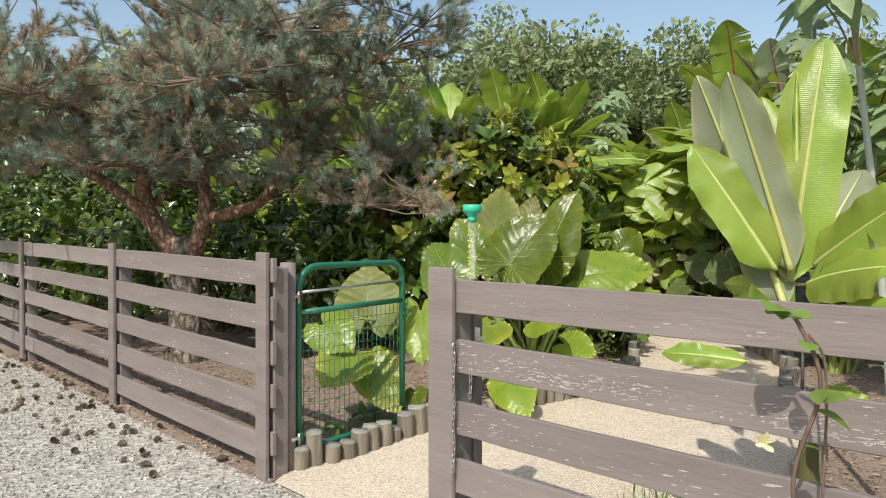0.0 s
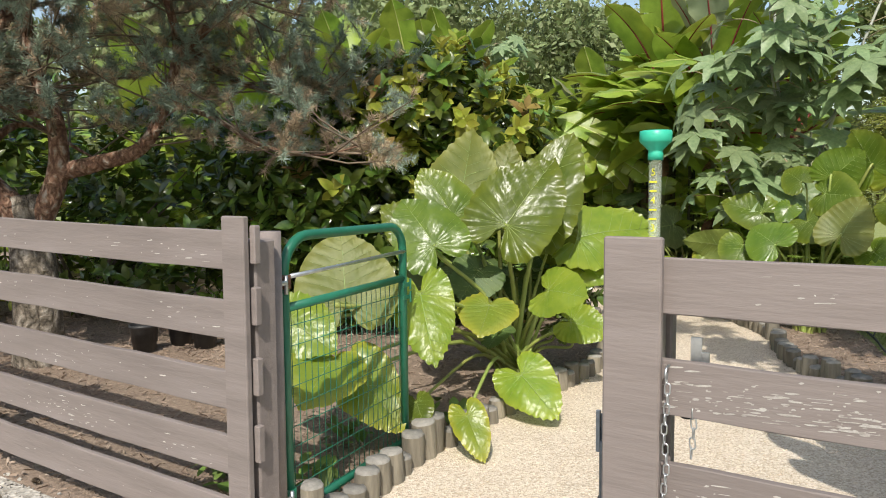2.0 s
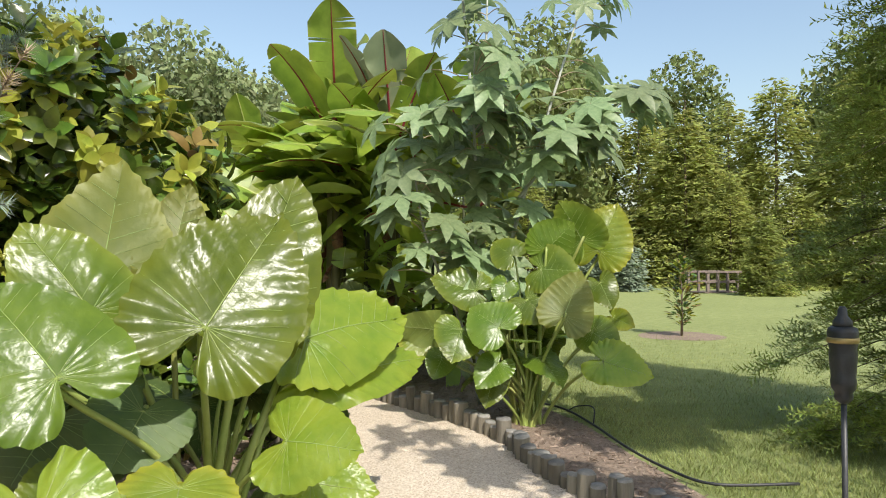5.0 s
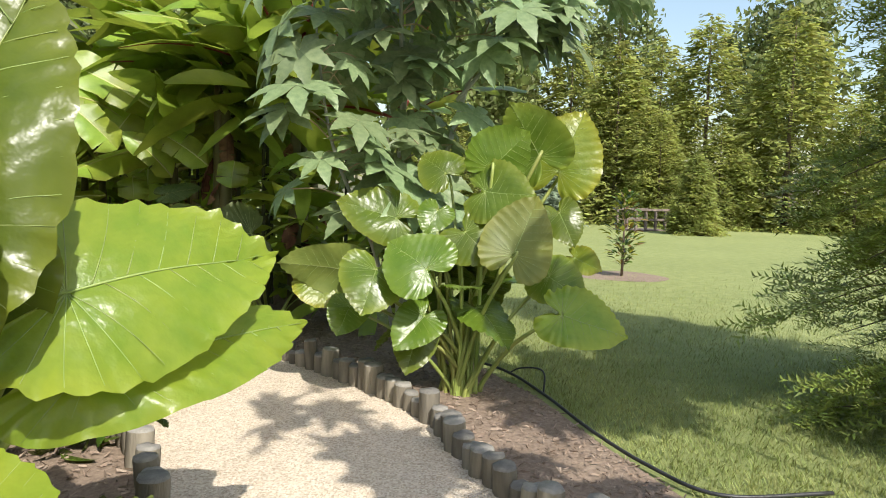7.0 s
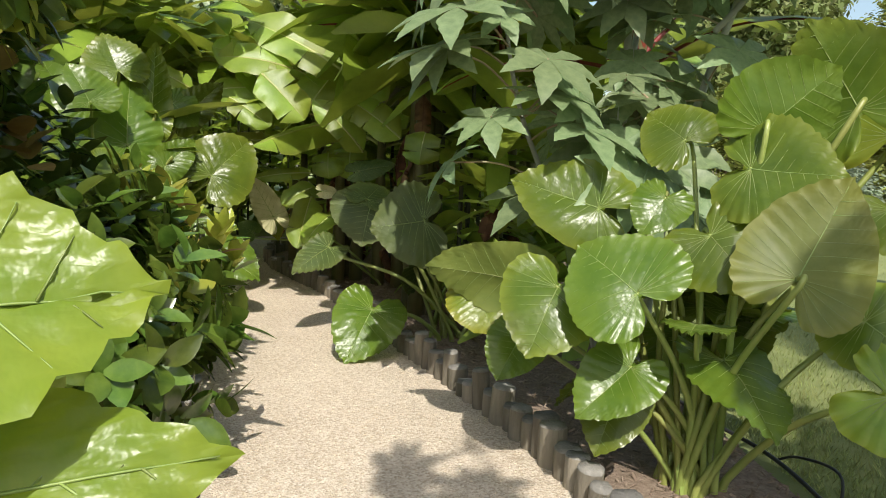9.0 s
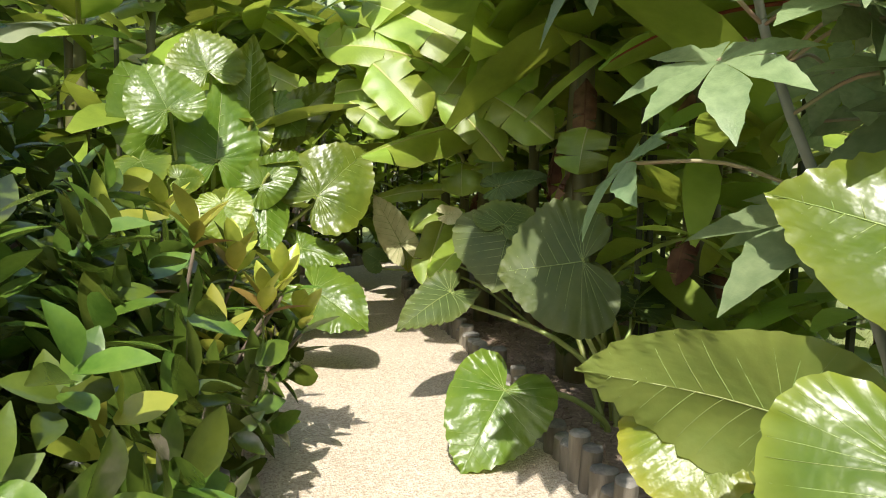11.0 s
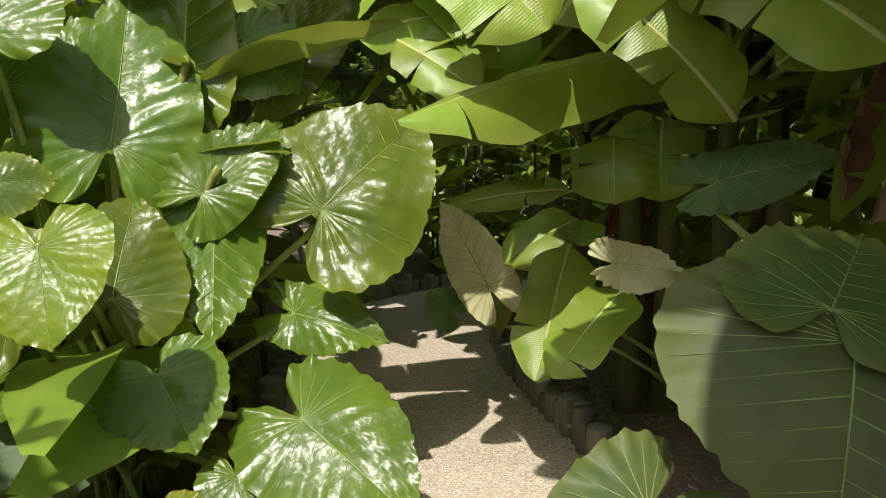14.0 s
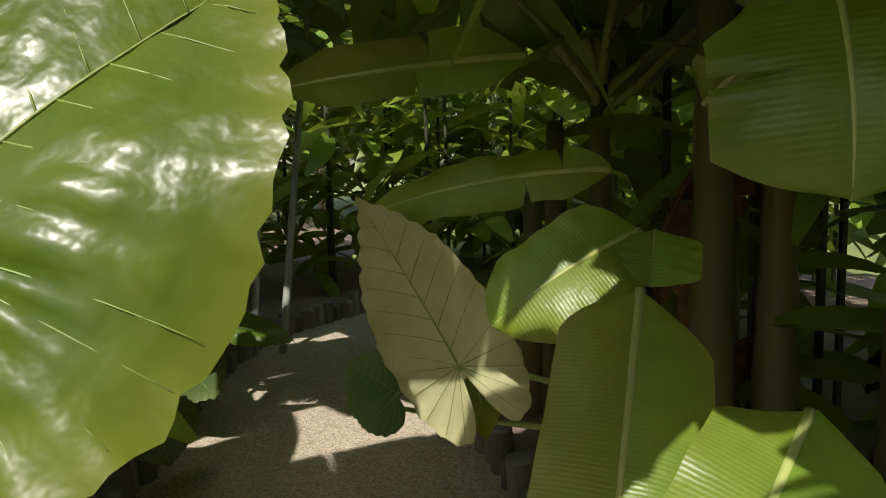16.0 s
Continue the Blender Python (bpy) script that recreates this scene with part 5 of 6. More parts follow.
banana_leaf(K1, (1.53, 2.81, 1.41), (1.67, 2.36, 1.70), 0.22, (-0.45, -0.73, 0.51), 0.05, 1, BANANA)
banana_leaf(K1, (1.46, 2.73, 1.34), (1.57, 2.32, 1.43), 0.23, (-0.43, -0.72, 0.55), 0.12, 1, BANANA)
banana_leaf(K1, (1.77, 3.25, 1.42), (2.04, 3.31, 1.85), 0.27, (-0.44, -0.75, 0.50), 0.08, 0, BANANA_BACK)
banana_leaf(K1, (1.52, 2.74, 0.91), (1.61, 2.56, 0.85), 0.13, (-0.39, -0.66, 0.64), 0.1, 0, BANANA)
banana_leaf(K1, (1.33, 2.97, 0.98), (1.03, 3.19, 0.98), 0.11, (-0.28, -0.74, 0.61), 0.1, 0, BANANA)
banana_leaf(K1, (1.43, 2.62, 1.20), (1.57, 2.31, 1.29), 0.10, (-0.42, -0.70, 0.58), 0.1, 0, BANANA)
D = banana_plant("banana plant with arching torn leaves over the shaded path", (5.25, 13.0, 0), 1.9, 0.08, seed=2, stems=4, spread=0.5)
ear(D, (4.02, 13.15, 0.80), (3.80, 13.30, 1.24), 0.33, (0.14, 0.97, 0.20), EAR_DRY, stalk=False)
ear(D, (3.91, 13.63, 0.58), (3.76, 13.68, 0.69), 0.31, (-0.06, -0.79, 0.62), EAR_DULL)
ear(D, (4.15, 13.52, 0.70), (4.14, 13.35, 0.51), 0.18, (-0.18, -0.75, 0.64), EAR_YOUNG)
ear(D, (3.22, 15.35, 0.47), (3.53, 15.25, 0.40), 0.20, (0.06, -0.82, 0.57), base=(-2.6, 2.5, 0))
ear(D, (3.03, 14.88, 0.39), (3.18, 14.67, 0.30), 0.33, (0.13, -0.79, 0.60), EAR_DULL, base=(-2.7, 2.0, 0))
ear(D, (3.01, 14.23, 0.37), (3.09, 14.09, 0.23), 0.32, (0.17, -0.74, 0.64), EAR_DULL, base=(-2.6, 1.4, 0))
banana_leaf(D, (4.32, 12.23, 1.52), (4.31, 12.18, 1.26), 0.32, (-0.43, -0.75, 0.50), 0.25, 1, BANANA)
banana_leaf(D, (4.45, 13.00, 1.15), (4.07, 12.99, 0.94), 0.26, (-0.26, -0.76, 0.59), 0.2, 0, BANANA)
banana_leaf(D, (4.48, 12.98, 1.15), (4.42, 12.89, 1.03), 0.22, (-0.33, -0.74, 0.58), 0.2, 0, BANANA)
banana_leaf(D, (4.33, 12.76, 1.05), (4.04, 12.32, 0.54), 0.30, (-0.27, -0.68, 0.68), 0.06, 1, BANANA)
banana_leaf(D, (4.47, 12.43, 0.89), (4.06, 12.16, 0.60), 0.26, (-0.32, -0.63, 0.71), 0.15, 1, BANANA)
banana_leaf(D, (4.47, 13.21, 1.30), (3.84, 13.58, 1.18), 0.17, (-0.21, -0.82, 0.54), 0.15, 1, BANANA)
banana_leaf(D, (4.76, 12.73, 1.63), (4.73, 12.66, 1.25), 0.37, (-0.58, -0.67, 0.46), 0.15, 2, BANANA)
banana_leaf(D, (4.61, 12.99, 1.45), (4.68, 12.66, 1.64), 0.19, (0.54, 0.74, 0.40), 0.1, 1, BANANA)
banana_leaf(D, (4.37, 13.62, 1.67), (3.55, 13.94, 1.60), 0.21, (0.11, 0.91, 0.40), 0.12, 1, BANANA)
banana_leaf(D, (4.43, 11.58, 1.53), (4.00, 11.78, 1.99), 0.26, (-0.32, -0.85, 0.42), 0.2, 2, BANANA)
banana_leaf(D, (4.64, 11.22, 1.66), (4.21, 11.59, 2.02), 0.32, (-0.42, -0.82, 0.39), 0.22, 2, BANANA)
banana_leaf(D, (4.63, 10.72, 1.70), (4.56, 10.68, 1.43), 0.31, (-0.57, -0.69, 0.45), 0.2, 1, BANANA)
banana_leaf(D, (4.51, 11.52, 1.68), (4.81, 11.43, 1.88), 0.19, (-0.46, -0.78, 0.42), 0.15, 2, BANANA)
banana_leaf(D, (4.80, 12.45, 1.92), (3.45, 11.76, 1.54), 0.38, (0.1, -0.45, 0.9), 0.06, 1, BANANA, fold=0.7, label="torn drooping leaf with a browned tip")
banana_crown(D, 14, 21, 1.9, 1.3, 0.36, (0.0, 1.4))
E = banana_plant("crowded banana plant with bright drooping leaves", (5.1, 14.7, 0), 1.7, 0.08, seed=3, stems=3, spread=0.3)
banana_leaf(E, (4.03, 13.45, 1.90), (4.25, 13.15, 2.20), 0.45, (-0.19, -0.89, 0.41), 0.1, 0, BANANA)
banana_leaf(E, (4.22, 13.30, 1.95), (3.67, 13.47, 2.56), 0.40, (-0.15, -0.91, 0.38), 0.1, 1, BANANA)
banana_leaf(E, (3.38, 13.58, 2.15), (4.14, 13.27, 2.22), 0.31, (-0.11, -0.91, 0.39), 0.15, 2, BANANA)
banana_leaf(E, (3.24, 13.59, 2.15), (2.68, 13.61, 2.38), 0.27, (0.06, -0.92, 0.38), 0.15, 2, BANANA)
banana_leaf(E, (3.58, 13.38, 2.09), (3.98, 13.16, 1.79), 0.33, (-0.12, -0.90, 0.43), 0.1, 1, BANANA)
banana_leaf(E, (3.65, 12.37, 2.31), (3.20, 12.32, 2.44), 0.31, (-0.15, -0.90, 0.41), 0.15, 1, BANANA)
banana_leaf(E, (4.08, 12.21, 1.93), (4.41, 12.15, 2.40), 0.46, (-0.27, -0.86, 0.43), 0.1, 1, BANANA)
banana_leaf(E, (3.55, 11.89, 2.19), (3.88, 11.65, 1.79), 0.39, (-0.21, -0.87, 0.44), 0.1, 1, BANANA)
banana_leaf(E, (4.37, 11.87, 2.26), (3.53, 12.32, 2.72), 0.45, (-0.24, -0.89, 0.39), 0.15, 2, BANANA)
banana_leaf(E, (3.86, 12.01, 2.28), (3.24, 12.23, 2.34), 0.35, (-0.18, -0.89, 0.41), 0.2, 2, BANANA)
banana_leaf(E, (4.38, 11.47, 1.94), (4.49, 11.55, 2.54), 0.42, (-0.33, -0.85, 0.41), 0.1, 1, BANANA)
# Next four leaves are added high above, off this plant, to cast shade below.
banana_leaf(E, (4.2, 9.75, 3.0), (3.2, 9.5, 2.95), 0.48, (-0.1, -0.3, 0.95), 0.1, 2, BANANA)
banana_leaf(E, (4.3, 9.3, 3.1), (3.2, 8.95, 2.95), 0.55, (-0.1, -0.3, 0.95), 0.1, 2, BANANA)
banana_leaf(E, (3.6, 12.1, 2.85), (2.3, 11.85, 2.75), 0.5, (-0.1, -0.3, 0.95), 0.1, 2, BANANA)
banana_leaf(E, (4.3, 10.5, 2.9), (3.2, 10.3, 2.8), 0.34, (-0.1, -0.3, 0.95), 0.08, 1, BANANA)
banana_crown(E, 12, 22, 1.8, 1.3, 0.36, (0.2, 1.4))
TALL_BANANAS = [(5.3, 10.6, 4.4, 15, 1), (5.9, 9.6, 3.9, 13, 1), (5.4, 11.9, 4.6, 14, 1), (2.4, 16.2, 4.2, 12, 0), (2.3, 14.6, 4.8, 13, 0), (1.3, 13.6, 4.5, 13, 0),
                (0.1, 12.6, 4.2, 12, 0), (6.4, 11.6, 4.2, 12, 1), (-1.4, 13.2, 4.2, 11, 0), (4.9, 13.4, 3.6, 11, 0), (6.4, 13.6, 3.2, 10, 0), (2.2, 17.6, 2.9, 10, 0), (5.8, 15.4, 2.9, 10, 0), (5.7, 12.7, 2.9, 9, 0),
                (1.8, 14.1, 4.6, 10, 0), (4.9, 11.3, 4.9, 9, 1), (-2.8, 12.6, 3.7, 9, 0)]
for i, (x, y, h, n, red) in enumerate(TALL_BANANAS):
    b = banana_plant("tall banana plant with %s ribs in the dense planting" % ("dark red" if red else "pale green"), (x, y, 0), h * 0.68, 0.075, seed=60 + i, stems=2, spread=0.3)
    banana_crown(b, n, 70 + i, h * 0.66, 1.25, 0.56, (-0.25, 2.6), rib=BANANA_RED if red else None)

# ---- castor beans ----
castor_plant("tall castor bean with grey stems and blue-green palmate leaves", (4.85, 8.5, 0),
             [([(0, 0, 0), (-0.1, 0.05, 1.2), (-0.15, 0, 2.6), (-0.3, 0.1, 4.9)], 0.034), ([(0.1, 0, 0), (0.2, -0.1, 1.4), (0.55, -0.3, 2.8), (1.2, -0.4, 4.4)], 0.032),
              ([(0, 0.1, 0), (0.05, 0.2, 1.5), (0.2, 0.2, 3.0), (0.4, 0.3, 4.8)], 0.028), ([(-0.1, 0, 0), (-0.4, 0.0, 0.9), (-0.8, 0.1, 1.8), (-0.95, 0.15, 2.8)], 0.022),
              ([(0.2, -0.3, 2.2), (0.5, -0.5, 2.6), (0.9, -0.8, 3.0), (1.3, -0.9, 3.3)], 0.018), ([(-0.15, 0, 2.4), (-0.5, -0.3, 2.9), (-0.7, -0.5, 3.6)], 0.018)], 200, 5, 0.33, 1.2)
castor_plant("castor bean with tall grey stems standing between fence and lawn", (2.4, 3.55, 0),
             [([(0, 0, 0), (-0.1, 0.05, 1.5), (-0.25, 0.2, 3.4), (-0.4, 0.4, 5.3)], 0.024),
              ([(-0.2, 0.15, 3.0), (-0.5, 0.3, 3.5), (-0.7, 0.5, 4.1)], 0.014), ([(-0.2, 0.1, 2.6), (-0.4, -0.3, 3.0), (-0.5, -0.6, 3.5)], 0.014)], 36, 9, 0.36, 2.6)
# Stands out of view; added to throw the leafy shadow across the lawn.
castor_plant("unseen tall castor bean added so its high crown shades the lawn", (3.75, 3.15, 0),
             [([(0, 0, 0), (0.05, 0.0, 2.0), (-0.1, 0.1, 3.8), (-0.3, 0.2, 5.2)], 0.026), ([(0.1, 0.1, 0), (0.3, 0.1, 2.0), (0.5, 0.2, 3.8), (0.7, 0.2, 5.2)], 0.026)], 70, 19, 0.42, 4.3)
castor_plant("feathery castor bean showing above the bananas", (3.2, 16.5, 0),
             [([(0, 0, 0), (0.1, 0.1, 2.0), (-0.2, 0.1, 4.6)], 0.03), ([(0.2, 0, 0), (0.5, 0.1, 2.4), (0.9, 0.0, 4.7)], 0.03), ([(-0.2, 0, 0), (-0.8, 0.1, 2.4), (-1.5, 0.0, 4.5)], 0.03)], 90, 7, 0.36, 2.2, pods=False)

# ---- magnolia shrubs and hedge ----
magnolia_bush("dense southern magnolia with glossy dark leaves and bronze new growth", (0.6, 9.6, 0),
              [(-0.2, 9.3, 1.2, 1.3, 1.0, 1.4), (0.75, 9.3, 1.3, 1.0, 1.0, 1.4), (0.5, 9.8, 2.1, 1.4, 1.0, 0.7), (1.75, 9.5, 0.7, 0.65, 0.9, 0.8), (-1.0, 9.6, 1.3, 0.9, 1.0, 1.4), (2.0, 8.9, 0.5, 0.5, 0.6, 0.55), (1.9, 10.6, 0.6, 0.6, 0.7, 0.65), (2.3, 10.2, 0.45, 0.45, 0.6, 0.45)],
              300, 1050, 31, lambda p: (p[1] < 9.7 + 0.4 * p[0] or p[0] > 1.5) and p[0] > -0.9, 0.16, 0.05, high_new=lambda p: p[2] > 1.75 and p[0] > -0.5)
magnolia_bush("crown of the magnolia flushed with bronze and yellow new growth", (0.95, 9.1, 0),
              [(0.8, 8.75, 2.45, 0.6, 0.5, 0.5), (1.3, 8.8, 2.2, 0.5, 0.5, 0.5), (0.25, 8.9, 2.4, 0.5, 0.5, 0.45)],
              210, 60, 35, lambda p: True, 0.72, 0.08)
magnolia_bush("dark laurel-like evergreen hedge behind the pine", (-3.5, 10.8, 0),
              [(-2.2, 10.4, 1.1, 1.4, 1.0, 1.4), (-4.4, 11.2, 1.3, 1.7, 1.1, 1.8), (-6.8, 12.6, 1.6, 1.9, 1.3, 2.3), (-9.4, 14.2, 1.7, 2.1, 1.4, 2.4), (-12.4, 16, 1.8, 2.4, 1.6, 2.6)],
              200, 1500, 33, lambda p: p[1] < 11.3 - 0.35 * p[0] - 1.8, 0.04, 0.02)

# ---- pine ----
pine = thing("scots_pine", "gnarled pine with orange limbs and blue-green needle tufts", "pine tree", at=(-3.15, 8.3, 0))
part("trunk", tube(bend([V(0, 0, -0.1), V(0.0, 0.0, 0.5), V(-0.05, 0.1, 1.1), V(-0.1, 0.15, 1.5)], 6), [0.26, 0.23, 0.215, 0.21, 0.205, 0.2, 0.195, 0.19, 0.19, 0.19, 0.185, 0.18, 0.18, 0.17, 0.17, 0.16, 0.16, 0.15, 0.14], 16), PINE_TRUNK, pine, "pale flaking bark on the lower trunk")
BOUGHS = [([(-0.05, 0.1, 1.25), (-0.5, 0.2, 1.75), (-0.62, 0.3, 2.3), (-0.3, 0.3, 3.0), (0.1, 0.4, 3.8), (0.2, 0.4, 4.8)], 0.14),
         ([(-0.3, 0.15, 1.55), (-0.9, 0.1, 2.1), (-1.6, 0.0, 2.5), (-2.6, -0.2, 2.65), (-3.6, -0.3, 2.9)], 0.09),
         ([(0.0, 0.1, 1.2), (0.2, 0.1, 1.7), (0.2, 0.1, 2.2), (0.0, 0.2, 2.8), (0.1, 0.0, 3.6), (0.5, -0.1, 4.6)], 0.11),
         ([(0.2, 0.1, 1.72), (0.55, 0.05, 1.8), (0.95, 0.0, 1.95), (1.18, 0.0, 2.4), (1.3, -0.1, 2.9), (1.2, -0.2, 3.6), (1.6, -0.3, 4.3)], 0.085),
         ([(-0.5, 0.25, 1.9), (-0.2, 0.6, 2.2), (0.3, 0.9, 1.9)], 0.05),
         ([(-0.62, 0.3, 2.3), (-1.2, -0.3, 3.0), (-2.2, -0.8, 3.6), (-3.2, -1.0, 4.0)], 0.07),
         ([(1.28, -0.1, 2.75), (1.8, -0.2, 3.2), (2.4, -0.3, 3.6), (3.0, -0.4, 4.0)], 0.05),
         ([(0.5, -0.1, 4.2), (1.2, -0.4, 4.5), (2.2, -0.5, 4.6), (3.0, -0.6, 4.7)], 0.05),
         ([(0.1, 0.2, 3.9), (-0.6, -0.5, 4.5), (-1.6, -0.8, 4.9), (-2.8, -0.9, 5.2)], 0.06),
         ([(0.2, 0.4, 4.5), (0.6, -0.5, 5.0), (1.4, -0.8, 5.4), (2.3, -0.9, 5.6)], 0.05),
         ([(0.2, 0.4, 4.6), (-0.4, -0.2, 5.2), (-1.2, -0.4, 5.8)], 0.05),
         ([(-0.9, -0.8, 3.1), (-1.9, -1.3, 3.3), (-2.9, -1.4, 3.2)], 0.04),
         ([(0.3, -0.7, 3.4), (1.0, -1.1, 3.7), (1.6, -1.2, 3.6)], 0.04),
         ([(1.18, 0.0, 2.35), (1.6, -0.2, 2.2), (2.0, -0.4, 1.95), (2.5, -0.5, 1.85), (2.95, -0.55, 1.95)], 0.03),
         ([(0.1, 0.0, 3.6), (0.3, -0.7, 3.4), (0.6, -1.3, 3.2), (0.9, -1.7, 3.0)], 0.05),
         ([(-0.3, 0.3, 3.0), (-0.9, -0.8, 3.1), (-1.0, -1.6, 2.9)], 0.05),
         ([(0.2, 0.1, 2.2), (-0.3, -0.7, 2.3), (-0.7, -1.2, 2.2)], 0.03),
         ([(1.3, -0.1, 2.9), (1.8, 0.3, 2.6), (2.4, 0.6, 2.55), (3.1, 0.6, 2.6)], 0.035)]
tip_points = []
prng = np.random.default_rng(17)
for pts, r in BOUGHS:
    line = bend([V(*q) for q in pts], 6)
    part("limb", tube(line, [max(0.008, r * (1 - 0.8 * i / (len(line) - 1))) for i in range(len(line))], 10), PINE_BARK, pine, "orange-brown flaky limb")
    tip_points += line[len(line) // 3:]
twigs, shoots_at = [], []
for _ in range(1150):
    a = tip_points[prng.integers(len(tip_points))]
    if a[2] < 2.3 and prng.random() < 0.6:
        continue
    d = prng.normal(size=3) * [1, 1, 0.4] + [0.1, -0.2, 0.15]
    b = a + unit(d) * prng.uniform(0.3, 1.15)
    if b[2] < 1.75 or (b[2] < 2.2 and b[0] < 1.2):
        continue
    mid = (a + b) / 2 + [0, 0, prng.uniform(-0.08, 0.06)]
    twigs.append(tube([a, mid, b], [0.011, 0.008, 0.004], 4, caps=False))
    for k in range(prng.integers(5, 8)):
        t = prng.uniform(0.45, 1.0)
        c = mid + (b - mid) * (2 * t - 1) if t > 0.5 else a + (mid - a) * 2 * t
        e = unit(unit(b - a) + prng.normal(size=3) * 0.55 + [0, -0.1, 0.55])
        ln = prng.uniform(0.10, 0.24)
        twigs.append(tube([c, c + e * ln], [0.004, 0.0025], 3, caps=False))
        shoots_at.append((c, e, ln, t))
part("twigwork", cat(*twigs), TWIG, pine, "grey-brown bare twigs")["kind"] = "stuff"


def tuft_shape(seed, n=26, ln=0.066, wd=0.0028):
    """Needles standing out and forward all round a short length of shoot."""
    r2 = np.random.default_rng(seed)
    vs, fs = [], []
    for i in range(n):
        a = i * 2.4 + r2.uniform(-0.4, 0.4)
        c = V(0, 0.05 * i / n, 0)
        lean = r2.uniform(0.35, 1.1)
        d = unit(V(math.cos(a), lean, math.sin(a)))
        w = unit(np.cross(d, r2.normal(size=3))) * wd
        k = len(vs)
        vs += [c - w, c + w, c + d * ln * r2.uniform(0.75, 1.15)]
        fs.append((k, k + 1, k + 2))
    return np.array(vs), np.array(fs)


tufts = [tuft_shape(s) for s in range(4)]
green, dry = [], []
for c, e, ln, t in shoots_at:
    old = (t < 0.62 and prng.random() < 0.7) or c[2] < 2.1 and prng.random() < 0.6 or prng.random() < 0.32
    for j in range(int(ln / 0.042) + 1):
        m = place(c + e * 0.042 * j, rot_to(e, prng.uniform(0, 6.28), prng.uniform(0.9, 1.25)))
        if not old or (j > 2 and prng.random() < 0.3):
            green.append(m)
        elif prng.random() < 0.75:
            dry.append(m)
swarm("needles", tufts, [green[k::4] for k in range(4)], kind="stuff", material=NEEDLE, parent=pine)
swarm("dry_needles", tufts, [dry[k::4] for k in range(4)], kind="stuff", material=NEEDLE_DRY, parent=pine)


# ---- torch, hose, sapling, bridge rail ----
torch = thing("garden_torch", "black metal garden torch on a thin pole by the path", "garden torch", at=(2.33, 4.395, 0))
part("pole", tube([V(0, 0, -0.1), V(0, 0, 0.98)], 0.011, 10), BLACK, torch)
part("canister", lathe([(0.012, 0.97), (0.03, 0.985), (0.034, 1.0), (0.03, 1.012), (0.043, 1.03), (0.046, 1.06), (0.043, 1.07), (0.047, 1.12), (0.05, 1.165), (0.047, 1.18), (0.052, 1.2), (0.055, 1.245), (0.05, 1.262), (0.04, 1.268)], 20), BLACK, torch, "black fluted canister")
part("band", lathe([(0.0545, 1.205), (0.057, 1.21), (0.057, 1.222), (0.0545, 1.227)], 20), BRASS, torch, "thin brass band")
part("snuffer_cap", lathe([(0.036, 1.262), (0.034, 1.29), (0.018, 1.31), (0.016, 1.335), (0.01, 1.345)], 16), BLACK, torch)

hose = thing("irrigation_hose", "black irrigation hose trailing along the bed edge", "hose")
part("hose_length", tube(bend([V(5.6, 9.2, 0.02), V(5.2, 8.2, 0.03), V(5.0, 7.6, 0.05), V(4.75, 7.1, 0.02), V(4.3, 6.5, 0.02), V(4.0, 6.0, 0.02), V(3.9, 5.6, 0.02), V(4.3, 5.2, 0.02)], 8), 0.011, 8), BLACK, hose)
part("riser", tube(bend([V(4.75, 7.1, 0.02), V(4.9, 7.2, 0.14), V(5.0, 7.45, 0.1), V(5.05, 7.6, 0.02)], 6), 0.007, 6), BLACK, hose)

soaker = thing("drip_hose_coils", "dark drip hoses lying in loops on the lawn", "hose")
for i in range(5):
    part("hose_loop", tube(bend([V(4.6 + 0.1 * i, 4.0 - 0.02 * i, 0.012), V(5.2, 4.25 + 0.07 * i, 0.014), V(6.0, 4.3 + 0.08 * i, 0.012), V(6.9, 4.2 + 0.06 * i, 0.012)], 8), 0.012, 6), BLACK, soaker)

sapling = thing("magnolia_sapling", "slim young magnolia in a mulch ring on the lawn", "sapling", at=(12.5, 10.05, -0.02))
part("trunk", tube([V(0, 0, -0.1), V(0.02, 0, 0.7), V(0, 0, 1.45)], [0.03, 0.022, 0.008], 8), TWIG, sapling)
srng = np.random.default_rng(3)
sapling_leaf = [mesh("leaf", blade_geo(0.14, 0.032, 0.3, 0.15), m) for m in (MAGNOLIA, MAGNOLIA_BROWN, MAGNOLIA_NEW)]
for i in range(290):
    z = srng.uniform(0.2, 1.55)
    r0 = 0.34 * math.sin(math.pi * min(1, (z - 0.1) / 1.6)) * srng.uniform(0.1, 1)
    a = srng.uniform(0, 6.28)
    part("leaf", sapling_leaf[(0, 0, 1, 0, 2)[i % 5]], None, sapling, at=as_matrix(place((r0 * math.cos(a), r0 * math.sin(a), z), rot_to((math.cos(a), math.sin(a), srng.uniform(-0.2, 1.4)), srng.uniform(-0.5, 0.5), srng.uniform(0.8, 1.3)))))
ring = [(12.5 + 0.85 * math.cos(a) * (1 + 0.1 * math.sin(3 * a)), 10.05 + 0.85 * math.sin(a)) for a in np.linspace(0, 6.2832, 25)[:-1]]
flat_sheet("mulch_ring", ring, -0.014, SOIL, "ring of brown mulch round the sapling", "planting bed")

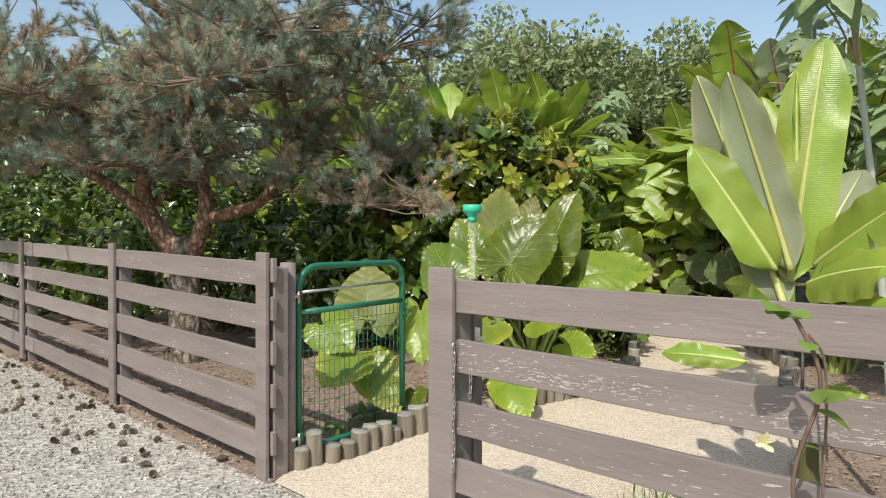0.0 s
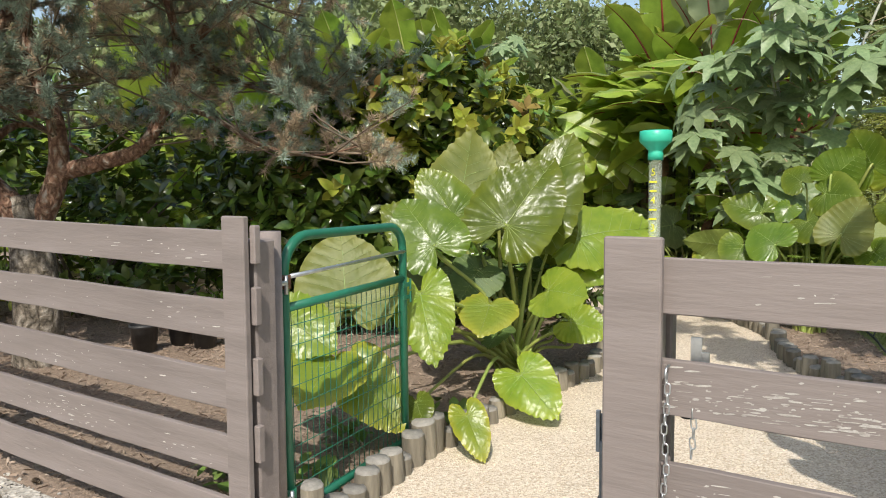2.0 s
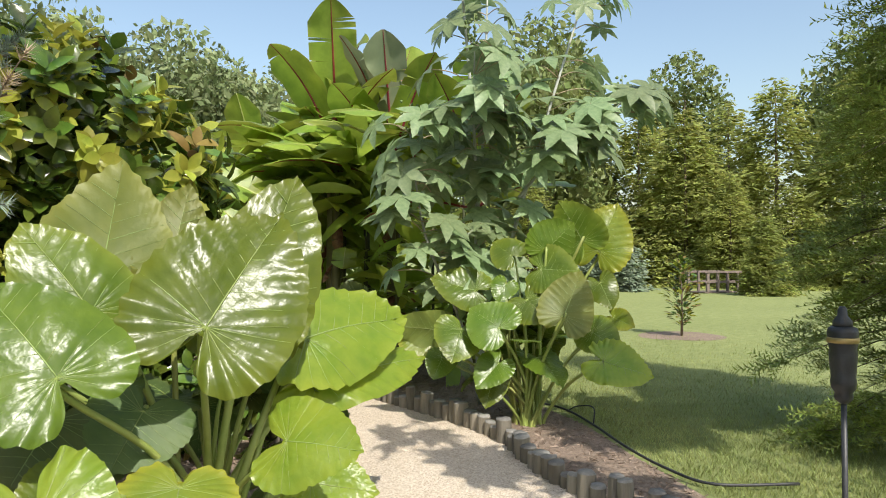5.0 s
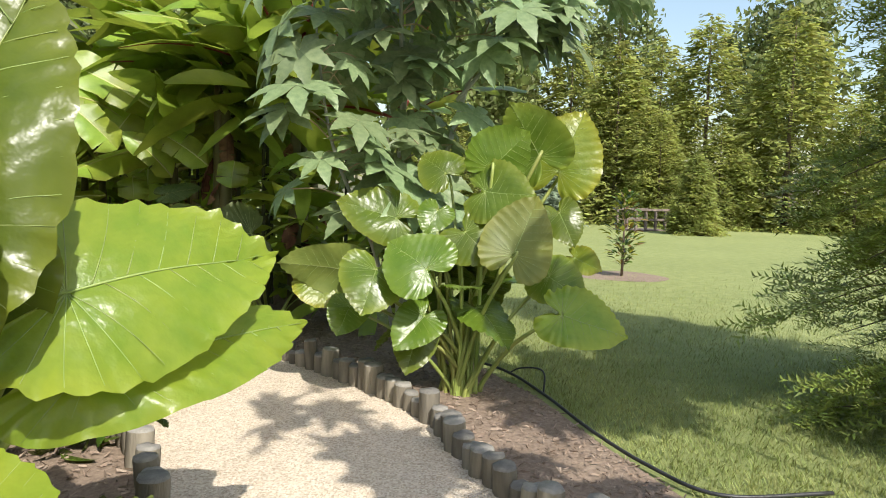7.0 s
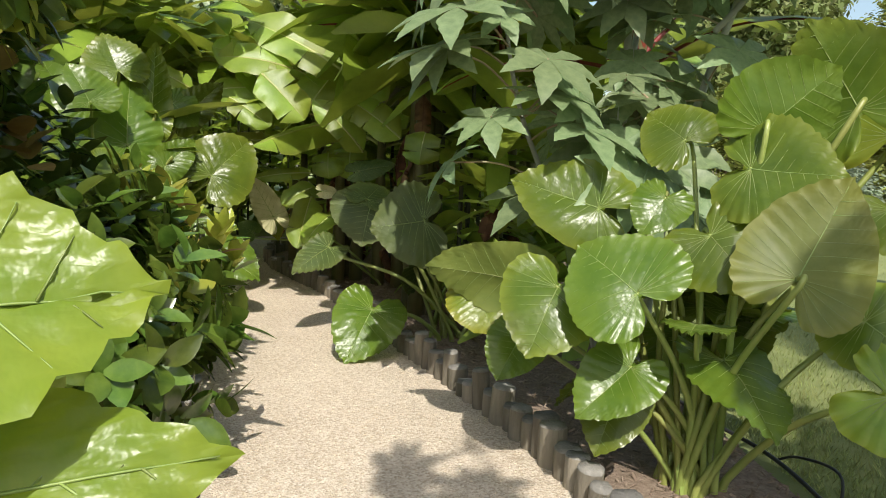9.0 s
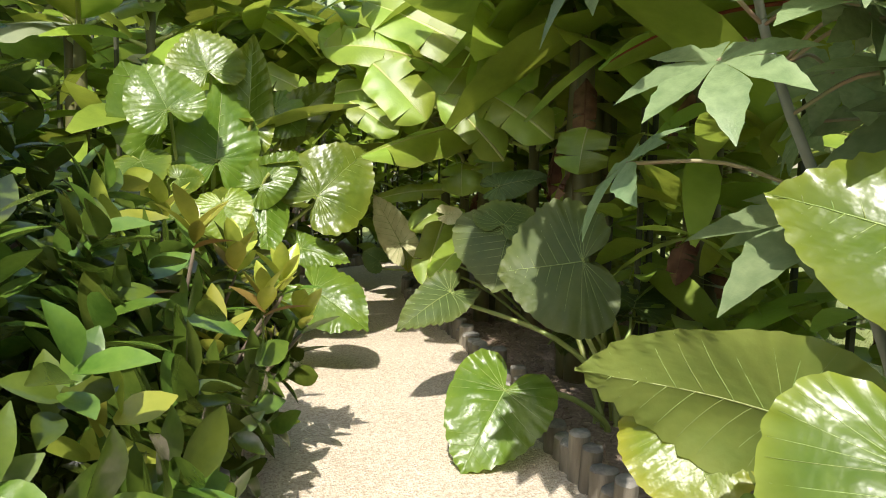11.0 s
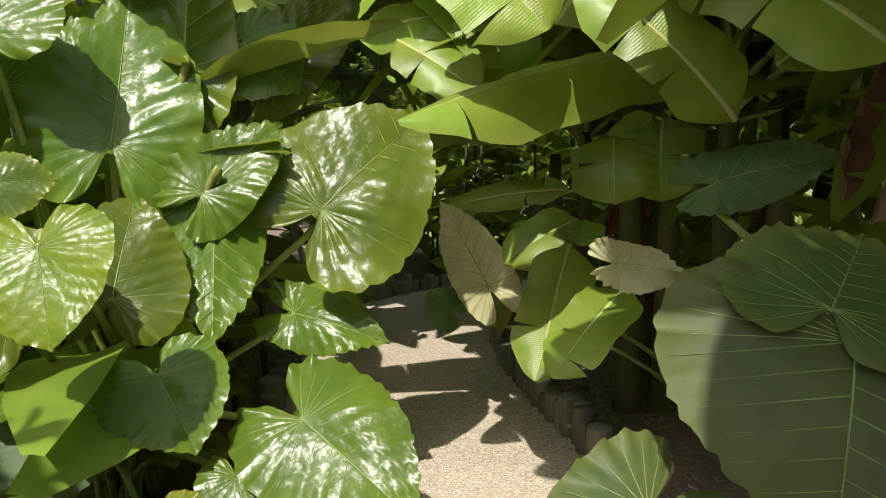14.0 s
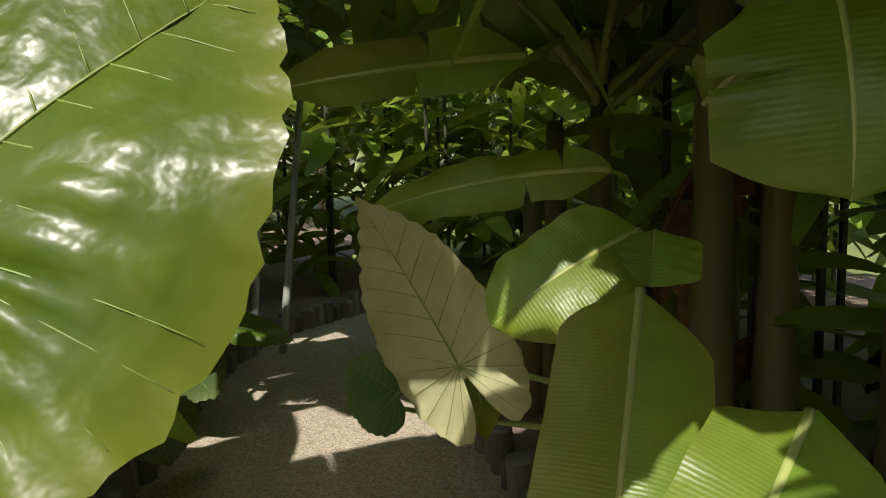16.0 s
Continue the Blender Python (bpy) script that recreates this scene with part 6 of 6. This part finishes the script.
bridge = thing("footbridge", "small weathered timber footbridge with plank rails across the lawn", "bridge", at=(30.5, 16.9, 0), rz=-22)
for x in (-0.9, -0.3, 0.3, 0.9):
    part("post", box(x - 0.05, x + 0.05, -0.05, 0.05, -0.1, 1.0, 0.005), WOOD_GREY, bridge, smooth=False)
    part("post", box(x - 0.05, x + 0.05, 1.15, 1.25, -0.1, 1.0, 0.005), WOOD_GREY, bridge, smooth=False)
for z in (0.45, 0.9):
    part("rail", box(-1.1, 1.1, -0.085, -0.052, z, z + 0.1, 0.004), WOOD_GREY, bridge, smooth=False)
    part("rail", box(-1.1, 1.1, 1.252, 1.285, z, z + 0.1, 0.004), WOOD_GREY, bridge, smooth=False)
for i in range(14):
    part("deck_plank", box(-1.1 + 0.16 * i, -0.955 + 0.16 * i, -0.05, 1.25, 0.0, 0.05, 0.004), WOOD_GREY, bridge, smooth=False)

# ---- far trees ----
def blobs_for(seed, h, r, n=9):
    r2 = np.random.default_rng(seed)
    out = []
    for i in range(n):
        a, u = r2.uniform(0, 6.28), r2.uniform(0.25, 0.95)
        q = r * (1 - 0.6 * abs(u - 0.45)) * r2.uniform(0.2, 0.75)
        s = r * r2.uniform(0.32, 0.55)
        out.append((q * math.cos(a), q * math.sin(a), h * u, s, s, s * r2.uniform(0.7, 1.1)))
    return out


TREES = [(37, 31, 16, 5.2), (32, 29, 12, 4.4), (44, 36, 17, 5.2), (28, 38, 11, 5.0), (22, 42, 11.5, 5.3), (15, 40, 11, 5.4), (8, 38, 10.5, 5.4), (1, 36, 10, 5.4), (-6, 36, 9.6, 5.2), (-14, 34, 9.6, 5.0), (-22, 34, 10, 5.2), (12, 30, 10.4, 4.6), (4, 29, 10.0, 4.4), (-31, 36, 13, 6), (20, 33, 11, 4.6), (-4, 28, 9.4, 4.2), (38, 38, 15, 5), (50, 28, 16, 5.4), (52, 16, 16, 5.4), (53, 4, 16, 5.4), (54, -8, 16, 5.6)]
for i, (x, y, h, r) in enumerate(TREES):
    far_tree("deciduous_tree", "full leafy %s tree at the edge of the garden" % ("dark green" if i < 3 or i > 15 else "grey-green"), (x, y, 0), h, blobs_for(100 + i, h, r, 16), FAR_LEAF if i < 3 or i == 4 or i > 15 else FAR_GREY, 3600 if i in (7, 8, 11, 12, 14, 15) else 1800, 200 + i, 0.72 if i in (7, 8, 11, 12, 14, 15) else 1.15, 0.22, group="far trees")
CONIFERS = [(41, 27, 13.5, 4.6), (38.5, 22.5, 12, 4.2), (42, 18.5, 14, 4.8), (40, 13.5, 13, 4.6), (43, 8.5, 13.5, 4.8), (44, 2, 13.5, 5.0), (34, 25.5, 5.5, 1.9), (46, 23, 14, 4.8), (29, 27, 7, 2.6), (26, 28, 6.4, 2.4), (46, -4, 14, 5), (48, -11, 14, 5.2), (36.5, 19, 7, 2.6), (37, 16, 6, 2.4), (38, 10, 7, 2.8)]
for i, (x, y, h, r) in enumerate(CONIFERS):
    conifer("conifer", "tall feathery green conifer in the far row", (x, y, 0), h * 0.88, r, FAR_CONIFER, 2300, 300 + i, 1.1 if h > 8 else 0.6, group="far conifers", low=0.02)
conifer("spruce", "rounded blue-grey spruce at the lawn's far edge", (29.5, 22.5, 0), 3.9, 2.1, FAR_BLUE, 2600, 401, 0.7)
conifer("spruce", "small grey-green bushy conifer at the lawn's far edge", (29.5, 14.6, 0), 3.3, 1.1, FAR_CONIFER, 2200, 402, 0.5)


def spray_shape(seed, n=18):
    """A flat drooping twig with needles either side and two side twigs."""
    r2 = np.random.default_rng(seed)
    vs, fs = [], []
    for side, y0, ln in ((0.0, 0.0, 1.0), (0.7, 0.25, 0.5), (-0.7, 0.35, 0.5)):
        ax = V(math.sin(side), math.cos(side), 0)
        for i in range(n if side == 0 else n // 2):
            c = V(0, y0, 0) + ax * ln * i / (n if side == 0 else n // 2) + V(0, 0, -0.12 * (i / n) ** 2)
            sg = 1 if i % 2 else -1
            d = unit(ax * 0.7 + V(ax[1], -ax[0], 0) * sg + V(0, 0, r2.uniform(-0.2, 0.5)))
            w = ax * 0.028
            k = len(vs)
            vs += [c - w, c + w, c + d * 0.14 * r2.uniform(0.8, 1.2)]
            fs.append((k, k + 1, k + 2))
    return np.array(vs), np.array(fs)


def near_conifer(name, label, at, height, radius, material, seed, boughs=230):
    """A conifer close by: trunk, drooping boughs and sprays along each bough."""
    p = thing(name, label, "conifer", at=at)
    r2 = np.random.default_rng(seed)
    part("trunk", tube([V(0, 0, -0.1), V(0.03, 0, height * 0.5), V(0, 0, height)], [0.10, 0.06, 0.01], 8), TWIG, p)
    wood, ms = [], []
    for i in range(boughs):
        u = 0.03 + 0.95 * (i + r2.random()) / boughs
        a = i * 2.4 + r2.normal() * 0.3
        reach = radius * (1 - u) ** 0.7 * r2.uniform(0.7, 1.15) + 0.08
        d = V(math.cos(a), math.sin(a), 0)
        z0 = height * u
        line = [V(0, 0, z0) + d * reach * q + V(0, 0, reach * (0.25 * q - 0.45 * q * q)) for q in (0, 0.35, 0.7, 1.0)]
        line = [V(q[0], q[1], max(0.12, q[2])) for q in line]
        wood.append(tube(line, [0.014, 0.01, 0.006, 0.003], 4, caps=False))
        for k in range(int(8 + 18 * reach)):
            q = r2.uniform(0.25, 1.05)
            c = V(0, 0, z0) + d * reach * q + V(0, 0, reach * (0.25 * q - 0.45 * q * q))
            c[2] = max(0.12, c[2])
            e = unit(d + V(-d[1], d[0], 0) * r2.normal() * 0.9 + V(0, 0, r2.normal() * 0.3 - 0.1))
            ms.append(place(c, rot_to(e, r2.normal() * 0.4, r2.uniform(0.26, 0.5))))
    part("branchwork", cat(*wood), TWIG, p)["kind"] = "stuff"
    sprays = [spray_shape(s) for s in range(4)]
    swarm("needles", sprays, [ms[k::4] for k in range(4)], kind="stuff", material=material, parent=p)
    return p


near_conifer("hemlock", "dense feathery green conifer beside the lawn", (6.4, 4.4, 0), 6.4, 1.4, HEMLOCK, 403, 230)


# ---- loose stuff on the ground ----
def rock_shape(seed):
    r2 = np.random.default_rng(seed)
    v = np.array([(1, 0, 0), (-1, 0, 0), (0, 1, 0), (0, -1, 0), (0, 0, 0.7), (0, 0, -0.7)], float) * r2.uniform(0.6, 1.2, size=(6, 1))
    f = [(0, 2, 4), (2, 1, 4), (1, 3, 4), (3, 0, 4), (2, 0, 5), (1, 2, 5), (3, 1, 5), (0, 3, 5)]
    return v, np.array(f)


def sprinkle(n, poly, size, seed, z, flat=0.5, xr=None, yr=None):
    r2 = np.random.default_rng(seed)
    xs, ys = [p[0] for p in poly], [p[1] for p in poly]
    x0, x1 = xr or (min(xs), max(xs))
    y0, y1 = yr or (min(ys), max(ys))
    out = []
    while len(out) < n:
        x, y = r2.uniform(x0, x1), r2.uniform(y0, y1)
        if inside(x, y, poly):
            out.append(place((x, y, z), rot_to(r2.normal(size=3) * [1, 1, flat], r2.uniform(0, 6.28), size * r2.uniform(0.4, 1.5))))
    return out


rocks = [rock_shape(s) for s in range(5)]
ms = sprinkle(15000, drive_poly, 0.014, 51, 0.0, xr=(-7, 1), yr=(1.2, 9))
swarm("loose_gravel", rocks, [ms[k::5] for k in range(5)], "loose pale grey gravel stones on the drive", "gravel", material=STONE)
ms = sprinkle(15000, path_poly, 0.0055, 52, 0.001, xr=(-1, 4.8), yr=(3.2, 15))
swarm("pea_gravel", rocks, [ms[k::5] for k in range(5)], "fine tan pea gravel scattered on the path", "gravel", material=PEBBLE)
chip = (np.array([(-0.2, -1, 0), (0.2, -0.9, 0.04), (0.25, 0.8, 0.1), (-0.15, 1, 0.02)]), np.array([(0, 1, 2, 3)]))
chips = sprinkle(20000, left_bed, 0.02, 53, 0.012, 0.35, xr=(-5.5, 3.2), yr=(4.3, 12)) + sprinkle(13000, right_bed, 0.017, 54, 0.012, 0.35, yr=(2.4, 14), xr=(1, 7))
swarm("bark_mulch", [chip], [chips], "loose brown bark chips covering the beds", "mulch", material=CHIP)
blade = (np.array([(-0.0035, 0, 0), (0.0035, 0, 0), (0.002, 0.012, 0.05), (-0.001, 0.03, 0.09)]), np.array([(0, 1, 2, 3)]))
lawn_poly = [(1.9, 2.8), (2.7, 3.9), (3.4, 4.9), (3.8, 5.6), (4.3, 6.4), (4.8, 7.1), (5.25, 8.0), (5.8, 9.6), (7.6, 12.0), (14, 14), (15, 2), (6, 0)]
grng = np.random.default_rng(55)
gm = []
while len(gm) < 60000:
    d = abs(grng.normal()) * 3.2
    x, y = 3.4 + d * grng.uniform(0.3, 1.4), grng.uniform(2.2, 12.5)
    if inside(x, y, lawn_poly):
        a, s = grng.uniform(0, 6.28), grng.uniform(0.5, 1.1)
        c, n_ = math.cos(a) * s, math.sin(a) * s
        gm.append(place((x, y, -0.022), np.array([[c, -n_, 0], [n_, c, 0], [0, 0, s * grng.uniform(0.35, 0.7)]])))
swarm("lawn_grass", [blade], [gm], "short mown grass blades on the lawn", "grass", material=GRASS)


# ---- dense tropical planting behind and above the path ----
def long_blade(seed):
    r2 = random.Random(seed)
    vs, fs = [], []
    for i in range(6):
        t = i / 5
        w = 0.5 * math.sin(math.pi * (0.08 + 0.9 * t)) ** 0.7 * 0.3
        z = -0.35 * t * t
        vs += [(-w, t, z + 0.2 * w - 0.02 * r2.random()), (0, t, z), (w, t, z + 0.2 * w)]
    for i in range(5):
        fs += [(i * 3, i * 3 + 1, i * 3 + 4, i * 3 + 3), (i * 3 + 1, i * 3 + 2, i * 3 + 5, i * 3 + 4)]
    return np.array(vs), np.array(fs)


long_blades = [long_blade(s) for s in range(4)]
long_blade_meshes = [mesh("leaf", (v, [tuple(int(i) for i in q) for q in f]), BANANA) for v, f in long_blades]


def thicket(label, boxes, seed, size=(0.35, 0.9), material=BANANA, keep=lambda p: True, caned=True):
    """Crowded leaves on canes, too many to count, in boxes (x0, x1, y0, y1, z0, z1, count)."""
    r2 = np.random.default_rng(seed)
    ms, canes = [], []
    for x0, x1, y0, y1, z0, z1, n in boxes:
        for _ in range(n):
            p = V(r2.uniform(x0, x1), r2.uniform(y0, y1), r2.uniform(z0, z1))
            if not keep(p):
                continue
            a = r2.uniform(0, 6.28)
            d = V(math.cos(a), math.sin(a), r2.uniform(-0.5, 1.0))
            ms.append(place(p, rot_to(d, r2.normal() * 0.4, r2.uniform(*size))))
        for _ in range(n // 45 if caned else 0):
            x, y = r2.uniform(x0, x1), r2.uniform(y0, y1)
            if keep(V(x, y, 1.0)):
                canes.append(place((x, y, -0.05), np.diag([1, 1, z1 * r2.uniform(0.8, 1.1)])))
    top = thing("thicket", label, "thicket")
    if not caned:
        for i, m in enumerate(ms[:300]):
            part("leaf", long_blade_meshes[i % 4], None, top, at=as_matrix(m))
        ms = ms[300:]
    if ms:
        swarm("foliage", long_blades, [ms[k::4] for k in range(4)], kind="stuff", material=material, parent=top, smooth=True)
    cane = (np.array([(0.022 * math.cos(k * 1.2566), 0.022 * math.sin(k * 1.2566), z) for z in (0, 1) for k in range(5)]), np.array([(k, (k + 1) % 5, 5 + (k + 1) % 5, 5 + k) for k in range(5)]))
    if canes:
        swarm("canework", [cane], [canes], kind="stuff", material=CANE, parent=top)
    return top


def off_path(p):
    return not inside(p[0], p[1], path_poly) or p[2] > 2.1


thicket("dense dark tropical foliage closing the end of the path", [(-3, 2.6, 16.5, 20, 0.2, 3.6, 1300), (2.6, 9, 18.8, 22, 0.2, 3.8, 1700), (6.2, 9, 12, 18.8, 0.2, 3.4, 700)], 81, keep=off_path)
thicket("shaded understorey leaves between the banana stems", [(0.2, 2.2, 13.2, 16.5, 0.2, 2.6, 420), (5.3, 6.6, 11.0, 15.5, 0.15, 2.4, 420), (4.9, 6.0, 9.4, 11.2, 0.2, 1.8, 200)], 82, (0.3, 0.7), keep=off_path)
# The last four boxes are extra leaves, added to block sun from plants below.
thicket("banana leaf canopy meeting over the path, with extra leaves added for shade", [(2.2, 6.2, 13.6, 17.5, 2.3, 3.3, 300), (4.6, 6.4, 12.0, 14.0, 2.2, 3.4, 120), (4.5, 6.2, 10.2, 12.2, 2.3, 3.4, 120), (4.6, 5.4, 11.1, 12.3, 2.2, 2.9, 40), (3.95, 5.0, 9.2, 10.2, 2.2, 2.8, 7), (4.6, 5.4, 10.2, 11.6, 2.9, 3.5, 7)], 83, (0.7, 1.3), caned=False)
thicket("banana and ginger foliage seen over the magnolia", [(-4, 3.5, 12.4, 15, 0.6, 2.1, 380), (-7, -3, 14, 18, 0.5, 2.8, 300)], 84, (0.5, 1.1), keep=off_path)

# ---- things along the right fence ----
vine = thing("climbing_vine", "thin brown vine with a pale yellow flower on the fence", "vine", at=(1.02, 1.95, 0))
vine_line = bend([V(0.02, 0.05, 0.0), V(0.06, 0.0, 0.4), V(0.0, 0.02, 0.8), V(0.05, -0.03, 1.1), V(0.0, 0.0, 1.28), V(-0.05, 0.02, 1.33)], 8)
part("stem", tube(vine_line, 0.006, 6), VINE, vine)
part("side_stem", tube(bend([V(0.05, 0.0, 0.5), V(0.1, 0.04, 0.8), V(0.08, 0.0, 1.15), V(0.03, 0.0, 1.25)], 6), 0.004, 6), VINE, vine)
vl = mesh("vine_leaf", blade_geo(0.09, 0.045, 0.2, 0.15), HERB)
vr = random.Random(5)
for i in range(16):
    q = vine_line[vr.randrange(len(vine_line))]
    part("vine_leaf", vl, None, vine, at=as_matrix(place(q, rot_to((vr.uniform(-1, 1), vr.uniform(-1, 0.3), vr.uniform(-0.6, 0.4)), vr.uniform(-0.5, 0.5), vr.uniform(0.6, 1.3)))))
flower_geo = []
for k in range(5):
    g = blade_geo(0.035, 0.017, 0.2, -0.4, 4)
    rot = rot_to((math.cos(k * 1.2566), -0.8, math.sin(k * 1.2566)), 0)
    flower_geo.append((g[0] @ rot.T, g[1]))
part("flower", cat(*flower_geo), FLOWER, vine, "pale yellow flower", at=pose(-0.12, -0.05, 0.95))


def herb(label, at, material, n, ln, w, seed, up=1.0, name="bedding_plant", spread=0.15):
    p = thing(name, label, "bedding plant", at=at, group="bedding plants behind the fence")
    r2 = np.random.default_rng(seed)
    me = mesh("leaf", blade_geo(ln, w, 0.15, 0.2), material)
    for i in range(n):
        a = r2.uniform(0, 6.28)
        part("leaf", me, None, p, at=as_matrix(place((spread * r2.normal() * 0.6, spread * r2.normal() * 0.6, r2.uniform(0, 0.12)), rot_to((math.cos(a), math.sin(a), up * r2.uniform(0.3, 1.6)), 0, r2.uniform(0.6, 1.3)))))
    return p


herb("tuft of fine green chive-like grass by the path", (0.95, 3.15, 0), HERB, 90, 0.26, 0.004, 1, 2.5, spread=0.14)
herb("tuft of fine green chive-like grass by the path", (1.15, 3.4, 0), HERB, 60, 0.22, 0.004, 2, 2.5, spread=0.14)
for i, (x, y) in enumerate(((1.25, 2.75), (1.5, 2.55), (1.75, 2.9), (1.45, 3.05), (1.9, 2.6), (2.0, 3.2), (1.3, 2.4), (2.3, 3.5))):
    herb("low bedding plant with %s leaves in the mulch" % ("dark bronze" if i % 3 else "light green"), (x, y, 0), HERB_DARK if i % 3 else HERB, 26, 0.10, 0.028, 10 + i, 0.8)
for i, (x, y) in enumerate(((-0.85, 4.9), (-0.6, 5.6), (-1.3, 5.2), (0.1, 5.75))):
    herb("low weedy plant growing by the log edging", (x, y, 0), HERB, 20, 0.12, 0.035, 30 + i, 0.7)

# ---- fallen cones on the drive ----
cone_vs, cone_fs = [], []
for row in range(6):
    zc, rc = -0.026 + 0.0095 * row, 0.019 * math.sin(math.pi * (0.22 + 0.13 * row))
    for k in range(7):
        a = 2 * math.pi * (k + 0.5 * (row % 2)) / 7
        o, t = V(math.cos(a), math.sin(a), 0), V(-math.sin(a), math.cos(a), 0)
        q = len(cone_vs)
        cone_vs += [o * 0.004 - t * 0.005 + V(0, 0, zc), o * 0.004 + t * 0.005 + V(0, 0, zc), o * rc + t * 0.0055 + V(0, 0, zc + 0.007), o * (rc + 0.003) + V(0, 0, zc + 0.011), o * rc - t * 0.0055 + V(0, 0, zc + 0.007)]
        cone_fs.append((q, q + 1, q + 2, q + 3, q + 4))
cone = mesh("scales", cat((cone_vs, cone_fs), lathe([(0.003, -0.03), (0.009, -0.02), (0.008, 0.015), (0.002, 0.03)], 6)), TWIG, False)
cr = random.Random(9)
made = 0
while made < 90:
    x, y = cr.uniform(-6, -1.2), cr.uniform(2.4, 9)
    if inside(x, y, drive_poly) and y > 4.6 - x * 0.75 - 1.9:
        c = new("pine_cone", cone)
        c.matrix_basis = pose(x, y, 0.016, cr.uniform(60, 110), cr.uniform(-30, 30), cr.uniform(0, 360)) @ Matrix.Scale(cr.uniform(0.8, 1.4), 4)
        tagged(c, "small dry brown pine cone lying on the gravel", "pine cone", "fallen pine cones")
        made += 1
pots = [(-2.3, 8.5), (-2.0, 8.75), (-1.75, 8.55)]
for x, y in pots:
    pt = thing("plant_pot", "empty black plastic nursery pot under the shrubs", "plant pot", at=(x, y, 0), group="nursery pots")
    part("pot", lathe([(0.10, 0.0), (0.13, 0.24), (0.137, 0.245), (0.137, 0.27), (0.125, 0.27), (0.12, 0.1), (0.0, 0.09)], 18), BLACK, pt)

# ---- bright new shoots of the magnolia leaning over the path edge ----
shoots = thing("magnolia_shoots", "bright yellow-green new magnolia shoots leaning over the log edging", "shrub", at=(2.3, 10.1, 0))
sr = random.Random(12)
shoot_leaf = [[mesh("leaf", blade_geo(0.2, 0.043, f, c, 7), m) for f, c in ((0.35, 0.1), (0.5, -0.05), (0.25, 0.22))] for m in (MAGNOLIA, MAGNOLIA_NEW, MAGNOLIA_BROWN)]
for x, y, z, k in ((2.86, 10.1, 0.86, 1), (2.78, 9.95, 0.80, 1), (2.64, 10.35, 0.76, 1), (2.5, 10.0, 1.08, 1), (2.35, 10.25, 1.15, 1), (2.55, 10.6, 0.62, 0), (2.6, 9.6, 0.7, 1), (2.3, 9.5, 0.95, 0), (2.9, 10.4, 0.5, 0), (2.75, 10.65, 0.42, 1), (2.66, 10.12, 0.95, 1), (2.95, 10.2, 0.66, 1)):
    p = V(x - 2.3, y - 10.1, z)
    for i in range(8):
        a = i * 2.4 + sr.uniform(-0.3, 0.3)
        d = V(math.cos(a) + 0.1, math.sin(a) - 0.25, 0.5 + 1.7 * i / 8)
        kind_i = k if i > 1 else (2 if sr.random() < 0.35 else 0)
        part("leaf", shoot_leaf[kind_i][sr.randrange(3)], None, shoots, at=as_matrix(place(p + V(0, 0, 0.012 * i), rot_to(d, sr.uniform(-0.3, 0.3), sr.uniform(0.75, 1.15)))))
    part("shoot", tube(bend([V(sr.uniform(-0.1, 0.1), sr.uniform(-0.1, 0.1), -0.03), p * [0.6, 0.6, 0.6], p], 5), [0.012] * 5 + [0.009] * 5 + [0.006], 6), TWIG, shoots)
